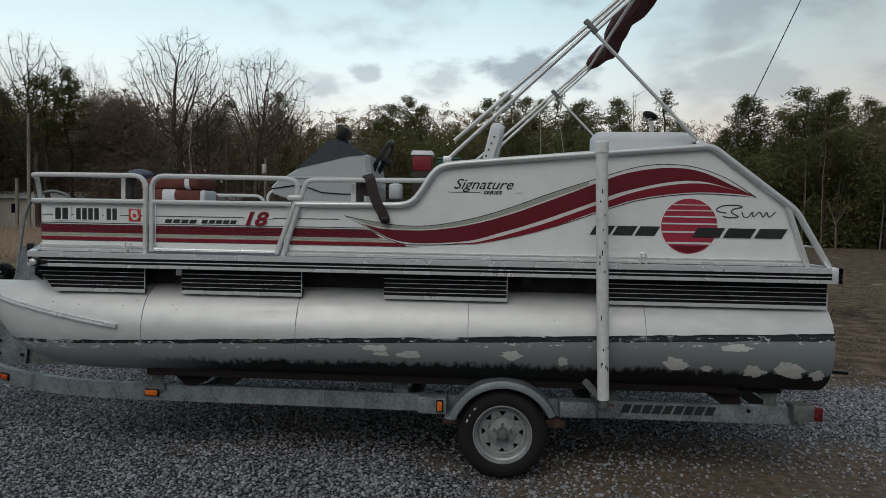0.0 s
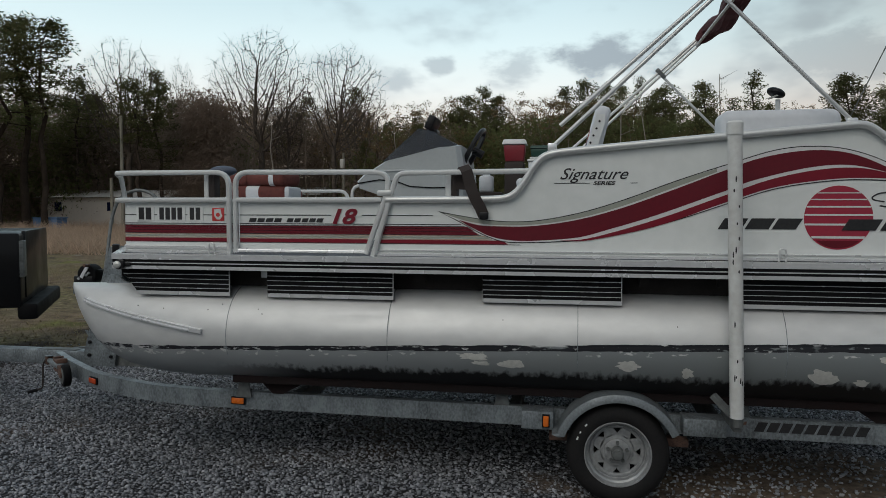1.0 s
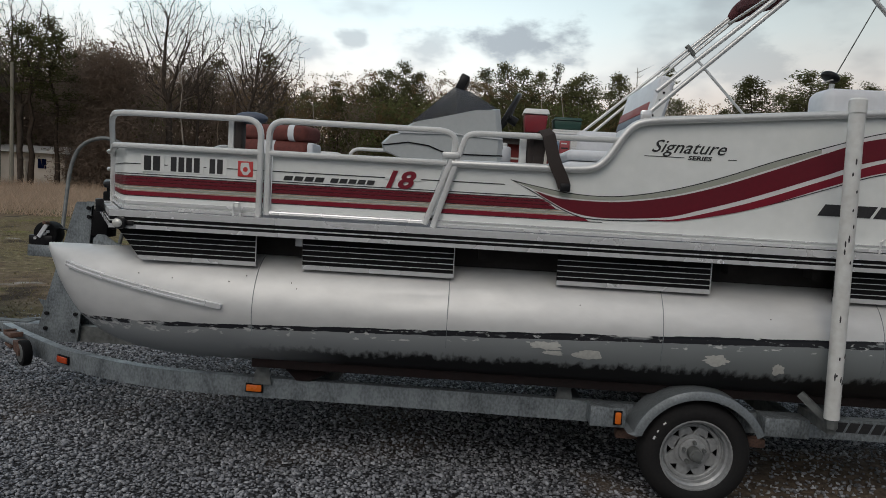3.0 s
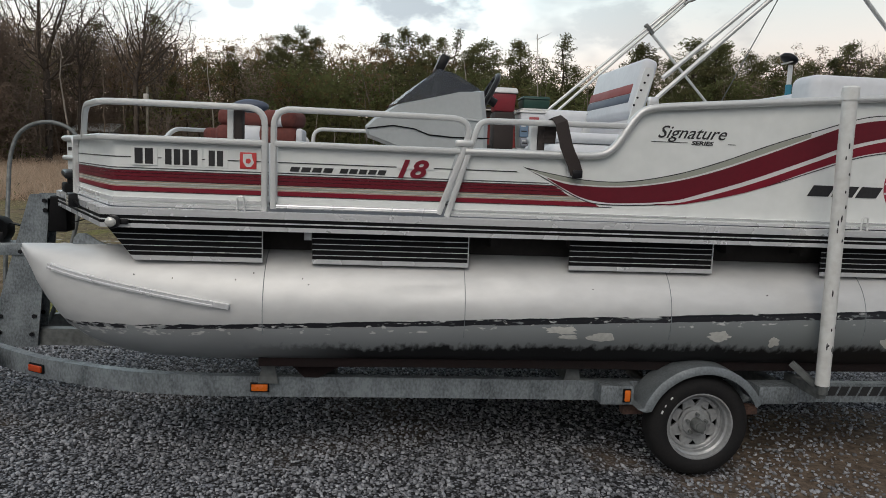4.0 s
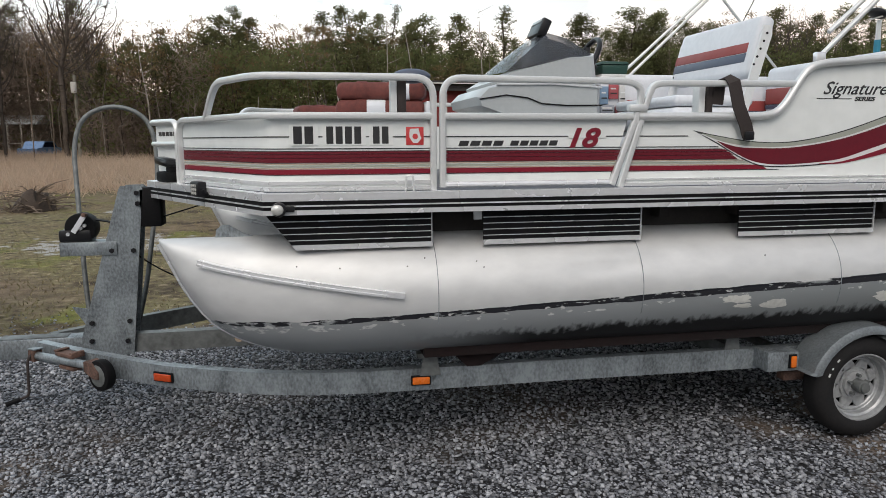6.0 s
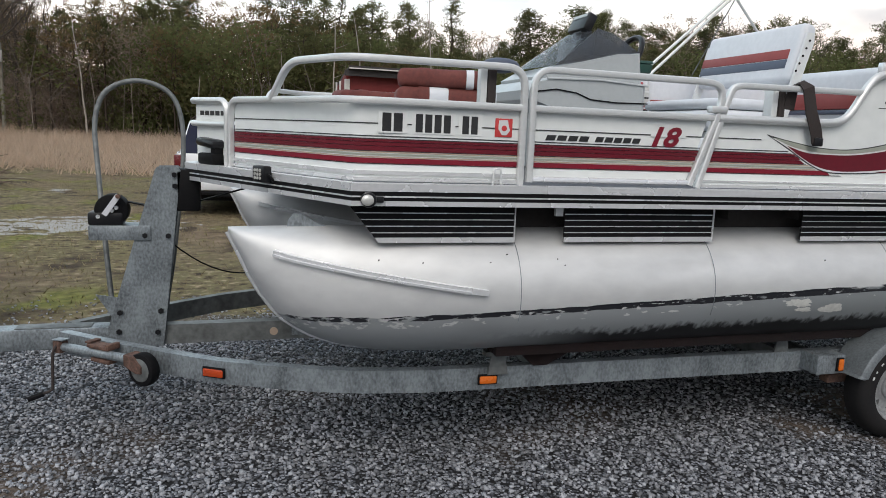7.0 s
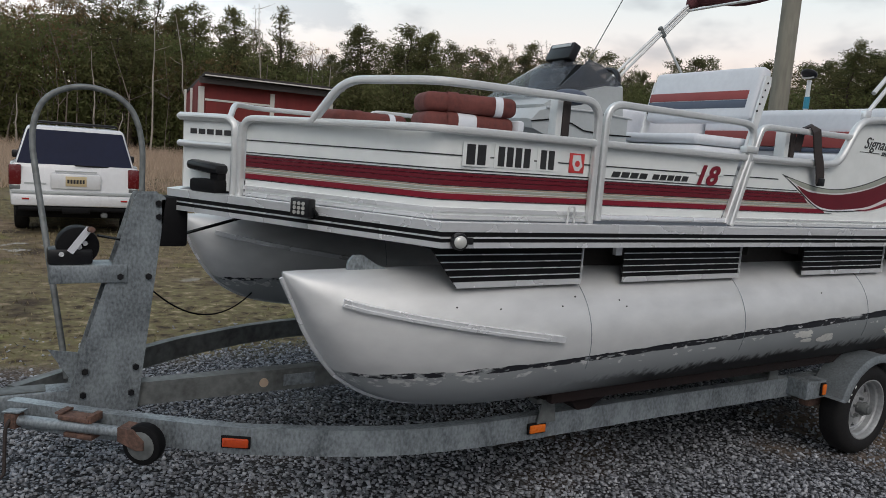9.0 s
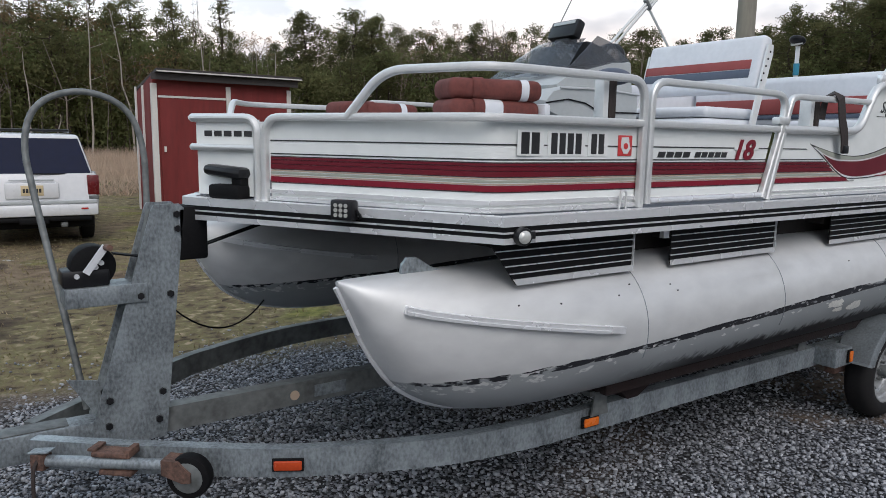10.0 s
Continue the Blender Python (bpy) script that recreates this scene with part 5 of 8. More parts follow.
box(bm, -0.38, 1.23, 1.6, 2.2, DECK_Z, 1.60, 0.02)
part("seat_base", bm, GREYSHELL, lounge)

bm = bm_new()
cushion(bm, 0.74, 0.94, 0.36, 1.96, 1.70, 2.075, 0.05)
cross_back = part("backrest", bm, SEATWHITE, lounge)
bm = bm_new()
box(bm, 0.722, 0.76, 0.42, 1.92, 1.80, 1.915, 0.008)
part("back_panel", bm, SEATRED, cross_back)
bm = bm_new()
box(bm, 0.722, 0.76, 0.42, 1.92, 1.765, 1.797, 0.008)
part("back_stripe", bm, SEATBLUE, cross_back)

# red bow seats: rolled cushions strapped in two
bow_seat = thing("bow_seat_base", (-2.3, 1.0, DECK_Z), "white boxed bow seat base under red cushions", "seat base")
bm = bm_new()
box(bm, -2.72, -2.08, 0.62, 1.60, DECK_Z, 1.655, 0.02)
part("seat_box", bm, SEATWHITE, bow_seat)


def pad(x, y, z, turn, band=(0.10, 0.135), length=0.46, r=0.046):
    t = thing("red_cushion", (x, y, z - r), "faded red boat cushion strapped with a white band", "cushion", "cushions on the bow seat")
    m = pose(x, y, z, 0, 0, turn)
    bm = bm_new()
    box(bm, -length / 2, length / 2, -0.11, 0.11, -r, r, r * 0.8, m, 5)
    part("cover", bm, CUSHION, t)
    bm = bm_new()
    box(bm, band[0], band[1], -0.113, 0.113, -r - 0.002, r + 0.002, r * 0.8, m, 5)
    part("white_band", bm, SEATWHITE, t)
    bm = bm_new()
    box(bm, -0.105, -0.085, -0.115, 0.115, -r - 0.004, r + 0.004, r * 0.8, m, 5)
    part("strap", bm, CUSHION, t)
    return t


pad(-2.345, 0.80, 1.702, -8, (-0.125, 0.05))
pad(-2.335, 0.80, 1.793, -13, (0.115, 0.15))
pad(-2.57, 1.45, 1.702, 10)
bm = bm_new()
box(bm, -2.13, -2.09, 0.64, 0.86, 1.655, 1.74, 0.015)
part("seat_end", bm, SEATWHITE, bow_seat)
bracket = thing("rail_bracket", (-2.36, 0.05, MID), "dark upholstered bracket with a perforated plate", "bracket")
bm = bm_new()
box(bm, -2.355, -2.315, 0.05, 0.12, 1.655, 1.80, 0.008)
part("dark_pad", bm, WEBBING, bracket)
bm = bm_new()
box(bm, -2.385, -2.356, 0.052, 0.10, 1.655, 1.81, 0.004)
part("perforated_plate", bm, WHITE, bracket)

bm = bm_new()
ball(bm, (-2.285, 0.10, 1.815), 0.085, 0.05, 0.032)
part("dark_cap", bm, SEATBLUE, bracket)
bm = bm_new()
box(bm, -2.36, -2.33, 0.06, 0.11, DECK_Z, 1.66, 0.004)
part("bracket_post", bm, TUBE, bracket)

# strap over the side wall
strap = thing("ratchet_strap", (-0.76, 0.0, MID), "dark brown webbing strap hanging over the side rail", "strap")
bm = bm_new()
bar(bm, [(-0.845, 0.055, 1.70), (-0.84, 0.045, 1.80), (-0.825, 0.012, 1.826), (-0.805, -0.012, 1.80), (-0.775, -0.014, 1.69), (-0.755, -0.016, 1.645), (-0.73, -0.010, 1.60), (-0.712, -0.004, 1.555)], 0.006, 0.062, up=(1, 0.0, 0.25))
part("webbing", bm, WEBBING, strap)
bm = bm_new()
box(bm, -0.735, -0.685, -0.016, 0.004, 1.535, 1.575, 0.006, None)
part("buckle", bm, GLOSSY, strap)
bm = bm_new()
box(bm, -0.90, -0.865, 0.05, 0.13, 1.62, 1.80, 0.01)
solo("dark_pad", bm, WEBBING, "dark padded post behind the rail", "post")
bm = bm_new()
box(bm, -0.935, -0.902, 0.06, 0.12, 1.62, 1.80, 0.004)
solo("perforated_plate", bm, WHITE, "white perforated metal plate behind the rail", "plate")

# odds and ends on the far side
bottle = thing("red_jug", (-0.70, 2.15, 1.99), "red plastic drinks cooler with an overhanging white lid", "cooler")


def tapered(bm, x, y, z0, z1, low, high, bevel=0.012):
    """A rounded box that widens from half width low to half width high."""
    box(bm, -1, 1, -1, 1, z0, z1)
    for v in bm.verts:
        k = high if v.co.z > (z0 + z1) / 2 else low
        v.co.x, v.co.y = x + v.co.x * k, y + v.co.y * k
    bmesh.ops.bevel(bm, geom=bm.edges[:], offset=bevel, segments=2, affect='EDGES', profile=0.5)
    return bm


part("jug_body", tapered(bm_new(), -0.70, 2.15, 1.99, 2.128, 0.078, 0.090), BOTTLERED, bottle)
part("lid", tapered(bm_new(), -0.70, 2.15, 2.130, 2.172, 0.103, 0.090, 0.010), WHITE, bottle)
bm = bm_new()
box(bm, -0.78, -0.62, 2.06, 2.25, DECK_Z, 1.99, 0.02)
solo("storage_stand", bm, WEBBING, "dark upholstered stand inside the starboard fence", "stand")
crate = thing("green_box", (-0.46, 2.13, 2.005), "dark green plastic tackle box on a white rim", "tackle box")
part("box_body", tapered(bm_new(), -0.46, 2.13, 2.022, 2.090, 0.098, 0.106), GREEN, crate)
part("lid", tapered(bm_new(), -0.46, 2.13, 2.092, 2.114, 0.112, 0.100, 0.008), GREEN, crate)
part("base_rim", tapered(bm_new(), -0.46, 2.13, 2.005, 2.021, 0.108, 0.110, 0.004), WHITE, crate)
bm = bm_new()
box(bm, -0.60, -0.33, 2.02, 2.25, DECK_Z, 1.72, 0.02)
solo("locker", bm, GREYSHELL, "grey side locker inside the starboard fence", "locker")
bin_ = thing("storage_bin", (-0.46, 2.12, 1.72), "white plastic bin packed with printed packages", "storage bin")
part("tub", tapered(bm_new(), -0.46, 2.135, 1.722, 1.985, 0.108, 0.122, 0.010), SEATWHITE, bin_)
part("rim", tapered(bm_new(), -0.46, 2.135, 1.986, 2.003, 0.132, 0.128, 0.005), WHITE, bin_)
for x0, x1, z0, z1, colour, tint in ((-0.585, -0.52, 1.80, 1.93, (0.20, 0.30, 0.42), "pale blue"), (-0.515, -0.44, 1.84, 1.955, (0.42, 0.09, 0.10), "red"), (-0.435, -0.36, 1.79, 1.94, (0.62, 0.62, 0.60), "white"),
                                     (-0.575, -0.47, 1.735, 1.795, (0.34, 0.36, 0.40), "grey"), (-0.46, -0.365, 1.735, 1.785, (0.24, 0.07, 0.08), "dark red")):
    bm = bm_new()
    box(bm, x0, x1, 2.000, 2.024, z0, z1, 0.004)
    pack = part("package", bm, material("printed_card_" + tint.replace(" ", "_"), colour, tuple(c * 0.7 for c in colour), rough=0.5, patch=12, grain=60), bin_, tint + " printed package")
    for k in range(2):
        bm = bm_new()
        zz = z0 + (z1 - z0) * (0.35 + 0.3 * k)
        box(bm, x0 + 0.010, x1 - 0.012 - 0.01 * k, 1.998, 2.001, zz - 0.006, zz + 0.004)
        part("print_bar", bm, WHITE if k else DECAL_BLACK, pack)
bm = bm_new()
box(bm, -1.03, -0.80, 2.02, 2.24, DECK_Z, 1.735, 0.015)
solo("tackle_case", bm, WEBBING, "dark case inside the starboard fence", "case")
jug = thing("white_jug", (-0.936, 2.12, 1.735), "white plastic jug standing on a dark case", "jug")
bm = bm_new()
disc(bm, (-0.936, 2.12, 1.805), (0, 0, 1), 0.062, 0.14, 18, 0.02)
part("jug_body", bm, SEATWHITE, jug)
bm = bm_new()
disc(bm, (-0.936, 2.12, 1.888), (0, 0, 1), 0.030, 0.028, 12, 0.004)
part("cap", bm, WHITE, jug)
bm = bm_new()
box(bm, -0.95, -0.64, 0.55, 0.95, DECK_Z, 1.56, 0.02)
solo("seat_box", bm, SEATWHITE, "white moulded seat box", "seat box")

stern_light = thing("stern_light", (1.139, 1.327, DECK_Z), "white stern light pole with a black mushroom head", "navigation light")
bm = bm_new()
tube(bm, [(1.139, 1.327, DECK_Z), (1.139, 1.327, 2.34)], 0.016, 10)
part("pole", bm, WHITE, stern_light)
bm = bm_new()
tube(bm, [(1.139, 1.327, 2.12), (1.139, 1.327, 2.21)], 0.022, 10)
part("collar", bm, TEAL, stern_light)
bm = bm_new()
ball(bm, (1.125, 1.327, 2.385), 0.062, 0.062, 0.032, m=pose(0, 0, 0, 0, 22, 0))
part("head", bm, GLOSSY, stern_light)
bm = bm_new()
disc(bm, (1.118, 1.327, 2.360), (0.35, 0, -1), 0.045, 0.01, 16)
part("lens", bm, CLEARLENS, stern_light)

# folded bimini
bimini = thing("bimini_top", (0.4, YC, 1.92), "folded maroon bimini top on aluminium bows", "bimini top")
YP, YS = 0.02, 2 * YC - 0.02
for y in (YP, YS):
    for dz, x_end, z_end in ((0.0, 1.42, 3.60), (0.075, 1.36, 3.66)):
        a = Vector((-0.345 + (0.04 if dz else 0), y, 1.925 + dz * 1.5))
        c = Vector((0.49, y, 2.70 + dz * 0.5))
        bm = bm_new()
        tube(bm, [a, c, c + (c - a).normalized() * 0.42], 0.0115, 14)
        part("bow_tube", bm, TUBE, bimini)
    bm = bm_new()
    tube(bm, [(1.135, y, 2.035), (0.485, y, 2.70)], 0.0105, 14)
    part("strut", bm, TUBE, bimini)
    bm = bm_new()
    tube(bm, [(0.50, y, 2.672), (0.93, y, 3.07)], 0.0095, 14)
    part("bow_tube", bm, TUBE, bimini)
    bm = bm_new()
    box(bm, -0.016, 0.016, y - 0.016, y + 0.016, -0.05, 0.05, 0.006, pose(0.485, 0, 2.71, 0, -43, 0))
    part("knuckle", bm, GALVDARK, bimini)
    bm = bm_new()
    box(bm, -0.37, -0.32, y - 0.016, y + 0.016, 1.895, 1.945, 0.006)
    part("hinge", bm, TRIM, bimini)
    bm = bm_new()
    box(bm, 1.11, 1.16, y - 0.014, y + 0.014, 2.015, 2.05, 0.006)
    part("deck_mount", bm, TRIM, bimini)
ARM = Vector((0.835, 0, 0.775)).normalized()
tip = Vector((0.49, 0, 2.70)) + ARM * 0.50
bm = bm_new()
line, fat = [], []
for i in range(25):
    t = i / 24
    y = YS - 0.02 - t * (YS - YP - 0.04)
    sag = 0.05 * math.sin(math.pi * t)
    line.append((tip.x + 0.03 * math.sin(9 * t), y, tip.z - sag + 0.012 * math.sin(23 * t)))
    fat.append(0.80 + 0.12 * math.sin(math.pi * t) + 0.04 * math.sin(17 * t))
tube(bm, line, 0.085, 10, taper=fat)
part("boot", bm, CANVAS, bimini, "rolled maroon canvas boot")
for k in (-0.09, 0.0, 0.09):
    bm = bm_new()
    tube(bm, [(tip.x + k, YP, tip.z - 0.02 + k), (tip.x + k, YS, tip.z - 0.02 + k)], 0.011, 14)
    part("cross_bow", bm, TUBE, bimini)
for y in (YP, YS):
    bm = bm_new()
    a = Vector((0.49, y, 2.70)) + ARM * 0.38
    line = [a + ARM * 0.2 * i / 5 for i in range(6)]
    tube(bm, line, 0.07, 10, taper=[0.45, 0.75, 0.9, 0.95, 0.95, 0.9])
    part("boot_end", bm, CANVAS, bimini)

# ---------------------------------------------------------------- trailer
trailer = thing("boat_trailer", (0.0, YC, 0.0), "galvanised single axle boat trailer", "trailer")
R0, R1 = 0.362, 0.468
PLAN_RAIL = [(1.80, 0.150), (-0.30, 0.170), (-1.46, 0.195), (-2.37, 0.205), (-2.62, 0.222), (-2.85, 0.258), (-3.07, 0.328), (-3.30, 0.430), (-3.50, 0.535), (-3.94, 0.862), (-4.19, 1.068)]
for flip in (False, True):
    f = mirror if flip else (lambda q: tuple(q))
    bm = bm_new()
    plan = [f((float(q[0]), float(q[1]))) for q in smooth_line(PLAN_RAIL, 4)]
    bar(bm, [(q[0], q[1], (R0 + R1) / 2) for q in plan], 0.050, R1 - R0)
    # the starboard rail's darker steel paints in the shade on its inner face
    part("side_rail", bm, GALVDARK if flip else GALV, trailer, "side rail in darker steel for its shaded inner face" if flip else "galvanised steel side rail")
    bm = bm_new()
    bunk_y = PY if not flip else 2 * YC - PY
    box(bm, -2.24, 1.70, bunk_y - 0.075, bunk_y + 0.075, 0.546, 0.567, 0.006)
    part("bunk", bm, BUNK, trailer, "dark carpeted bunk board")
    bm = bm_new()
    box(bm, -2.24, 1.42, bunk_y - 0.125, bunk_y - 0.087, 0.546, 0.618, 0.006)
    part("bunk_side", bm, BUNK, trailer)
    for x in (-2.20, -0.62, 0.68, 1.64):
        bm = bm_new()
        slab(bm, [(x - 0.05, R1 - 0.03), (x + 0.05, R1 - 0.03), (x + 0.03, 0.546), (x - 0.03, 0.546)], 'y', f((0, 0.16))[1] - 0.004, f((0, 0.16))[1] + 0.004)
        box(bm, x - 0.06, x + 0.04, min(f((0, 0.16))[1], bunk_y), max(f((0, 0.16))[1], bunk_y), 0.525, 0.546)
        part("bunk_bracket", bm, GALVDARK, trailer)
    bm = bm_new()
    slab(bm, [(-2.10, 0.548), (-1.80, 0.548), (-1.95, R1), (-2.02, R1)], 'y', bunk_y - 0.05, bunk_y + 0.04)
    part("bunk_gusset", bm, BUNK, trailer)
    bm = bm_new()
    slab(bm, [(1.20, 0.57), (1.45, 0.57), (1.47, 0.47), (1.35, 0.47)], 'y', bunk_y - 0.06, bunk_y + 0.05)
    part("bunk_gusset", bm, BUNK, trailer)
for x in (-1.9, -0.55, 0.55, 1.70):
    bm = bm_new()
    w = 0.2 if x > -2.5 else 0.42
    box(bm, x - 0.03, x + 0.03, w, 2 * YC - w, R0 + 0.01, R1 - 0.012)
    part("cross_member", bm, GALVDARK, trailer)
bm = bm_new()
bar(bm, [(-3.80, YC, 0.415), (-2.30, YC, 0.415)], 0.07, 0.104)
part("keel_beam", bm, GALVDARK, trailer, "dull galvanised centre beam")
bm = bm_new()
disc(bm, (-3.157, YC - 0.037, 0.410), (0, -1, 0), 0.022, 0.006, 18)
part("round_reflector", bm, TAN, trailer)
bm = bm_new()
box(bm, -3.06, -2.90, YC - 0.040, YC - 0.034, 0.385, 0.44)
part("maker_plate", bm, GALV, trailer)
bm = bm_new()
box(bm, -5.75, -3.72, YC - 0.055, YC + 0.055, 0.362, 0.470, 0.006)
part("tongue", bm, GALV, trailer, "galvanised box section tongue")
bm = bm_new()
box(bm, -4.42, -4.07, YC - 0.045, YC + 0.045, 0.471, 0.475, 0.001)
part("tongue_pad", bm, GALVDARK, trailer)
# lights and reflectors


def marker(x, y, z, turn, mat, w=0.075, h=0.036):
    bm = bm_new()
    m = pose(x, y, z, 0, 0, turn)
    box(bm, -w / 2 - 0.006, w / 2 + 0.006, -0.010, 0.0, -h / 2 - 0.006, h / 2 + 0.006, 0.002, m)
    ob = part("marker_light", bm, BLACK, trailer, "amber marker light")
    bm = bm_new()
    box(bm, -w / 2, w / 2, -0.020, -0.008, -h / 2, h / 2, 0.006, m)
    part("lens", bm, mat, ob)


marker(-2.243, 0.174, 0.414, -2, AMBER, 0.082, 0.036)
marker(-3.452, 0.476, 0.412, -30, AMBERRED, 0.100, 0.036)

# axle, wheel, fender
WX, WZ = 0.018, 0.282


def wheel(y0, sgn):
    """A spoked steel wheel whose outer face looks along sgn y."""
    def at(x, d, z):
        return (WX + x, y0 + sgn * d, WZ + z)
    bm = bm_new()
    prof = [(0.170, 0.000), (0.188, -0.012), (0.222, -0.016), (0.252, -0.004), (0.266, 0.014), (0.272, 0.032), (0.272, 0.090), (0.266, 0.108), (0.252, 0.124), (0.222, 0.132), (0.185, 0.128), (0.170, 0.122)]
    n = 40
    rows = [[bm.verts.new(at(r * math.cos(a), -d, r * math.sin(a))) for r, d in prof] for a in np.linspace(0, 2 * math.pi, n, endpoint=False)]
    for i in range(n):
        a, c = rows[i], rows[(i + 1) % n]
        for k in range(len(prof)):
            q = (k + 1) % len(prof)
            bm.faces.new((a[k], c[k], c[q], a[q]))
    ob = part("wheel", bm, TYRE, trailer, "trailer wheel with a worn black tyre")
    bm = bm_new()
    prof = [(0.172, 0.004), (0.178, -0.006), (0.171, -0.006), (0.166, 0.004), (0.164, 0.022), (0.158, 0.026), (0.154, 0.030), (0.152, 0.058), (0.146, 0.064), (0.143, 0.092), (0.150, 0.096), (0.160, 0.05)]
    rows = [[bm.verts.new(at(r * math.cos(a), -d, r * math.sin(a))) for r, d in prof] for a in np.linspace(0, 2 * math.pi, n, endpoint=False)]
    for i in range(n):
        a, c = rows[i], rows[(i + 1) % n]
        for k in range(len(prof)):
            q = (k + 1) % len(prof)
            bm.faces.new((a[k], c[k], c[q], a[q]))
    part("rim", bm, RIM, ob, "silver painted spoked rim")
    bm = bm_new()
    disc(bm, at(0, -0.066, 0), (0, 1, 0), 0.094, 0.012, 32, 0.003)
    part("wheel_disc", bm, RIM, ob)
    bm = bm_new()
    disc(bm, at(0, -0.054, 0), (0, 1, 0), 0.070, 0.022, 28, 0.008)
    part("disc_boss", bm, RIM, ob)
    bm = bm_new()
    tube(bm, [at(0.137 * math.cos(a), -0.067, 0.137 * math.sin(a)) for a in np.linspace(0, 2 * math.pi, 36, endpoint=False)], 0.0125, 8, close=True)
    part("wheel_ring", bm, RIM, ob)
    for k in range(8):
        # the web between two three-cornered openings
        a = 2 * math.pi * (k + 0.5) / 8
        bm = bm_new()
        q = []
        for r, da in ((0.090, -0.388), (0.100, -0.370), (0.130, -0.19), (0.130, 0.19), (0.100, 0.370), (0.090, 0.388)):
            q.append((r * math.cos(a + da), r * math.sin(a + da)))
        lo = [bm.verts.new(at(u, -0.060, w)) for u, w in q]
        hi = [bm.verts.new(at(u, -0.072, w)) for u, w in q]
        bm.faces.new(lo)
        bm.faces.new(hi[::-1])
        for i in range(6):
            bm.faces.new((lo[i], lo[(i + 1) % 6], hi[(i + 1) % 6], hi[i]))
        part("spoke", bm, RIM, ob)
    bm = bm_new()
    disc(bm, at(0, -0.022, 0), (0, 1, 0), 0.033, 0.070, 18, 0.006)
    part("hub", bm, GALVDARK, ob)
    bm = bm_new()
    disc(bm, at(0, 0.017, 0), (0, 1, 0), 0.025, 0.014, 16, 0.003)
    part("hub_cap", bm, GALVDARK, ob)
    for k in range(5):
        a = 2 * math.pi * k / 5 + 0.3
        bm = bm_new()
        disc(bm, at(0.052 * math.cos(a), -0.036, 0.052 * math.sin(a)), (0, 1, 0), 0.0095, 0.030, 6)
        part("wheel_nut", bm, GALVDARK, ob)
    bm = bm_new()
    disc(bm, at(0, -0.10, 0), (0, 1, 0), 0.145, 0.01, 24)
    part("backing_plate", bm, BLACK, ob)
    for a, s in ((2.40, 0.008), (2.62, 0.006), (2.78, 0.009)):
        bm = bm_new()
        box(bm, -s, s, -0.0015, 0.0015, -s / 2, s / 2, 0, Matrix.Translation(at(0.228 * math.cos(a), 0.0155, 0.228 * math.sin(a))) @ pose(0, 0, 0, 0, -math.degrees(a) + 90, 0))
        part("sidewall_mark", bm, WHITE, ob)
    return ob


wheel(-0.022, -1)
wheel(2 * YC + 0.022, 1)
bm = bm_new()
tube(bm, [(WX, 0.0, WZ), (WX, 2 * YC, WZ)], 0.03, 10)
part("axle", bm, GALVDARK, trailer)
for flip in (False, True):
    f = mirror if flip else (lambda q: tuple(q))
    bm = bm_new()
    arc = [(WX + 0.338 * math.cos(a), WZ + 0.330 * math.sin(a)) for a in np.linspace(math.radians(24), math.radians(168), 22)]
    arc[-1] = (WX - 0.350, WZ + 0.10)
    rows = []
    for x, z in arc:
        d = Vector((x - WX, z - WZ)).normalized() * 0.006
        e = Vector((x - WX, z - WZ)).normalized() * -0.040
        rows.append([bm.verts.new(f(q)) for q in ((x, 0.130, z), (x, -0.055, z), (x + e.x * 0.5, -0.068, z + e.y * 0.5), (x + e.x, -0.068, z + e.y), (x + e.x, -0.063, z + e.y), (x - d.x, -0.052, z - d.y), (x - d.x, 0.130, z - d.y))])
    for a, c in zip(rows, rows[1:]):
        for k in range(6):
            bm.faces.new((a[k], a[k + 1], c[k + 1], c[k]))
        bm.faces.new((a[6], a[0], c[0], c[6]))
    part("fender", bm, FENDER, trailer, "rounded galvanised steel fender")
    bm = bm_new()
    y0, y1 = sorted((f((0, 0.03))[1], f((0, 0.16))[1]))
    box(bm, -0.50, -0.325, y0, y1, 0.378, 0.478, 0.004)
    part("fender_bracket", bm, GALV, trailer)
    bm = bm_new()
    box(bm, 0.36, 0.58, y0, y1, 0.385, 0.478, 0.004)
    part("fender_bracket", bm, GALV, trailer)
marker(-0.365, 0.028, 0.430, 0, AMBER, 0.030, 0.060)
bm = bm_new()
box(bm, -0.35, 0.40, 0.10, 0.16, 0.30, 0.345, 0.004)
part("leaf_spring", bm, RUST, trailer)

# tail end and plain bars of the maker's name
slanted_bars(0.612, 0.700, 0.438, 0.455, 4, 0.118, RUST, trailer, "name_bar", lean=0.3)
slanted_bars(0.735, 1.300, 0.404, 0.456, 9, 0.118, DECAL_BLACK, trailer, "name_bar", lean=0.45)
bm = bm_new()
box(bm, 0.60, 1.80, 0.119, 0.124, R0 + 0.004, R1 - 0.004)
part("side_plate", bm, GALV, trailer)
bm = bm_new()
disc(bm, (1.50, 0.117, 0.440), (0, -1, 0), 0.012, 0.004, 14)
part("plate_hole", bm, BLACK, trailer)
bm = bm_new()
box(bm, 1.735, 1.86, 0.045, 0.16, 0.405, 0.500, 0.006)
part("tail_bracket", bm, GALVDARK, trailer)
bm = bm_new()
box(bm, 1.845, 1.905, 0.045, 0.155, 0.408, 0.492, 0.008)
part("tail_light", bm, DARKLENS, trailer, "red tail light")
bm = bm_new()
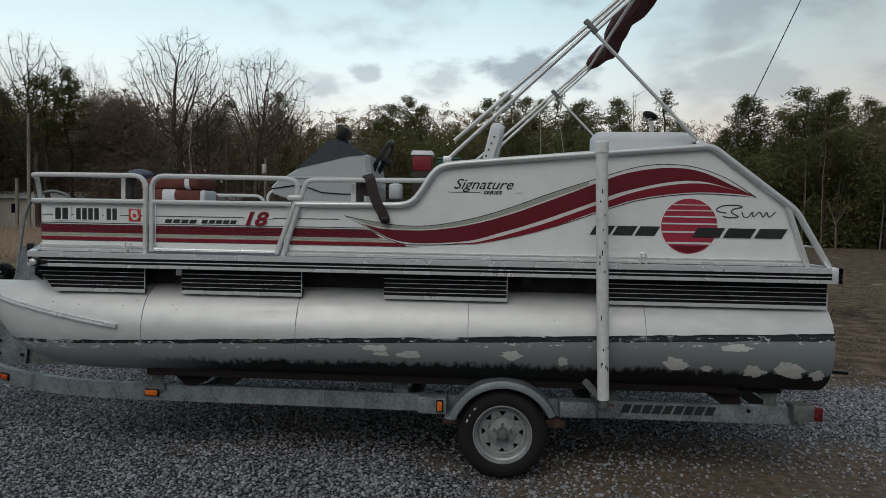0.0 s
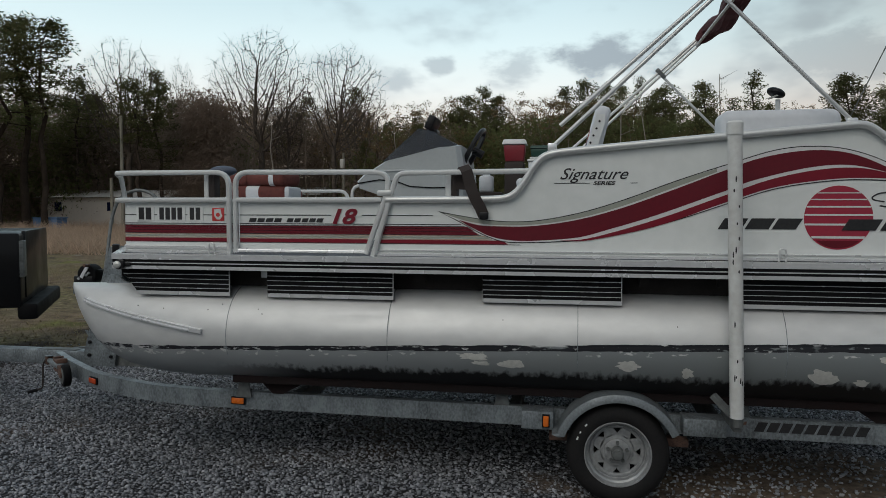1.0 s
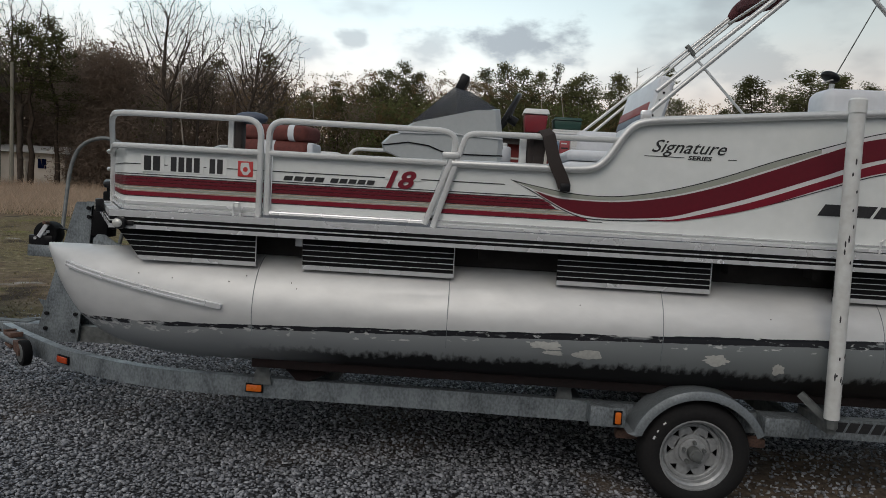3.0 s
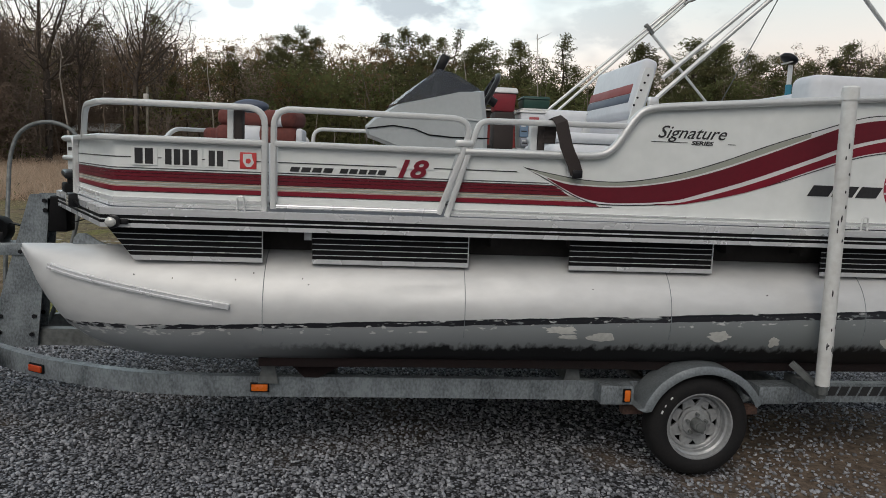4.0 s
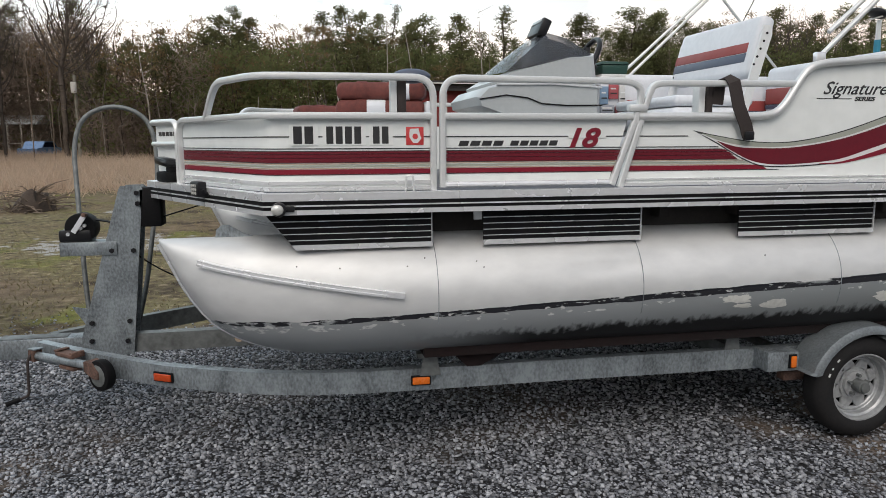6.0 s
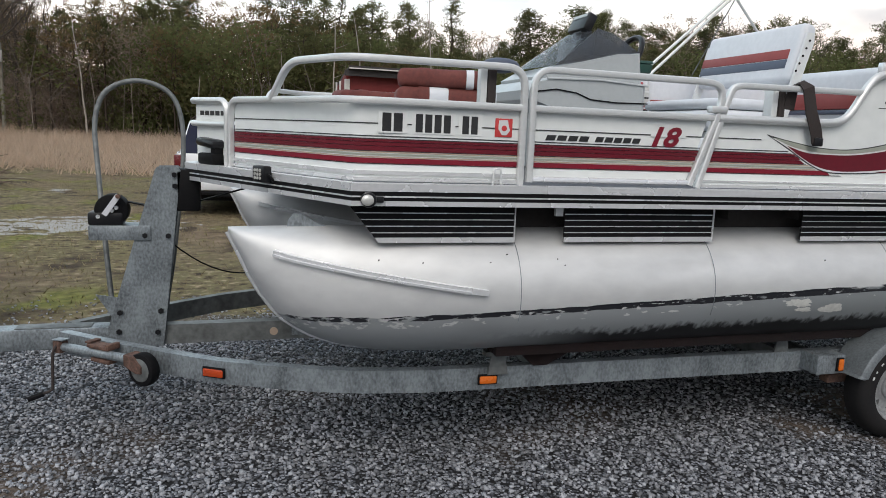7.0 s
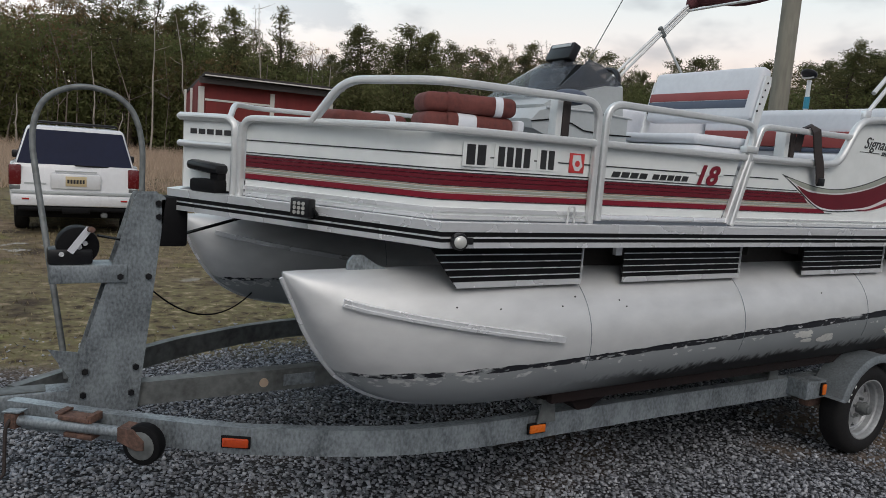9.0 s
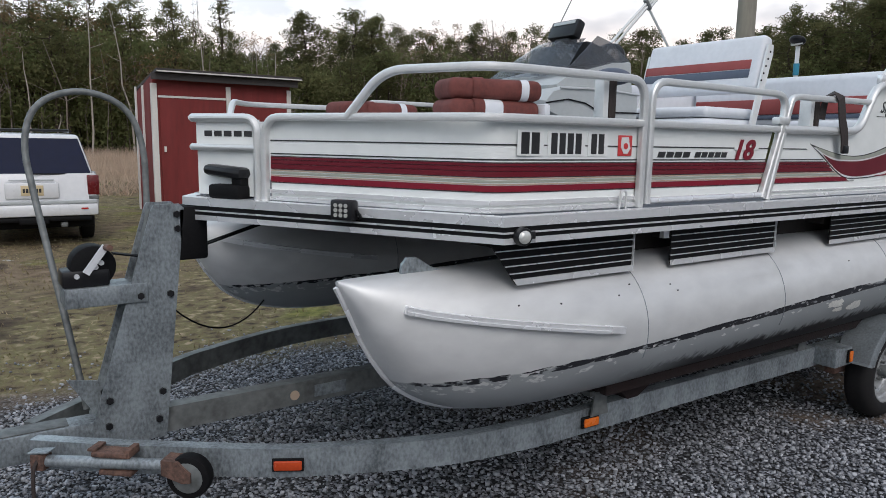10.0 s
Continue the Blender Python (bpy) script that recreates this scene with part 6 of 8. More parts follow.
tube(bm, corner([(1.88, 0.22, 0.715), (1.97, 0.22, 0.720), (2.00, 0.22, 0.675), (2.12, 0.22, 0.668)], 0.02, 4), 0.010, 8)
part("stern_hook", bm, BLACK, trailer)

guide = thing("guide_post", (0.589, -0.14, 0.55), "white plastic pipe guide post on the trailer", "guide post")
bm = bm_new()
tube(bm, [(0.590, -0.135, 0.545), (0.562, -0.162, 1.27), (0.535, -0.190, 1.985)], 0.034, 18)
part("pipe", bm, PVC, guide)
bm = bm_new()
tube(bm, [(0.5355, -0.189, 1.955), (0.535, -0.190, 2.012), (0.535, -0.190, 2.020)], 0.0385, 18, taper=[1, 1, 0.8])
part("cap", bm, PVC, guide)
marks = random.Random(14)
for i in range(16):
    # black scuffs rubbed into the pipe
    z = marks.uniform(0.62, 1.75)
    a = marks.uniform(-2.4, -0.7)
    cx, cy = 0.590 - 0.0382 * (z - 0.545), -0.135 - 0.0382 * (z - 0.545)
    bm = bm_new()
    ball(bm, (cx + 0.033 * math.cos(a), cy + 0.033 * math.sin(a), z), 0.004, 0.003, marks.uniform(0.006, 0.022), 6, 5)
    part("scuff", bm, DECAL_BLACK, guide)

bm = bm_new()
box(bm, 0.575, 0.615, -0.14, 0.17, 0.47, 0.52, 0.004)
part("guide_arm", bm, GALVDARK, trailer)
bm = bm_new()
tube(bm, [(0.595, -0.135, 0.50), (0.588, -0.138, 0.60)], 0.026, 10)
part("guide_stub", bm, GALVDARK, trailer)
bm = bm_new()
bar(bm, [(0.50, 0.0, 0.62), (0.62, -0.10, 0.50)], 0.03, 0.03)
part("guide_brace", bm, GALVDARK, trailer)

# winch post
PLATE = [(-3.745, 1.283), (-3.735, 1.300), (-3.640, 1.302), (-3.622, 1.285), (-3.722, 0.36), (-4.000, 0.36), (-3.985, 0.47)]
for y in (1.085, 1.207):
    bm = bm_new()
    slab(bm, PLATE, 'y', y, y + 0.008)
    ob = part("post_plate", bm, GALV, trailer, "tapered galvanised winch post plate")
    for x, z in ((-3.798, 0.95), (-3.687, 0.948), (-3.928, 0.549), (-3.732, 0.553), (-3.935, 0.448), (-3.749, 0.44), (-3.652, 1.262), (-3.650, 1.205)):
        bm = bm_new()
        disc(bm, (x, y - 0.006, z), (0, -1, 0), 0.014, 0.016, 6)
        part("bolt", bm, GLOSSY, ob)
bm = bm_new()
bar(bm, [(-3.90, YC, 0.40), (-3.70, YC, 1.27)], 0.05, 0.09, up=(1, 0, 0.2))
part("post_core", bm, GALVDARK, trailer)
bm = bm_new()
box(bm, -4.060, -3.77, 1.074, 1.220, 0.926, 1.000, 0.004)
part("winch_bracket", bm, GALV, trailer)
bm = bm_new()
box(bm, -3.650, -3.530, 1.085, 1.215, 1.075, 1.290, 0.012)
part("bow_stop", bm, BLACK, trailer, "black rubber bow stop")
bm = bm_new()
disc(bm, (-3.955, 1.145, 1.075), (0, 1, 0), 0.080, 0.10, 24, 0.008)
winch = part("winch_drum", bm, BLACK, trailer, "black hand winch")
bm = bm_new()
box(bm, -4.065, -3.90, 1.088, 1.20, 1.0, 1.066, 0.012)
part("winch_frame", bm, GLOSSY, winch)
bm = bm_new()
bar(bm, [(-3.985, 1.075, 1.055), (-3.915, 1.065, 1.155)], 0.008, 0.026, up=(1, 0, -0.6))
part("crank", bm, SEATWHITE, winch)
bm = bm_new()
tube(bm, [(-3.915, 1.07, 1.150), (-3.910, 1.01, 1.155)], 0.012, 8)
part("crank_grip", bm, RUST, winch)
for x, z in ((-4.015, 1.045), (-3.95, 1.075), (-3.93, 1.09)):
    bm = bm_new()
    disc(bm, (x, 1.088, z), (0, -1, 0), 0.010, 0.016, 8)
    part("winch_bolt", bm, TRIM, winch)
bm = bm_new()
bar(bm, [(-3.88, 1.145, 1.115), (-3.70, 1.145, 1.08), (-3.55, 1.145, 1.12), (-3.20, 1.145, 1.225)], 0.045, 0.006)
part("winch_strap", bm, BLACK, trailer)
bm = bm_new()
hoop_line = [(-3.985, 1.26, 0.47), (-4.02, 1.34, 0.75), (-4.085, 1.55, 1.25), (-4.118, 1.66, 1.53), (-4.06, 1.69, 1.70), (-3.88, 1.70, 1.765), (-3.70, 1.68, 1.70), (-3.640, 1.65, 1.53), (-3.645, 1.62, 1.25), (-3.70, 1.42, 0.70), (-3.74, 1.30, 0.47)]
tube(bm, corner(hoop_line, 0.12, 6), 0.0138, 12)
part("bow_hoop", bm, GALVDARK, trailer, "bent galvanised tube hoop")
bm = bm_new()
slab(bm, [(-4.06, 0.62), (-3.95, 0.60), (-3.95, 0.44)], 'y', 1.20, 1.205)
part("hoop_gusset", bm, GALV, trailer)
bm = bm_new()
bar(bm, [(-3.76, 1.22, 1.02), (-3.93, 1.22, 0.50)], 0.012, 0.03, up=(1, 0, 0))
part("post_brace", bm, GALV, trailer)
bm = bm_new()
droop = [(-3.69 + 0.66 * t, 1.20 + 0.62 * t, 0.90 - 0.20 * t - 0.55 * t * (1 - t)) for t in np.linspace(0, 1, 14)]
tube(bm, droop, 0.004, 6)
part("safety_cable", bm, BLACK, trailer)

# swung-up tongue jack
ja, jc = Vector((-4.18, 0.945, 0.425)), Vector((-3.82, 0.640, 0.438))
bm = bm_new()
tube(bm, [ja, jc], 0.021, 14)
jack = part("tongue_jack", bm, GALV, trailer, "rusty swing-up tongue jack with a small wheel")
bm = bm_new()
tube(bm, [jc, jc + (jc - ja).normalized() * 0.05], 0.026, 14)
part("jack_collar", bm, RUST, jack)
bm = bm_new()
box(bm, -0.026, 0.026, -0.026, 0.026, -0.030, 0.030, 0.007, Matrix.Translation(ja) @ pose(0, 0, 0, 0, 0, -41))
part("jack_head", bm, RUST, jack)
bm = bm_new()
box(bm, -0.034, 0.046, -0.024, 0.024, 0.031, 0.038, 0.003, Matrix.Translation(ja) @ pose(0, 0, 0, 0, -6, -41))
part("head_cap", bm, GALV, jack, "bent galvanised cap plate")
axis = (jc - ja).normalized()
side = Vector((-axis.y, axis.x, 0))
bm = bm_new()
disc(bm, jc + axis * 0.075 - Vector((0, 0, 0.035)), side, 0.078, 0.05, 20, 0.01)
part("jack_wheel", bm, BLACK, jack)
bm = bm_new()
disc(bm, jc + axis * 0.075 - Vector((0, 0, 0.035)), side, 0.056, 0.056, 20, 0.006)
part("jack_hub", bm, GALVDARK, jack)
bm = bm_new()
slab(bm, [(-0.012, 0.030), (0.045, 0.028), (0.092, -0.012), (0.092, -0.045), (0.060, -0.048), (-0.012, -0.022)], 'y', -0.036, 0.036)
bmesh.ops.transform(bm, matrix=Matrix.Translation(jc) @ pose(0, 0, 0, 0, 0, -41), verts=bm.verts)
part("jack_fork", bm, RUST, jack)
bm = bm_new()
tube(bm, corner([ja + Vector((0, -0.005, 0.03)), ja + Vector((-0.03, -0.03, -0.02)), ja + Vector((-0.035, -0.035, -0.21)), ja + Vector((-0.10, -0.05, -0.23))], 0.02, 4), 0.007, 8)
part("jack_crank", bm, WEBBING, jack)
bm = bm_new()
tube(bm, [ja + Vector((-0.075, -0.043, -0.223)), ja + Vector((-0.14, -0.06, -0.242))], 0.013, 8)
part("crank_grip", bm, BLACK, jack)
bm = bm_new()
mm = Matrix.Translation(ja.lerp(jc, 0.56)) @ pose(0, 0, 0, 0, 0, -41)
box(bm, -0.070, 0.062, -0.014, 0.05, 0.022, 0.040, 0.004, mm)
box(bm, -0.085, -0.055, -0.010, 0.06, 0.040, 0.050, 0.003, mm)
box(bm, 0.048, 0.070, -0.010, 0.06, 0.022, 0.052, 0.003, mm)
box(bm, -0.045, 0.075, -0.014, 0.05, -0.042, -0.023, 0.004, mm)
part("jack_mount", bm, RUST, jack)

# ---------------------------------------------------------------- vehicles


def road_wheel(parent, x, y, r, w=0.2):
    bm = bm_new()
    disc(bm, (x, y, r), (1, 0, 0), r, w, 28, 0.03)
    ob = part("wheel", bm, TYRE, parent)
    bm = bm_new()
    disc(bm, (x, y, r), (1, 0, 0), r * 0.6, w + 0.012, 20, 0.01)
    part("rim", bm, RIM, ob)


SUV_AT = pose(-3.465, 9.45, 0, 0, 0, -3)
suv = thing("white_suv", (0, 0, 0), "white sport utility vehicle parked on the grass", "car")
bm = bm_new()
prof = [(0.0, 0.52), (-0.06, 0.62), (-0.03, 0.86), (0.02, 1.02), (0.30, 1.03), (3.2, 1.02), (4.3, 0.96), (4.6, 0.80), (4.65, 0.50), (4.4, 0.40), (0.2, 0.40)]
SUV_W = 0.92
slab(bm, prof, 'x', -SUV_W, SUV_W)
es = [e for e in bm.edges if abs(abs(e.verts[0].co.x) - SUV_W) < 1e-4 and abs(e.verts[0].co.x - e.verts[1].co.x) < 1e-4]
bmesh.ops.bevel(bm, geom=es, offset=0.06, segments=3, affect='EDGES', profile=0.5)
part("body", bm, CARWHITE, suv)
bm = bm_new()
lo = [(-0.86, 0.03, 1.0), (0.86, 0.03, 1.0), (0.86, 3.1, 1.0), (-0.86, 3.1, 1.0)]
hi = [(-0.70, 0.30, 1.56), (0.70, 0.30, 1.56), (0.70, 2.3, 1.58), (-0.70, 2.3, 1.58)]
a = [bm.verts.new(q) for q in lo]
c = [bm.verts.new(q) for q in hi]
bm.faces.new(a)
bm.faces.new(c[::-1])
for i in range(4):
    bm.faces.new((a[i], a[(i + 1) % 4], c[(i + 1) % 4], c[i]))
bmesh.ops.bevel(bm, geom=bm.edges[:], offset=0.05, segments=3, affect='EDGES', profile=0.5)
part("cabin", bm, CARWHITE, suv)
bm = bm_new()
q = [(-0.835, 0.035, 0.99), (0.835, 0.035, 0.99), (0.685, 0.275, 1.505), (-0.685, 0.275, 1.505)]
vs = [bm.verts.new((x, y - 0.012, z)) for x, y, z in q] + [bm.verts.new((x, y + 0.02, z)) for x, y, z in q]
bm.faces.new(vs[:4])
bm.faces.new(vs[:3:-1])
for i in range(4):
    bm.faces.new((vs[i], vs[(i + 1) % 4], vs[4 + (i + 1) % 4], vs[4 + i]))
part("rear_window", bm, CARGLASS, suv, "dark tinted rear window")
for s in (-1, 1):
    bm = bm_new()
    vs = [bm.verts.new((s * (0.86 - 0.16 * (z - 1.0) / 0.57 + 0.012), y, z)) for y, z in ((0.22, 1.06), (2.75, 1.06), (2.2, 1.50), (0.40, 1.50))]
    vs += [bm.verts.new((v.co.x - s * 0.03, v.co.y, v.co.z)) for v in vs[:4]]
    bm.faces.new(vs[:4])
    bm.faces.new(vs[:3:-1])
    for i in range(4):
        bm.faces.new((vs[i], vs[(i + 1) % 4], vs[4 + (i + 1) % 4], vs[4 + i]))
    part("side_window", bm, CARGLASS, suv)
    bm = bm_new()
    box(bm, s * 0.845 - 0.085, s * 0.845 + 0.085, -0.055, 0.10, 0.715, 1.00, 0.02)
    lamp = part("tail_light", bm, DARKLENS, suv, "tall dark red tail light")
    bm = bm_new()
    box(bm, s * 0.845 - 0.075, s * 0.845 + 0.075, -0.062, 0.05, 0.655, 0.712, 0.015)
    part("reverse_lens", bm, GALVDARK, lamp)
    bm = bm_new()
    box(bm, s * 0.98 - 0.09, s * 0.98 + 0.09, 2.62, 2.72, 0.99, 1.12, 0.03)
    part("wing_mirror", bm, GLOSSY, suv)
    bm = bm_new()
    tube(bm, [(s * 0.60, 0.45, 1.605), (s * 0.60, 2.2, 1.615)], 0.018, 8)
    part("roof_rail", bm, GLOSSY, suv)
    for y in (0.85, 3.75):
        road_wheel(suv, s * 0.80, y, 0.345)
    bm = bm_new()
    box(bm, s * 0.70 - 0.05, s * 0.70 + 0.05, -0.128, -0.11, 0.52, 0.545, 0.004)
    part("bumper_reflector", bm, REDLENS, suv)
bm = bm_new()
box(bm, -0.90, 0.90, -0.12, 0.10, 0.43, 0.60, 0.04)
part("bumper", bm, CARWHITE, suv)
bm = bm_new()
box(bm, -0.89, 0.89, -0.095, 0.05, 0.602, 0.650, 0.012)
part("bumper_step", bm, GREYSHELL, suv, "grey moulded bumper top")
bm = bm_new()
box(bm, -0.80, 0.80, -0.10, 0.10, 0.36, 0.428, 0.02)
part("lower_valance", bm, BLACK, suv)
bm = bm_new()
box(bm, -0.20, 0.20, -0.14, 0.05, 0.33, 0.42, 0.02)
part("tow_bracket", bm, BLACK, suv)
for y in (0.55, 1.45):
    bm = bm_new()
    box(bm, -0.60, 0.60, y - 0.03, y + 0.03, 1.60, 1.635, 0.01)
    part("roof_bar", bm, GLOSSY, suv)
bm = bm_new()
box(bm, -0.30, 0.30, -0.062, -0.045, 0.925, 0.945, 0.006)
part("tailgate_grip", bm, GREYSHELL, suv)
bm = bm_new()
box(bm, -0.36, 0.36, -0.085, -0.05, 0.68, 0.90, 0.02)
part("plate_recess", bm, CARWHITE, suv)
bm = bm_new()
box(bm, -0.15, 0.15, -0.096, -0.084, 0.725, 0.865, 0.004)
plate = part("number_plate", bm, PLATEYELLOW, suv, "pale yellow number plate")
for i in range(6):
    bm = bm_new()
    box(bm, -0.125 + i * 0.043, -0.095 + i * 0.043, -0.099, -0.096, 0.765, 0.82)
    part("plate_bar", bm, DECAL_BLACK, plate)
bm = bm_new()
tube(bm, [(-0.02, -0.02, 1.02), (0.62, 0.04, 1.01)], 0.01, 6)
part("rear_wiper", bm, BLACK, suv)
bm = bm_new()
box(bm, -0.72, -0.42, -0.052, -0.04, 0.735, 0.76)
part("badge", bm, GREYSHELL, suv)
bm = bm_new()
box(bm, 0.36, 0.46, -0.06, 0.2, 0.27, 0.35, 0.02)
part("exhaust", bm, GALVDARK, suv)
bm = bm_new()
box(bm, -0.85, 0.85, 0.1, 4.4, 0.25, 0.42, 0.03)
part("underbody", bm, BLACK, suv)
suv.matrix_basis = SUV_AT @ Matrix.Diagonal((0.90, 1.0, 1.0, 1.0))

truck = thing("black_pickup", (-6.0, 3.1, 0), "black pickup truck with a dull bumper", "truck")
TX, TY0, TY1 = -5.50, 2.22, 4.05
bm = bm_new()
box(bm, TX - 2.2, TX, TY0, TY1, 0.62, 1.36, 0.04)
part("bed", bm, CARDARK, truck)
bm = bm_new()
box(bm, TX - 0.02, TX + 0.015, TY0 + 0.18, TY1 - 0.18, 0.70, 1.37, 0.01)
part("tailgate", bm, CARDARK, truck)
bm = bm_new()
box(bm, TX - 0.12, TX + 0.025, TY0 + 0.01, TY0 + 0.16, 0.92, 1.28, 0.01)
part("tail_light", bm, GALVDARK, truck)
bm = bm_new()
box(bm, TX - 0.05, TX + 0.13, TY0 + 0.02, TY1 - 0.02, 0.50, 0.66, 0.03)
part("bumper", bm, BLACK, truck)
bm = bm_new()
box(bm, TX - 5.2, TX - 2.25, TY0 + 0.02, TY1 - 0.02, 0.55, 1.25, 0.08)
box(bm, TX - 4.0, TX - 2.35, TY0 + 0.12, TY1 - 0.12, 1.2, 1.85, 0.12)
part("cab", bm, CARDARK, truck)
for x in (TX - 1.1, TX - 4.4):
    for y in (TY0 + 0.14, TY1 - 0.14):
        bm = bm_new()
        disc(bm, (x, y, 0.39), (0, 1, 0), 0.39, 0.26, 28, 0.03)
        ob = part("wheel", bm, TYRE, truck)

turn_at = Vector((TX, TY0, 0))
truck.matrix_basis = Matrix.Translation(turn_at) @ pose(0, 0, 0, 0, 0, 32) @ Matrix.Translation(-turn_at) @ truck.matrix_basis

blue = thing("blue_car", (-19.0, 46.0, 0), "small blue car parked in the far grass", "car")
bm = bm_new()
cx = [(-2.1, 0.45), (-2.1, 0.85), (-1.2, 0.95), (-0.7, 1.42), (0.8, 1.42), (1.4, 0.98), (2.1, 0.9), (2.15, 0.45)]
slab(bm, [(-19.0 + x, z) for x, z in cx], 'y', 45.2, 46.9)
part("body", bm, CARBLUE, blue)
bm = bm_new()
slab(bm, [(-19.0 + x, z) for x, z in ((-1.05, 0.98), (-0.65, 1.35), (0.75, 1.35), (1.2, 0.98))], 'y', 45.17, 45.25)
part("side_window", bm, CARGLASS, blue)
for x in (-20.3, -17.6):
    for y in (45.3, 46.8):
        bm = bm_new()
        disc(bm, (x, y, 0.32), (0, 1, 0), 0.32, 0.2, 20, 0.02)
        part("wheel", bm, TYRE, blue)

blue.matrix_basis = Matrix.Translation((-25.6, 66.2, 0)) @ pose(0, 0, 0, 0, 0, 80) @ Matrix.Diagonal((1, 1, 1.12, 1)) @ Matrix.Translation((19.0, -46.05, 0)) @ blue.matrix_basis

# ---------------------------------------------------------------- shed, house, poles
shed = thing("red_shed", (0.2, 14.0, 0), "small red wooden shed with white trim", "shed")
SX0, SX1, SY0, SY1 = -1.03, 1.80, 13.0, 14.5
bm = bm_new()
slab(bm, [(SY0, 0), (SY1, 0), (SY1, 2.46), (SY0, 2.74)], 'x', SX0, SX1)
shed_wall = part("wall", bm, BARN, shed)
bm = bm_new()
slab(bm, [(SY0 - 0.30, 2.79), (SY0 - 0.30, 2.85), (SY1 + 0.10, 2.56), (SY1 + 0.10, 2.50)], 'x', SX0 + 0.02, SX1 + 0.16)
part("roof", bm, ROOFDARK, shed)
bm = bm_new()
box(bm, SX0 - 0.06, SX1 + 0.1, SY0 - 0.20, SY0 - 0.16, 2.64, 2.76)
part("fascia", bm, ROOFDARK, shed)
# pale strip standing in for light along the roof sheet's front edge
bm = bm_new()
box(bm, SX0 + 0.02, SX1 + 0.16, SY0 - 0.312, SY0 - 0.302, 2.782, 2.806)
part("lit_roof_edge", bm, SHEDTRIM, shed, "pale strip standing for the lit roof edge")
for x in (SX0 + 0.03, SX0 + 1.48, SX1 - 0.03):
    bm = bm_new()
    box(bm, x - 0.045, x + 0.045, SY0 - 0.03, SY0, 0.0, 2.58)
    part("corner_trim", bm, SHEDTRIM, shed)
for y in (SY0 + 0.02, SY0 + 0.80, SY1 - 0.06):
    bm = bm_new()
    box(bm, SX0 - 0.03, SX0, y - 0.045, y + 0.045, 0.0, 2.58)
    part("corner_trim", bm, SHEDTRIM, shed)
bm = bm_new()
box(bm, SX0 + 0.12, SX0 + 1.40, SY0 - 0.025, SY0 - 0.002, 0.1, 2.30)
door = part("door", bm, BARN, shed_wall, "plain red plank door")
bm = bm_new()
box(bm, SX0 + 0.17, SX0 + 0.21, SY0 - 0.06, SY0 - 0.025, 1.25, 1.36)
part("latch", bm, SHEDTRIM, door)
bm = bm_new()
box(bm, SX0 + 0.09, SX0 + 1.43, SY0 - 0.035, SY0 - 0.026, 2.31, 2.35)
part("head_trim", bm, SHEDTRIM, shed)
for i in range(12):
    x = SX0 + 0.18 + i * 0.2
    bm = bm_new()
    box(bm, x - 0.004, x + 0.004, SY0 - 0.0035, SY0, 0.0, 2.5)
    part("batten", bm, BARN, shed)

pole = thing("utility_pole", (6.15, 5.05, 0), "weathered wooden utility pole", "utility pole")
bm = bm_new()
tube(bm, [(6.15, 5.05, 0), (6.15, 5.05, 5), (6.15, 5.05, 10)], 0.15, 14, taper=[1.0, 0.92, 0.8])
part("shaft", bm, POLEWOOD, pole)
bm = bm_new()
tube(bm, [(2.58, 7.79, 0.0), (6.05, 5.1, 9.6)], 0.008, 6)
part("guy_wire", bm, GALVDARK, pole, "grey steel guy wire")


def far_pole(x, y, h, crate):
    p = thing("far_pole", (x, y, 0), "thin grey utility pole by the woods", "utility pole", "poles along the field edge")
    bm = bm_new()
    tube(bm, [(x, y, 0), (x, y, h + 0.3)], 0.13, 8, taper=[1, 0.75])
    part("shaft", bm, POLEWOOD, p)
    if crate:
        bm = bm_new()
        disc(bm, (x, y - 0.3, h - 0.6), (0, 0, 1), 0.2, 0.75, 12, 0.04)
        part("transformer", bm, SHEDTRIM, p)


far_pole(-18.3, 52.0, 5.9, True)
far_pole(-30.09, 40.0, 7.6, False)
fence_post = thing("fence_post", (-30.9, 40.0, 0), "lone grey wooden post in the tall grass", "post")
bm = bm_new()
tube(bm, [(-30.9, 40.0, 0), (-30.92, 40.0, 3.7)], 0.11, 8)
part("shaft", bm, POLEWOOD, fence_post)

house = thing("far_house", (-34, 46, 0), "low pale house with a light metal roof at the wood's edge", "house")
bm = bm_new()
box(bm, -39.7, -29.0, 44, 49, 0, 2.45)
hw = part("wall", bm, HOUSEWALL, house)
bm = bm_new()
slab(bm, [(43.6, 2.47), (49.4, 2.47), (46.5, 3.05)], 'x', -40.0, -28.7)
part("roof", bm, SHEDTRIM, house, "light metal roof")
for x in (-38.2, -33.8, -30.6):
    bm = bm_new()
    box(bm, x - 0.28, x + 0.28, 43.94, 44.0, 1.45, 2.1)
    part("window", bm, CARGLASS, hw)

# brush pile in the field
PILE_X, PILE_Y = -8.83, 14.36
pile = thing("brush_pile", (PILE_X, PILE_Y, 0), "heap of earth, roots and dead branches", "brush pile")
rnd = random.Random(5)
bm = bm_new()
ball(bm, (PILE_X + 0.1, PILE_Y, 0.0), 0.41, 0.5, 0.40, 24, 14)
for v in bm.verts:
    v.co += Vector((0.1, 0.1, 0.22)) * noise.noise(v.co * 4) + Vector((0.03, 0.03, 0.06)) * noise.noise(v.co * 14)
part("mound", bm, material("dark_earth", (0.045, 0.033, 0.026), (0.10, 0.075, 0.055), rough=1.0, patch=9, grain=30, bump=0.8, bump_scale=24), pile)
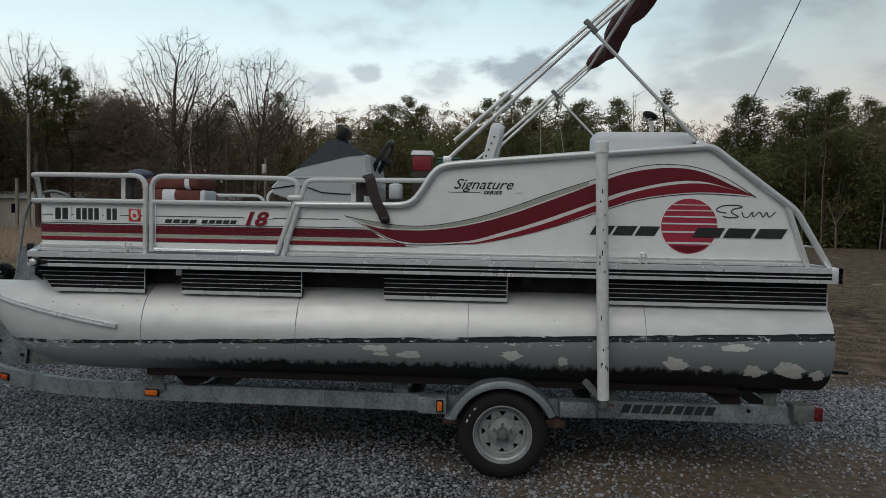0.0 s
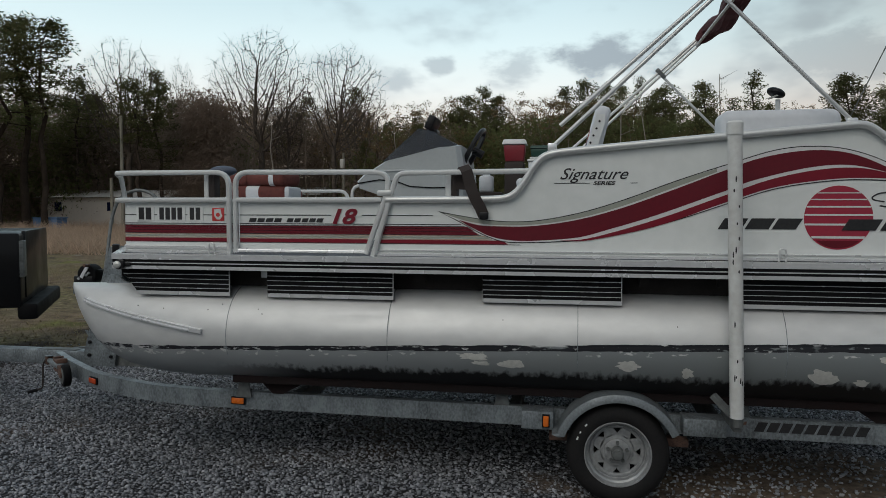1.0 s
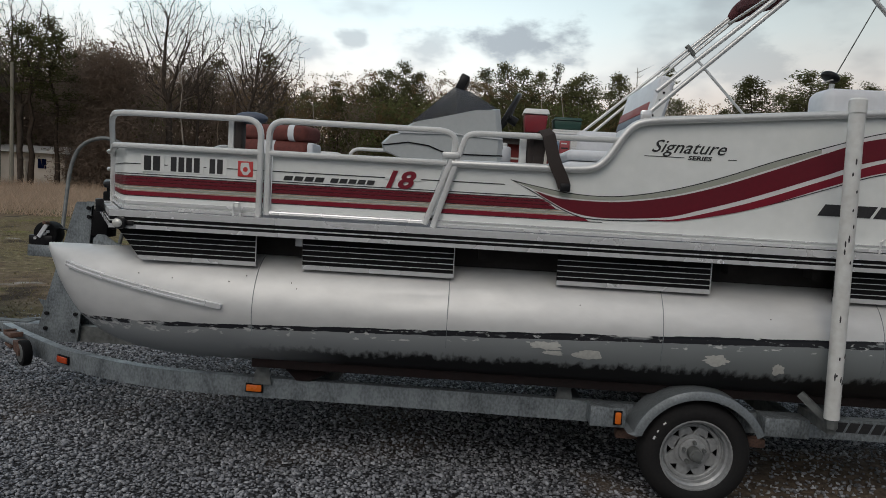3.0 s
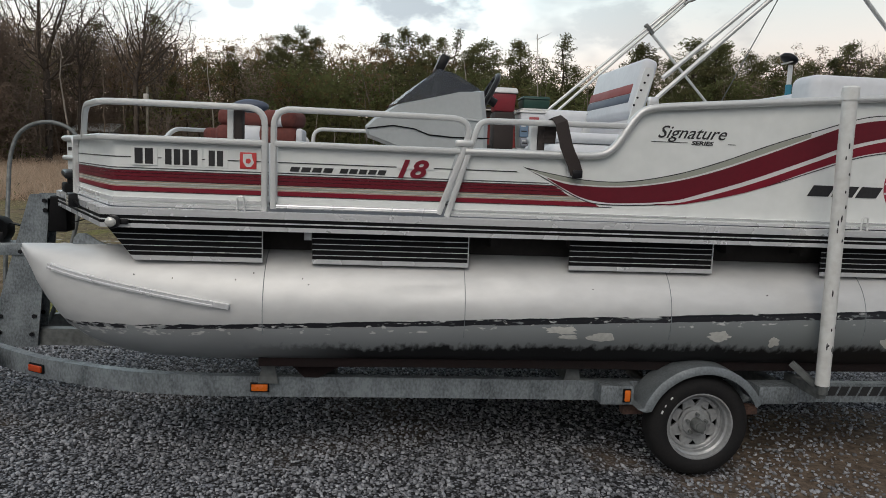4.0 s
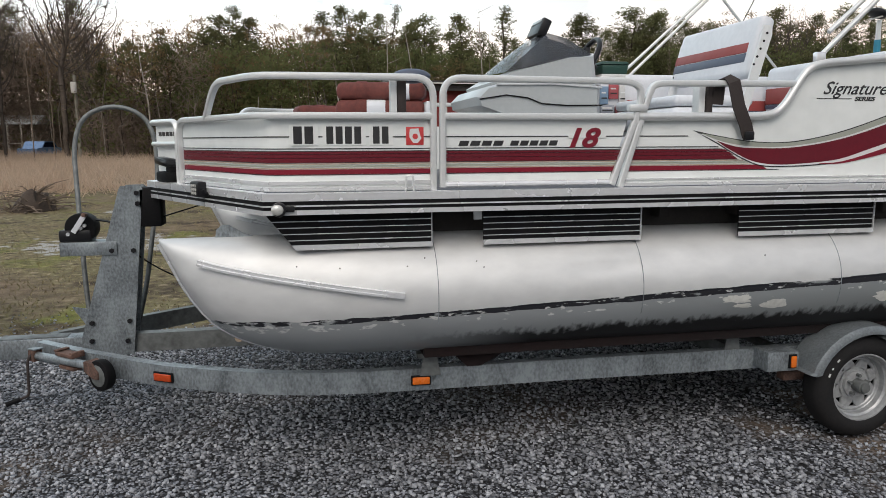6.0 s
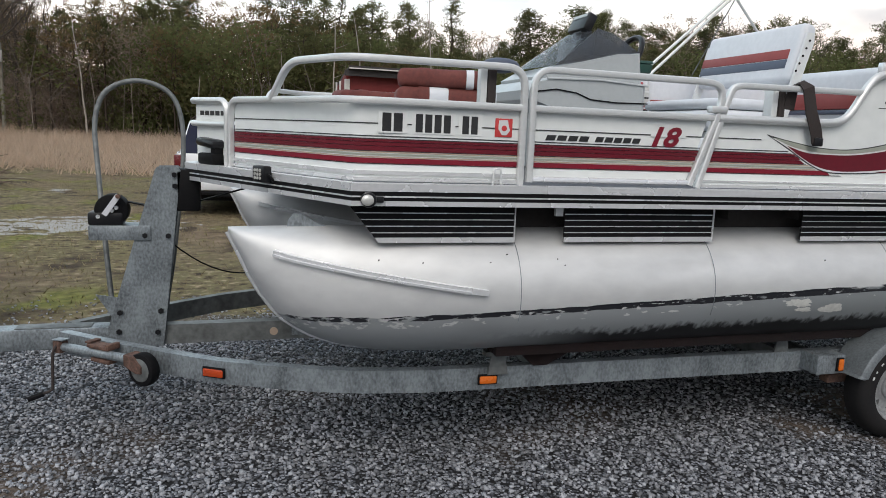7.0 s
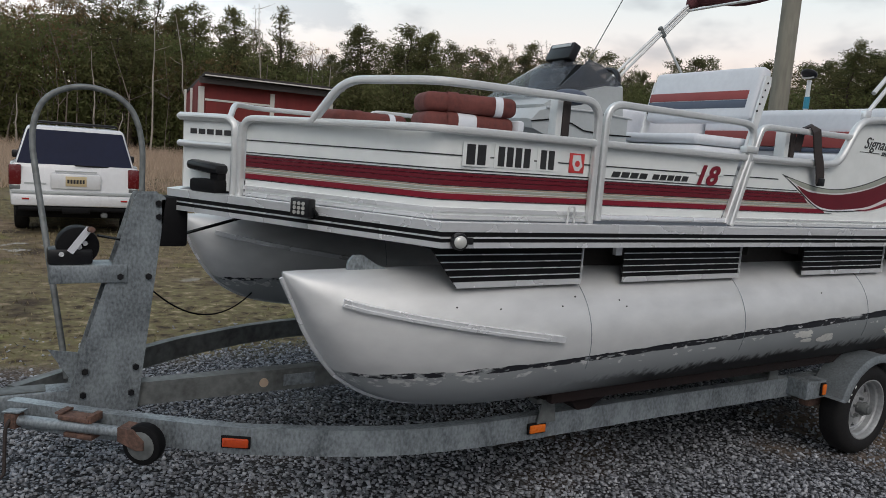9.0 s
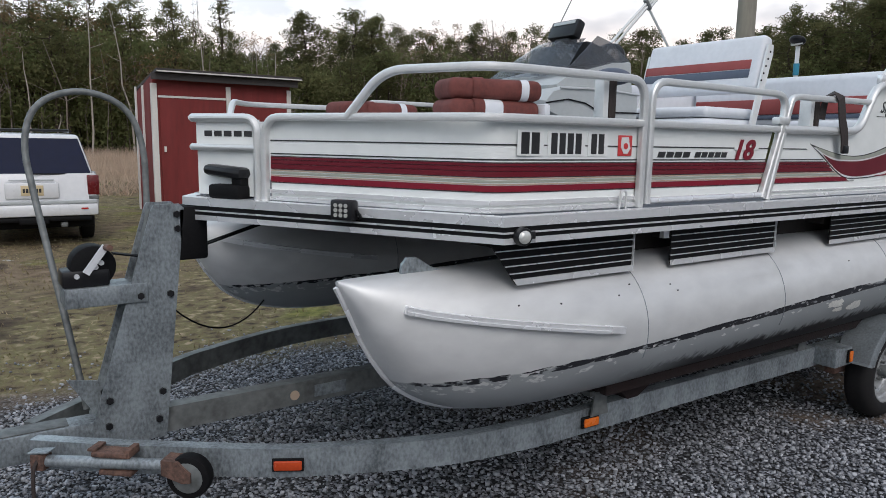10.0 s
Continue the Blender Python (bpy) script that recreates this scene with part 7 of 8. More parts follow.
for i in range(84):
    # branches lie over the mound at all slants, few of them sticking out
    a = rnd.uniform(0, 2 * math.pi)
    u = rnd.uniform(0.0, 0.55)
    q = Vector((PILE_X + 0.1 + u * math.cos(a), PILE_Y + u * math.sin(a), max(0.03, 0.40 - 0.75 * u) + rnd.uniform(-0.05, 0.05)))
    b = a + rnd.gauss(0, 1.0)
    l0 = rnd.uniform(0.2, 0.62) if i % 4 else rnd.uniform(0.6, 1.15)
    e = q + Vector((math.cos(b) * l0, math.sin(b) * l0, rnd.gauss(0.02, 0.16)))
    e.z = max(e.z, 0.02)
    bend = Vector((rnd.gauss(0, 0.05), rnd.gauss(0, 0.05), rnd.uniform(0, 0.10)))
    bm = bm_new()
    tube(bm, [q, q.lerp(e, 0.35) + bend * 0.8, q.lerp(e, 0.7) + bend, e], rnd.uniform(0.007, 0.020), 5, taper=[1, 0.85, 0.65, 0.3])
    part("dead_branch", bm, PALEBARK, pile)

# a small heap of fallen twigs on the bare earth behind the stern
heap = thing("twig_heap", (6.1, 8.4, 0), "small heap of fallen dead twigs on bare earth", "twigs")
for i in range(22):
    turn = rnd.uniform(0, 6.283)
    ln = rnd.uniform(0.10, 0.38)
    q = Vector((6.1 + rnd.gauss(0, 0.16), 8.4 + rnd.gauss(0, 0.14), rnd.uniform(0.01, 0.05)))
    e = q + Vector((math.cos(turn) * ln, math.sin(turn) * ln, rnd.uniform(0.0, 0.22)))
    bm = bm_new()
    tube(bm, [q, q.lerp(e, 0.5) + Vector((0, 0, rnd.uniform(0, 0.05))), e], rnd.uniform(0.006, 0.014), 5, taper=[1, 0.8, 0.35])
    part("twig", bm, BAREBARK, heap)

tub = thing("blue_tub", (-35.7, 40.0, 0), "faded blue plastic stock tub in the grass", "tub")
bm = bm_new()
slab(bm, [(-36.55, 0.0), (-34.85, 0.0), (-34.75, 0.95), (-36.65, 0.95)], 'y', 39.5, 40.5)
part("basin", bm, CARBLUE, tub)
bm = bm_new()
box(bm, -36.70, -34.70, 39.45, 40.55, 0.95, 1.02, 0.02)
part("rim", bm, CARBLUE, tub)

cabin = thing("far_cabin", (-30.0, 75.0, 0), "small grey cabin with a white porch in the trees", "house")
bm = bm_new()
box(bm, -32.0, -28.2, 74.6, 78.0, 0, 3.3)
cabin_wall = part("wall", bm, POLEWOOD, cabin)
bm = bm_new()
slab(bm, [(72.9, 3.22), (78.3, 3.35), (78.3, 3.6), (75.6, 4.2), (72.9, 3.34)], 'x', -32.3, -27.9)
part("roof", bm, GREYSHELL, cabin)
for x in (-31.8, -30.6, -29.4, -28.4):
    bm = bm_new()
    box(bm, x - 0.08, x + 0.08, 73.0, 73.16, 0, 3.24)
    part("porch_post", bm, SHEDTRIM, cabin)
bm = bm_new()
box(bm, -31.8, -28.4, 73.02, 73.10, 1.35, 1.45)
part("porch_rail", bm, SHEDTRIM, cabin)
for x in (-31.2, -29.0):
    bm = bm_new()
    box(bm, x - 0.4, x + 0.4, 74.55, 74.6, 1.6, 2.7)
    part("window", bm, SHEDTRIM, cabin_wall)

# ---------------------------------------------------------------- woods


def leaf_cloud(centres, spread, per, size, seed, flat=1.0, slim=0.42):
    """Many small three-cornered leaves or needle sprays scattered round centres."""
    r = np.random.default_rng(seed)
    n = len(centres) * per
    c = np.repeat(np.asarray(centres, float), per, axis=0) + np.clip(r.normal(0, 1, (n, 3)), -1.6, 1.6) * np.asarray(spread)
    a = r.normal(0, 1, (n, 3))
    a[:, 2] *= flat
    a /= np.linalg.norm(a, axis=1)[:, None]
    b = np.cross(a, r.normal(0, 1, (n, 3)))
    b /= np.linalg.norm(b, axis=1)[:, None]
    s = r.uniform(0.55, 1.3, (n, 1)) * size
    v = np.stack([c - a * s * 0.7 - b * s * slim, c - a * s * 0.7 + b * s * slim, c + a * s], axis=1).reshape(-1, 3)
    return v, np.arange(n * 3).reshape(-1, 3)


def limb_mesh(segments, mat, name, sides=4):
    """Tapered limbs: each segment is start, end, start radius, end radius."""
    p, q = np.array([g[0] for g in segments], float), np.array([g[1] for g in segments], float)
    rad = np.array([(g[2], g[3]) for g in segments], float)
    d = q - p
    d /= np.linalg.norm(d, axis=1)[:, None] + 1e-9
    u = np.cross(d, (0.3, 0.9, 0.2))
    u /= np.linalg.norm(u, axis=1)[:, None] + 1e-9
    w = np.cross(d, u)
    rings = []
    for c, r in ((p, rad[:, :1]), (q, rad[:, 1:])):
        for k in range(sides):
            a = 2 * math.pi * k / sides
            rings.append(c + (u * math.cos(a) + w * math.sin(a)) * r)
    v = np.stack(rings, axis=1).reshape(-1, 3)
    quad = np.array([(k, (k + 1) % sides, sides + (k + 1) % sides, sides + k) for k in range(sides)])
    f = (quad[None] + (np.arange(len(p)) * 2 * sides)[:, None, None]).reshape(-1, 4)
    return raw_mesh(name, v, f, mat, True)


def pine_meshes(seed, h=12.0, crown=0.5, width=2.0, form="tall"):
    """A pine: a bare stem, limbs that lift at their ends, and needles in separate rounded clumps with gaps between."""
    r = random.Random(seed)
    segs, tufts = [], []
    steps = 9
    pts = [(r.gauss(0, 0.12) * i / 4, r.gauss(0, 0.12) * i / 4, h * i / steps) for i in range(steps + 1)]
    for i in range(steps):
        segs.append((pts[i], pts[i + 1], 0.17 * (1 - i / (steps + 1)), 0.17 * (1 - (i + 1) / (steps + 1)) + 0.01))
    count = {"tall": 25, "spire": 20, "round": 46}[form]
    for k in range(count):
        t = crown + (1 - crown) * (k + r.random()) / count
        z = h * t * 0.985
        i = min(int(t * steps), steps - 1)
        f = t * steps - i
        o = [pts[i][j] * (1 - f) + pts[i + 1][j] * f for j in range(3)]
        u = (t - crown) / (1 - crown)
        if form == "spire":
            ln = width * (1.05 - u) ** 0.8 * r.uniform(0.6, 1.1)
        elif form == "round":
            ln = width * math.sqrt(max(0.02, 1 - (2 * u - 0.95) ** 2)) * r.uniform(0.55, 1.0)
        else:
            ln = width * (math.sin(math.pi * min(1, 0.22 + 0.74 * u)) ** 0.8 + 0.1) * r.uniform(0.45, 1.15)
        a = k * 2.4 + r.uniform(-0.5, 0.5)
        rise = r.uniform(0.10, 0.45) * ln * (0.4 if form == "round" else 1)
        e = (o[0] + math.cos(a) * ln, o[1] + math.sin(a) * ln, z + rise)
        m = (o[0] + math.cos(a) * ln * 0.55, o[1] + math.sin(a) * ln * 0.55, z + rise * 0.25)
        segs.append((o, m, 0.035, 0.024))
        segs.append((m, e, 0.024, 0.010))
        for s in ((0.62, 1.0) if form == "spire" else (0.5, 0.78, 1.0)):
            tufts.append([o[j] + (e[j] - o[j]) * s + r.gauss(0, 0.10) for j in range(3)])
    for k in range(6):
        z = h * r.uniform(0.25, crown)
        a = r.uniform(0, 6.283)
        ln = r.uniform(0.4, 1.2)
        segs.append(((0, 0, z), (math.cos(a) * ln, math.sin(a) * ln, z + 0.2), 0.02, 0.006))
    for k in range(3):
        tufts.append([pts[-1][0], pts[-1][1], h * (1 - 0.025 * k)])
    v, f = leaf_cloud(tufts, (0.25, 0.25, 0.17), 38, 0.145, seed, 0.9, 0.24)
    return limb_mesh(segs, BARK, "trunk"), raw_mesh("crown", v, f, NEEDLE)


def bare_meshes(seed, h=12.0, clear=0.40, wide=0.26, count=650, step=0.26, thin=0.012, leaves=0, mat=None, bark=None, lean=0.0, reach=1.5, twigs=0.0):
    """A broadleaf crown: twigs grow step by step towards points spread through a rounded crown, and limbs thicken with what they carry."""
    r = np.random.default_rng(seed)
    base = clear * h
    mid, rz, rx = (base * 0.86 + h) / 2, (h - base * 0.86) / 2, wide * h
    d = r.normal(0, 1, (count, 3))
    d /= np.linalg.norm(d, axis=1)[:, None]
    goal = d * (r.uniform(0.05, 1.0, (count, 1)) ** 0.62)
    taper = np.clip(0.62 + 0.55 * (goal[:, 2:] + 1) / 1.3, 0.5, 1.0)
    goal = goal * np.hstack([np.repeat(taper * rx, 2, axis=1), np.full((count, 1), rz)]) + (lean * h, 0, mid)
    nodes = [np.array((0.0, 0.0, z)) + np.array((r.normal(0, 0.03), r.normal(0, 0.03), 0)) * (z > 0) for z in np.arange(0, base, step * 1.6)]
    parent = [-1] + list(range(len(nodes) - 1))
    near, best = np.full(count, 0), np.full(count, 1e9)
    fresh, alive, last = list(range(len(nodes))), np.ones(count, bool), {}
    for turn in range(150):
        gap = np.linalg.norm(goal[:, None] - np.array([nodes[k] for k in fresh])[None], axis=2)
        k = gap.argmin(axis=1)
        better = gap[np.arange(count), k] < best
        best[better] = gap[np.arange(count), k][better]
        near[better] = np.array(fresh)[k][better]
        alive &= best > step * 1.25
        if not alive.any():
            break
        fresh = []
        heard = alive & (best < max(reach, best[alive].min() * 1.05))
        for n in np.unique(near[heard]):
            pull = goal[heard & (near == n)] - nodes[n]
            way = (pull / np.linalg.norm(pull, axis=1)[:, None]).mean(axis=0)
            if np.linalg.norm(way) < 0.12:
                way = pull[0]
            way = way / np.linalg.norm(way) + r.normal(0, 0.09, 3) + (0, 0, 0.05)
            place = nodes[n] + way / np.linalg.norm(way) * step
            if np.linalg.norm(place - last.get(n, nodes[n] - 9)) < step * 0.5:
                alive[heard & (near == n)] = False
                continue
            last[n] = place
            nodes.append(place)
            parent.append(int(n))
            fresh.append(len(nodes) - 1)
        if len(nodes) > 5200 or not fresh:
            break
    load = np.zeros(len(nodes))
    tips = np.ones(len(nodes), bool)
    tips[[q for q in parent if q >= 0]] = False
    for k in range(len(nodes) - 1, 0, -1):
        load[k] += 1.0 if tips[k] else 0.0
        load[parent[k]] += load[k]
    rad = thin * np.maximum(load, 1) ** 0.46
    rad *= min(1.0, 0.20 / rad[0])
    segs = [(nodes[parent[k]], nodes[k], min(rad[parent[k]], rad[k] * 1.5), max(rad[k] * 0.92, thin * 0.7)) for k in range(1, len(nodes))]
    bark = bark or BAREBARK
    for k in range(1, len(nodes) if twigs else 0):
        # short side twigs on the outer limbs
        if load[k] < 10 and r.random() < twigs:
            along = nodes[k] - nodes[parent[k]]
            out = along / np.linalg.norm(along) + r.normal(0, 0.5, 3) + (0, 0, 0.15)
            end = nodes[k] + out / np.linalg.norm(out) * r.uniform(0.2, 0.6)
            segs.append((nodes[k], end, thin * 0.75, thin * 0.45))
    if leaves:
        v, f = leaf_cloud([nodes[k] for k in np.flatnonzero(tips)], (0.19, 0.19, 0.15), leaves, 0.095, seed, 1.0, 0.36)
        return limb_mesh([g for g in segs if g[2] > thin * 1.3], bark, "trunk", 3), raw_mesh("crown", v, f, mat)
    return limb_mesh([g for g in segs if g[2] > 0.035], bark, "trunk", 5), limb_mesh([g for g in segs if g[2] <= 0.035], bark, "crown", 3)


KINDS = {}
for s in range(4):
    KINDS["pine", s] = pine_meshes(20 + s, 12.0, (0.50, 0.58, 0.45, 0.62)[s], (1.55, 1.35, 1.7, 1.3)[s])
for s in range(2):
    KINDS["spire", s] = pine_meshes(40 + s, 12.0, 0.46, (1.55, 1.25)[s], "spire")
KINDS["round", 0] = pine_meshes(47, 12.0, 0.62, 1.75, "round")
for s in range(4):
    KINDS["bare", s] = bare_meshes(61 + s, 12.0, (0.44, 0.46, 0.42, 0.40)[s], (0.275, 0.25, 0.24, 0.20)[s], (2300, 1900, 1700, 1300)[s], 0.21, 0.0105, lean=(0.0, 0.05, -0.03, 0.0)[s], twigs=0.9)
for s in range(4):
    KINDS["thin", s] = bare_meshes(71 + s, 12.0, (0.40, 0.46, 0.5, 0.44)[s], (0.13, 0.12, 0.10, 0.15)[s], (330, 300, 200, 380)[s], 0.30, 0.013, bark=PALEBARK if s == 2 else None, twigs=0.5)
for s in range(3):
    KINDS["oak", s] = bare_meshes(81 + 2 * s, 12.0, 0.46, (0.20, 0.18, 0.22)[s], 300, 0.36, 0.013, 36, (RUSSET, NEEDLE, RUSSET)[s], BARK)
LABELS = {"pine": "tall dark green pine with a clumped crown", "spire": "slender green pine with a pointed top", "round": "dark pine with a dense rounded crown", "bare": "leafless winter tree with fine branches", "thin": "slim leafless winter tree", "oak": "thin tree with sparse russet winter leaves"}


def tree(kind, s, x, y, h, turn, wide=1.0):
    trunk, crown = KINDS[kind, s]
    ob = new({"pine": "pine_tree", "spire": "pine_tree", "round": "pine_tree", "bare": "bare_tree", "thin": "bare_tree", "oak": "oak_tree"}[kind])
    ob.empty_display_size = 0.3
    tagged(ob, LABELS[kind], "tree", "trees of the wood's edge")
    ob.matrix_basis = pose(x, y, -0.05, 0, 0, turn) @ Matrix.Diagonal((h / 12 * wide, h / 12 * wide, h / 12, 1))
    for nm, me in (("trunk", trunk), ("crown", crown)):
        if me:
            o = new(nm, me)
            o.parent = ob
    return ob


def polar(az, d):
    """Plan place at a bearing, in degrees clockwise from +y, and a distance from the middle of the walk."""
    return -2.0 + d * math.sin(radians(az)), -3.0 + d * math.cos(radians(az))


# single trees that stand out
for kind, s, az, d, top, wide in (
        ("bare", 0, -23.0, 58, 16.1, 1.0), ("bare", 1, -17.3, 58, 15.2, 1.0), ("bare", 2, -32.7, 55, 14.2, 1.0), ("bare", 3, -21.0, 60, 13.0, 0.8), ("bare", 3, -15.6, 60, 11.6, 0.8), ("bare", 3, -29.0, 60, 14.0, 0.5),
        ("thin", 0, -25.6, 58, 11.6, 1.2), ("thin", 3, -13.6, 60, 11.0, 1.3),
        ("pine", 1, -32.0, 52, 10.4, 1.5), ("pine", 2, -30.4, 53, 10.2, 1.2), ("pine", 1, -38.4, 54, 14.3, 1.45), ("pine", 3, -39.6, 56, 14.9, 1.5), ("pine", 0, -41.2, 54, 14.2, 1.5), ("pine", 2, -43.5, 52, 13.6, 1.5),
        ("pine", 2, -36.4, 60, 11.6, 1.3), ("pine", 3, -35.0, 62, 10.8, 1.3), ("pine", 0, -29.4, 62, 10.4, 1.0), ("pine", 2, -46.0, 50, 13.2, 1.5),
        ("oak", 0, -10.6, 62, 11.6, 1.4), ("oak", 2, -8.6, 63, 11.5, 1.4), ("pine", 2, -6.6, 62, 11.6, 1.4), ("spire", 1, -5.2, 62, 10.6, 0.8),
        ("oak", 0, 0.2, 62, 11.6, 1.3), ("oak", 2, 2.0, 62, 11.9, 1.4), ("oak", 0, 5.0, 62, 11.3, 1.3), ("oak", 2, 6.6, 63, 11.0, 1.2),
        ("pine", 0, 8.9, 62, 12.0, 1.2), ("pine", 3, 11.8, 62, 12.0, 1.2), ("spire", 0, 15.3, 62, 12.6, 1.25), ("round", 0, 21.2, 62, 11.7, 1.25),
        ("pine", 1, 25.2, 61, 11.9, 1.4), ("pine", 3, 26.8, 62, 11.7, 1.4), ("thin", 2, 13.2, 58, 12.2, 0.6),
        ("bare", 2, 36.2, 60, 11.6, 0.9), ("thin", 1, 39.0, 60, 11.4, 0.9), ("thin", 3, 33.2, 60, 10.6, 0.9), ("thin", 0, 42.0, 60, 10.8, 0.8),
        ("pine", 2, 61.0, 46, 9.6, 1.6), ("pine", 1, 64.0, 45, 9.8, 1.7), ("pine", 0, 67.5, 44, 10.6, 1.7), ("thin", 2, 27.5, 40, 7.0, 0.7)):
    x, y = polar(az, d)
    tree(kind, s, x, y, top, az * 37 % 360 if kind != "bare" else 0.0, wide)


def yard_depth(az):
    """The wood's edge steps back behind the far house."""
    return 9.0 if -42 < az < -28 else 26.0 if -24.5 < az < -15.5 else 0.0


def top_height(az):
    """How high the closed wood stands at a bearing, in metres at sixty metres."""
    marks = [(-60, 12.4), (-45, 12.4), (-38, 11.6), (-30, 10.8), (-24, 10.2), (-15, 10.2), (-8, 11.0), (-2, 10.8), (4, 10.7), (10, 10.5), (16, 8.9), (22, 8.8), (28, 10.4), (36, 10.0), (44, 9.6), (52, 9.6), (60, 10.8), (75, 12.0)]
    return float(np.interp(az, [m[0] for m in marks], [m[1] for m in marks]))


pick = random.Random(3)
for row, (d0, scale_h, gap) in enumerate(((57, 0.84, 1.3), (63, 0.95, 1.3), (70, 1.05, 1.2))):
    az = -62.0
    while az < 78:
        az += gap * pick.uniform(0.55, 1.5)
        d = d0 + pick.uniform(-2.5, 2.5) + yard_depth(az)
        h = top_height(az) * d / 60 * scale_h * pick.uniform(0.86, 1.08)
        warm = -26 < az < 2
        if az < -24:
            kind = pick.choice(["thin", "thin", "pine", "thin", "oak"])
        elif warm:
            kind = pick.choice(["oak", "pine", "oak", "oak", "pine", "thin"])
        else:
            kind = pick.choice(["pine", "pine", "pine", "spire", "oak", "pine"])
        s = pick.randrange({"pine": 4, "spire": 2, "thin": 4, "oak": 3}[kind])
        x, y = polar(az, d)
        tree(kind, s, x, y, h, pick.uniform(0, 360), pick.uniform(0.9, 1.3))

# a nearer stand of pines beyond the stern
for i in range(24):
    az, d = pick.uniform(56, 76), pick.uniform(40, 52)
    x, y = polar(az, d)
    tree("pine", pick.randrange(4), x, y, pick.uniform(0.85, 1.08) * float(np.interp(az, (56, 60, 64, 76), (7.8, 9.4, 10.4, 11.5))), pick.uniform(0, 360), pick.uniform(1.1, 1.6))
# pale straight trunks along the edge
for az, d, h in ((-23.5, 54, 11.0), (-19.4, 53, 10.0), (-18.1, 55, 9.5), (-26.0, 55, 9.5)):
    x, y = polar(az, d)
    tree("thin", 2, x, y, h, az * 53 % 360, 0.7)
# dead, almost branchless stems that catch the light
SNAG = material("bleached_dead_wood", (0.40, 0.36, 0.31), (0.25, 0.22, 0.19), rough=0.9, patch=1.5, grain=9, mix=1.0, spec=0.1, stretch=(1, 1, 0.2))
shape = random.Random(17)
for az, d, h, lean in ((5.9, 53, 10.6, 0.1), (8.7, 53, 9.6, -1.3), (2.2, 53, 6.6, -0.2), (13.6, 53, 11.0, -0.4), (-2.7, 52, 3.4, 0.1), (-4.3, 52, 4.6, 0.3), (-11.5, 53, 8.2, -0.8), (-21.6, 52, 9.0, -0.7), (3.4, 52, 2.8, 0.5), (18.4, 53, 7.5, 0.4)):
    x, y = polar(az, d)
    stem = [Vector((lean * (k / 6) ** 1.3 + shape.gauss(0, 0.05), shape.gauss(0, 0.05), h * k / 6)) for k in range(7)]
    segs = [(stem[k], stem[k + 1], 0.085 - 0.011 * k, 0.074 - 0.011 * k) for k in range(6)]
    for k in range(4 if h > 8 else 1):
        q = stem[2 + k % 4].lerp(stem[3 + k % 4], shape.random())
        turn = shape.uniform(0, 6.283)
        ln = shape.uniform(0.4, 1.3)
        mid = q + Vector((math.cos(turn) * ln * 0.6, math.sin(turn) * ln * 0.6, ln * 0.25))
        segs += [(q, mid, 0.022, 0.014), (mid, mid + Vector((math.cos(turn) * ln * 0.45, 0, ln * 0.22)), 0.014, 0.006)]
    snag = tagged(new("dead_tree", limb_mesh(segs, SNAG, "dead_tree", 5)), "bleached dead stem at the edge of the wood", "dead tree")
    snag.location = (x, y, 0)

STEMBARK = material("grey_sapling_bark", (0.25, 0.215, 0.185), (0.15, 0.125, 0.105), rough=0.95, patch=0.5, grain=6, mix=1.0, spec=0.05)
# the dense lower storey: leaves, brush and thin stems
spots, brush, stems = [], [], []
for i in range(330):
    az = pick.uniform(55, 80)
    x, y = polar(az, pick.uniform(41, 50))
    spots.append((x, y, pick.random() * float(np.interp(az, (55, 60, 66, 80), (4.2, 6.8, 8.0, 9.0)))))
for i in range(150):
    # a rounded brown thicket beside the tall bare trees
    t, u, w = pick.uniform(0, 6.283), pick.random() ** 0.5, pick.random()
    x, y = polar(-27.2, 54)
    k = math.sqrt(max(0.0, 1 - w ** 2.4))
    brush.append((x + 2.5 * u * k * math.cos(t), y + 2.0 * u * k * math.sin(t), 9.4 * w))
for i in range(420):
    az = pick.uniform(-26, -14)
    x, y = polar(az, pick.uniform(80, 88))
    brush.append((x, y, pick.random() * 13.0))
for i in range(760):
    # close brown thicket behind the far house
    az = pick.uniform(-46, -24.5)
    d = pick.uniform(59, 68)
    x, y = polar(az, d)
    z = pick.random() ** 1.15 * (9.4 if az < -36 else 8.2)
    (spots if pick.random() < (0.45 if az < -36 else 0.12) else brush).append((x, y, z))
for i in range(3600):
    az = pick.uniform(-64, 80)
    d = pick.uniform(54, 72) + yard_depth(az)
    x, y = polar(az, d)
    green = pick.random() < float(np.interp(az, (-64, -24, -12, -6, 80), (0.10, 0.10, 0.35, 0.95, 0.95)))
    tall = top_height(az) * d / 60 * (0.78 if az > -10 else 0.74)
    z = pick.random() ** (0.75 if az > -10 else 1.0) * tall
    (spots if green else brush).append((x, y, z))
for i in range(260):
    az = pick.uniform(-64, 80)
    x, y = polar(az, pick.uniform(53, 60) + yard_depth(az))
    h = pick.uniform(3, 9.0)
    w = pick.uniform(0.35, 1.0)
    a = (x, y, 0)
    c = (x + pick.gauss(0, 0.25), y, h * 0.5)
    e = (x + pick.gauss(0, 0.6), y, h)
    stems += [(a, c, 0.075 * w, 0.055 * w), (c, e, 0.055 * w, 0.02 * w)]
    for k in range(3):
        q = (c[0] + pick.gauss(0, 0.8), c[1], c[2] + pick.uniform(0.3, 1.6))
        stems.append((c, q, 0.025, 0.01))
v, f = leaf_cloud(spots, (0.85, 0.85, 0.62), 170, 0.17, 5, 1.0, 0.42)
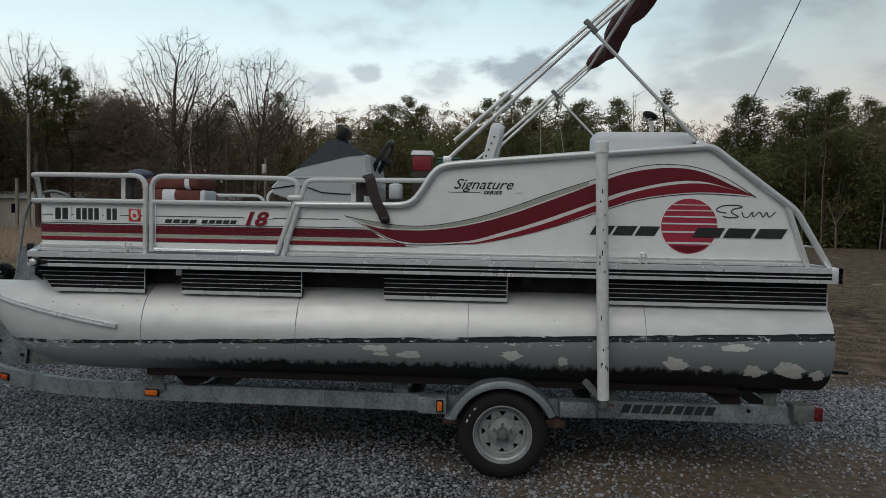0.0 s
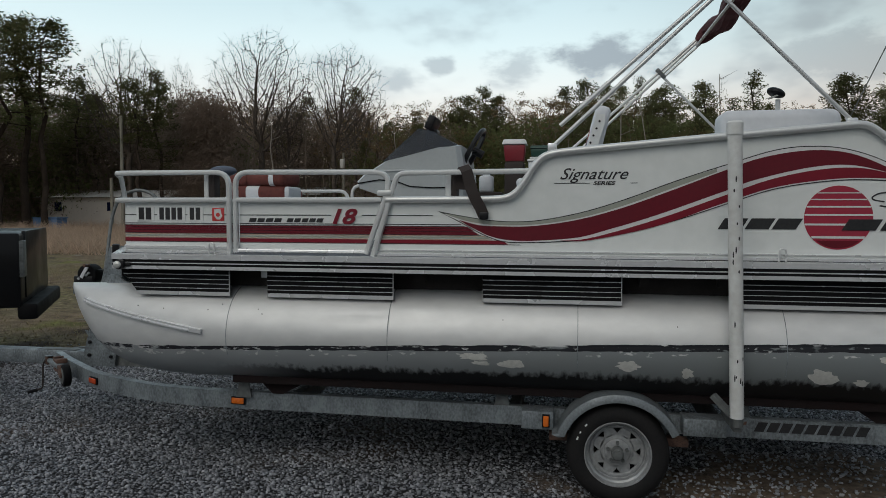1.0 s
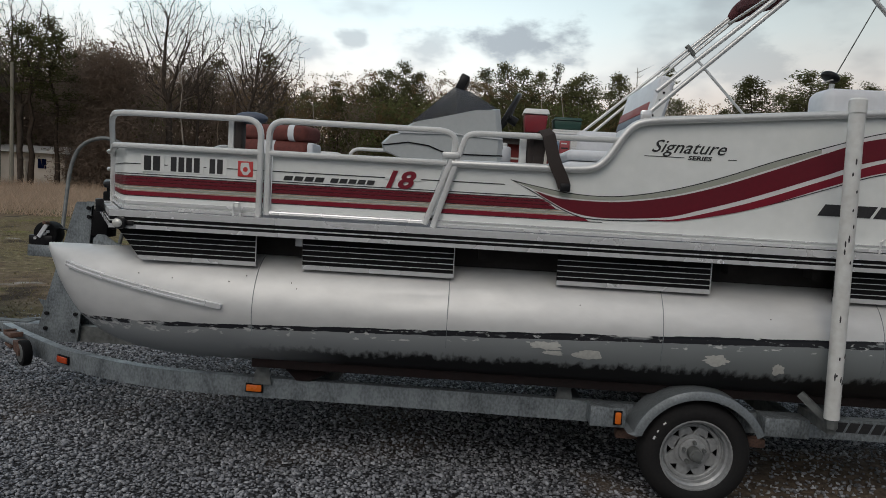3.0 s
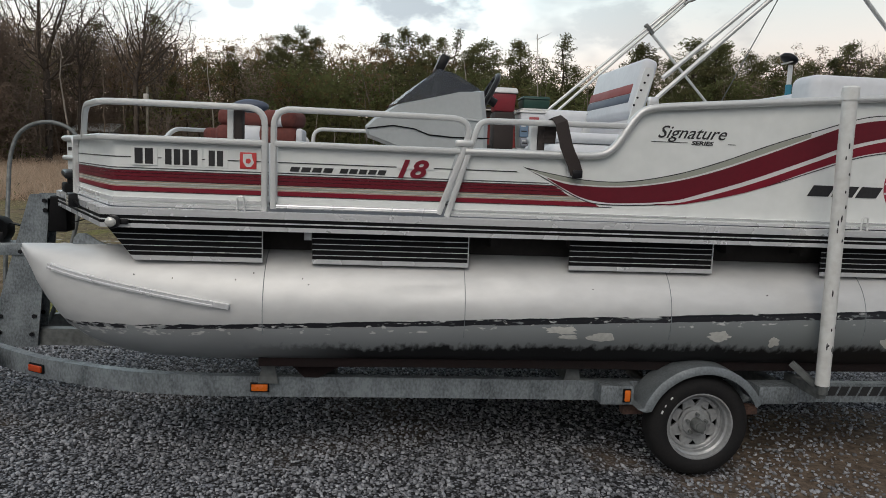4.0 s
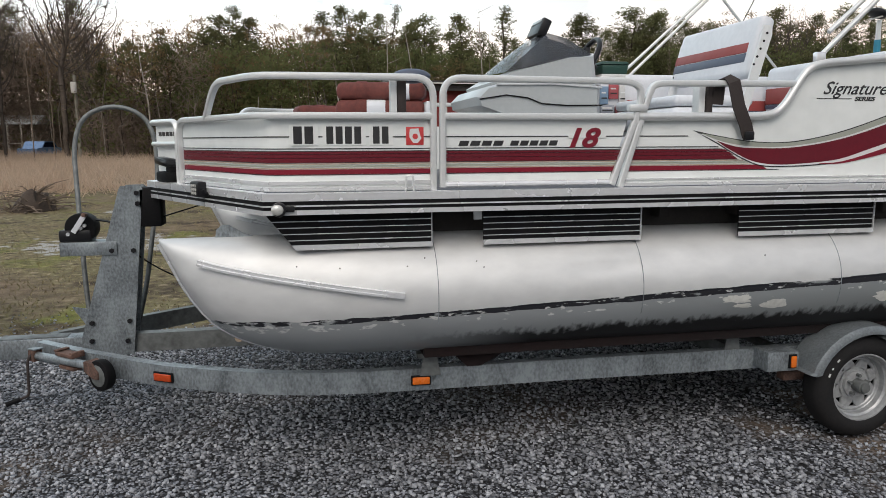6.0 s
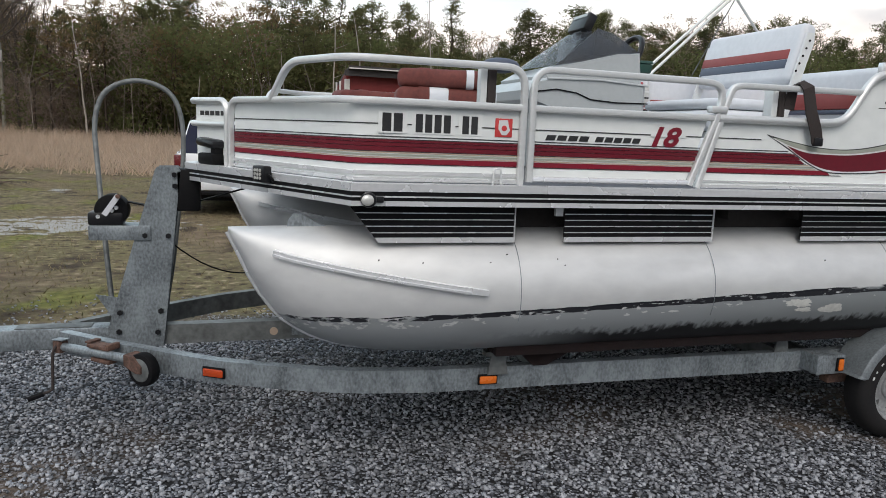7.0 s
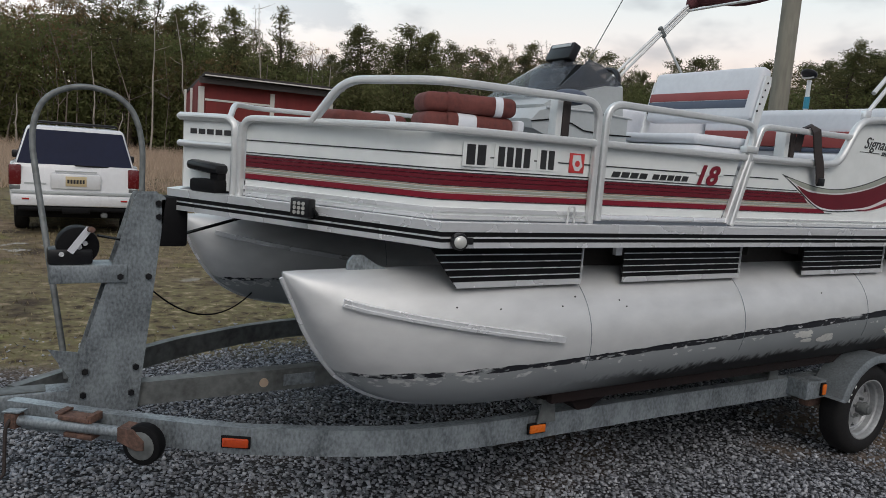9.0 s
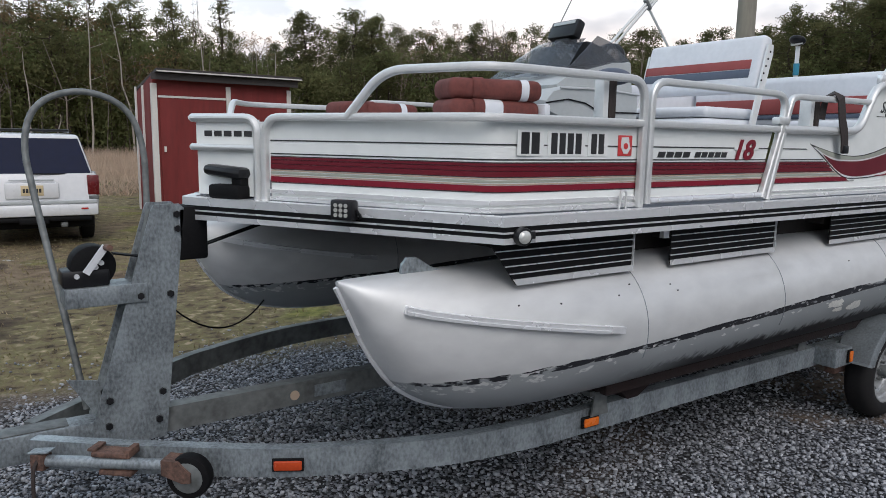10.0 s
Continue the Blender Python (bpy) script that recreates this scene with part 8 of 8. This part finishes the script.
tagged(new("understorey", raw_mesh("understorey", v, f, OLIVE)), "dense dark evergreen understorey of the wood", "bushes", kind="stuff")
v, f = leaf_cloud(brush, (1.0, 1.0, 0.8), 230, 0.24, 6, 1.0, 0.11)
tagged(new("bare_brush", raw_mesh("bare_brush", v, f, TWIG)), "tangled grey-brown leafless brush", "bushes", kind="stuff")
tagged(new("thin_stems", limb_mesh(stems, STEMBARK, "thin_stems", 4)), "pale thin stems along the wood's edge", "saplings", kind="stuff")
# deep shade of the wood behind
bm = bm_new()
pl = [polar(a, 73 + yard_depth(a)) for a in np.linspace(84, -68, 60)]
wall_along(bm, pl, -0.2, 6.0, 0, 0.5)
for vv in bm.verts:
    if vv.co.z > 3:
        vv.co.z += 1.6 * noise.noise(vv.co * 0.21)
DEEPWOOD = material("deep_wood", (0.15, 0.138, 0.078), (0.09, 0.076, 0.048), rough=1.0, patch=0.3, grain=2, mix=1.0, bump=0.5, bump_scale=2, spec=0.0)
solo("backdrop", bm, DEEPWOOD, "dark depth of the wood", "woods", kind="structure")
# unseen wood-coloured wall closing the yard behind, added to block the low sky
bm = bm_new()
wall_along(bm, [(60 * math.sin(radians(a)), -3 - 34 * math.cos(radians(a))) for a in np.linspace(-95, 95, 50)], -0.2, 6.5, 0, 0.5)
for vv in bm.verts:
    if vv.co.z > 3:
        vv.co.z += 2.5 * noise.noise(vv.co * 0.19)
solo("backdrop", bm, DEEPWOOD, "unseen dark wall added to block low sky", "woods", kind="structure")

# ---------------------------------------------------------------- grass


def blades(n, x0, x1, y0, y1, h0, h1, w, seed, keep=None):
    r = np.random.default_rng(seed)
    p = np.c_[r.uniform(x0, x1, n), r.uniform(y0, y1, n)]
    if keep is not None:
        p = p[keep(p)]
        n = len(p)
    a = r.uniform(0, 2 * math.pi, n)
    h = r.uniform(h0, h1, n)
    side = np.c_[np.cos(a), np.sin(a), np.zeros(n)] * w * r.uniform(0.6, 1.4, (n, 1))
    base = np.c_[p, np.zeros(n)]
    bend = np.c_[r.normal(0, 0.55, n) * h, r.normal(0, 0.55, n) * h, h * r.uniform(0.6, 1.0, n)]
    v = np.stack([base - side, base + side, base + bend * 0.6 + side * 0.6, base + bend], axis=1).reshape(-1, 3)
    return v, np.arange(n * 4).reshape(-1, 4)


def clumped(p):
    s = np.sin(p[:, 0] * 0.9 + 1.3 * np.sin(p[:, 1] * 0.5)) + np.sin(p[:, 1] * 1.1 + p[:, 0] * 0.35)
    return s > np.random.default_rng(8).uniform(-2.2, 1.2, len(p))


v, f = blades(150000, -48, 9, 18.0, 54, 0.25, 1.1, 0.014, 21, clumped)
tagged(new("tall_grass", raw_mesh("tall_grass", v, f, DRYGRASS)), "tall tawny dead grass of the field", "grass", kind="stuff")
v, f = blades(26000, -34, -17, 54, 74, 0.3, 1.2, 0.016, 23, clumped)
tagged(new("tall_grass", raw_mesh("tall_grass", v, f, DRYGRASS)), "tall tawny dead grass of the field", "grass", kind="stuff")
v, f = blades(110000, -14, 12, 3.0, 19, 0.012, 0.045, 0.006, 22, clumped)
tagged(new("short_grass", raw_mesh("short_grass", v, f, TURF)), "short patchy winter turf", "grass", kind="stuff")

# ---------------------------------------------------------------- gravel


def gravel(n, x0, x1, y0, y1, s0, s1, seed, keep=None):
    r = np.random.default_rng(seed)
    ico = np.array([(a, b, c) for a in (-1, 1) for b in (-1, 1) for c in (-1, 1)], float) * 0.62
    tri = np.array([(0, 1, 3, 2), (4, 6, 7, 5), (0, 4, 5, 1), (2, 3, 7, 6), (0, 2, 6, 4), (1, 5, 7, 3)])
    p = np.c_[r.uniform(x0, x1, n), r.uniform(y0, y1, n)]
    if keep is not None:
        p = p[keep(p)]
        n = len(p)
    s = r.uniform(s0, s1, (n, 1, 1)) * r.uniform(0.6, 1.25, (n, 1, 3)) * np.array([1, 1, 0.72])
    v = ico[None] * s * r.uniform(0.62, 1.25, (n, 8, 1))
    a = r.uniform(0, 2 * math.pi, n)
    b = r.normal(0, 0.45, n)
    x, y, z = v[:, :, 0], v[:, :, 1], v[:, :, 2]
    y, z = y * np.cos(b)[:, None] - z * np.sin(b)[:, None], y * np.sin(b)[:, None] + z * np.cos(b)[:, None]
    x, y = x * np.cos(a)[:, None] - y * np.sin(a)[:, None], x * np.sin(a)[:, None] + y * np.cos(a)[:, None]
    v = np.stack([x + p[:, :1], y + p[:, 1:], z + r.uniform(0.0, 0.010, (n, 1))], axis=2)
    f = (tri[None] + (np.arange(n) * 8)[:, None, None]).reshape(-1, 4)
    return v.reshape(-1, 3), f


def in_yard(p):
    """The gravelled yard, thinner on the trodden earth behind the wheel."""
    r = np.random.default_rng(31)
    edge = 2.75 + 0.25 * np.sin(p[:, 0] * 1.7) + 0.15 * np.sin(p[:, 0] * 4.1)
    bare = np.exp(-(((p[:, 0] - 1.6) / 1.3) ** 2 + ((p[:, 1] - 0.1) / 0.55) ** 2))
    fade = np.maximum.reduce([(-0.9 - p[:, 1]) / 1.0, (-5.6 - p[:, 0]) / 1.7, (p[:, 0] - 4.2) / 1.4, 0 * p[:, 0]])
    lane = 0.55 * np.exp(-((p[:, 1] - 0.5) / 0.6) ** 2) * (p[:, 0] > -0.6)
    return (p[:, 1] < edge + r.normal(0, 0.12, len(p))) & (r.uniform(0, 1, len(p)) > np.maximum(np.maximum(bare * 0.9, lane), fade))


v, f = gravel(96000, -7.3, 5.6, -1.9, 3.3, 0.0060, 0.0158, 30, in_yard)
tagged(new("gravel", raw_mesh("gravel", v, f, STONE)), "crushed grey stone gravel of the yard", "gravel", kind="stuff")
v, f = gravel(9000, -6, 6, 2.6, 6.0, 0.007, 0.016, 33, lambda p: np.random.default_rng(4).uniform(0, 1, len(p)) > (p[:, 1] - 2.4) / 1.6)
tagged(new("stray_gravel", raw_mesh("stray_gravel", v, f, STONE)), "stray stones in the turf beside the yard", "gravel", kind="stuff")
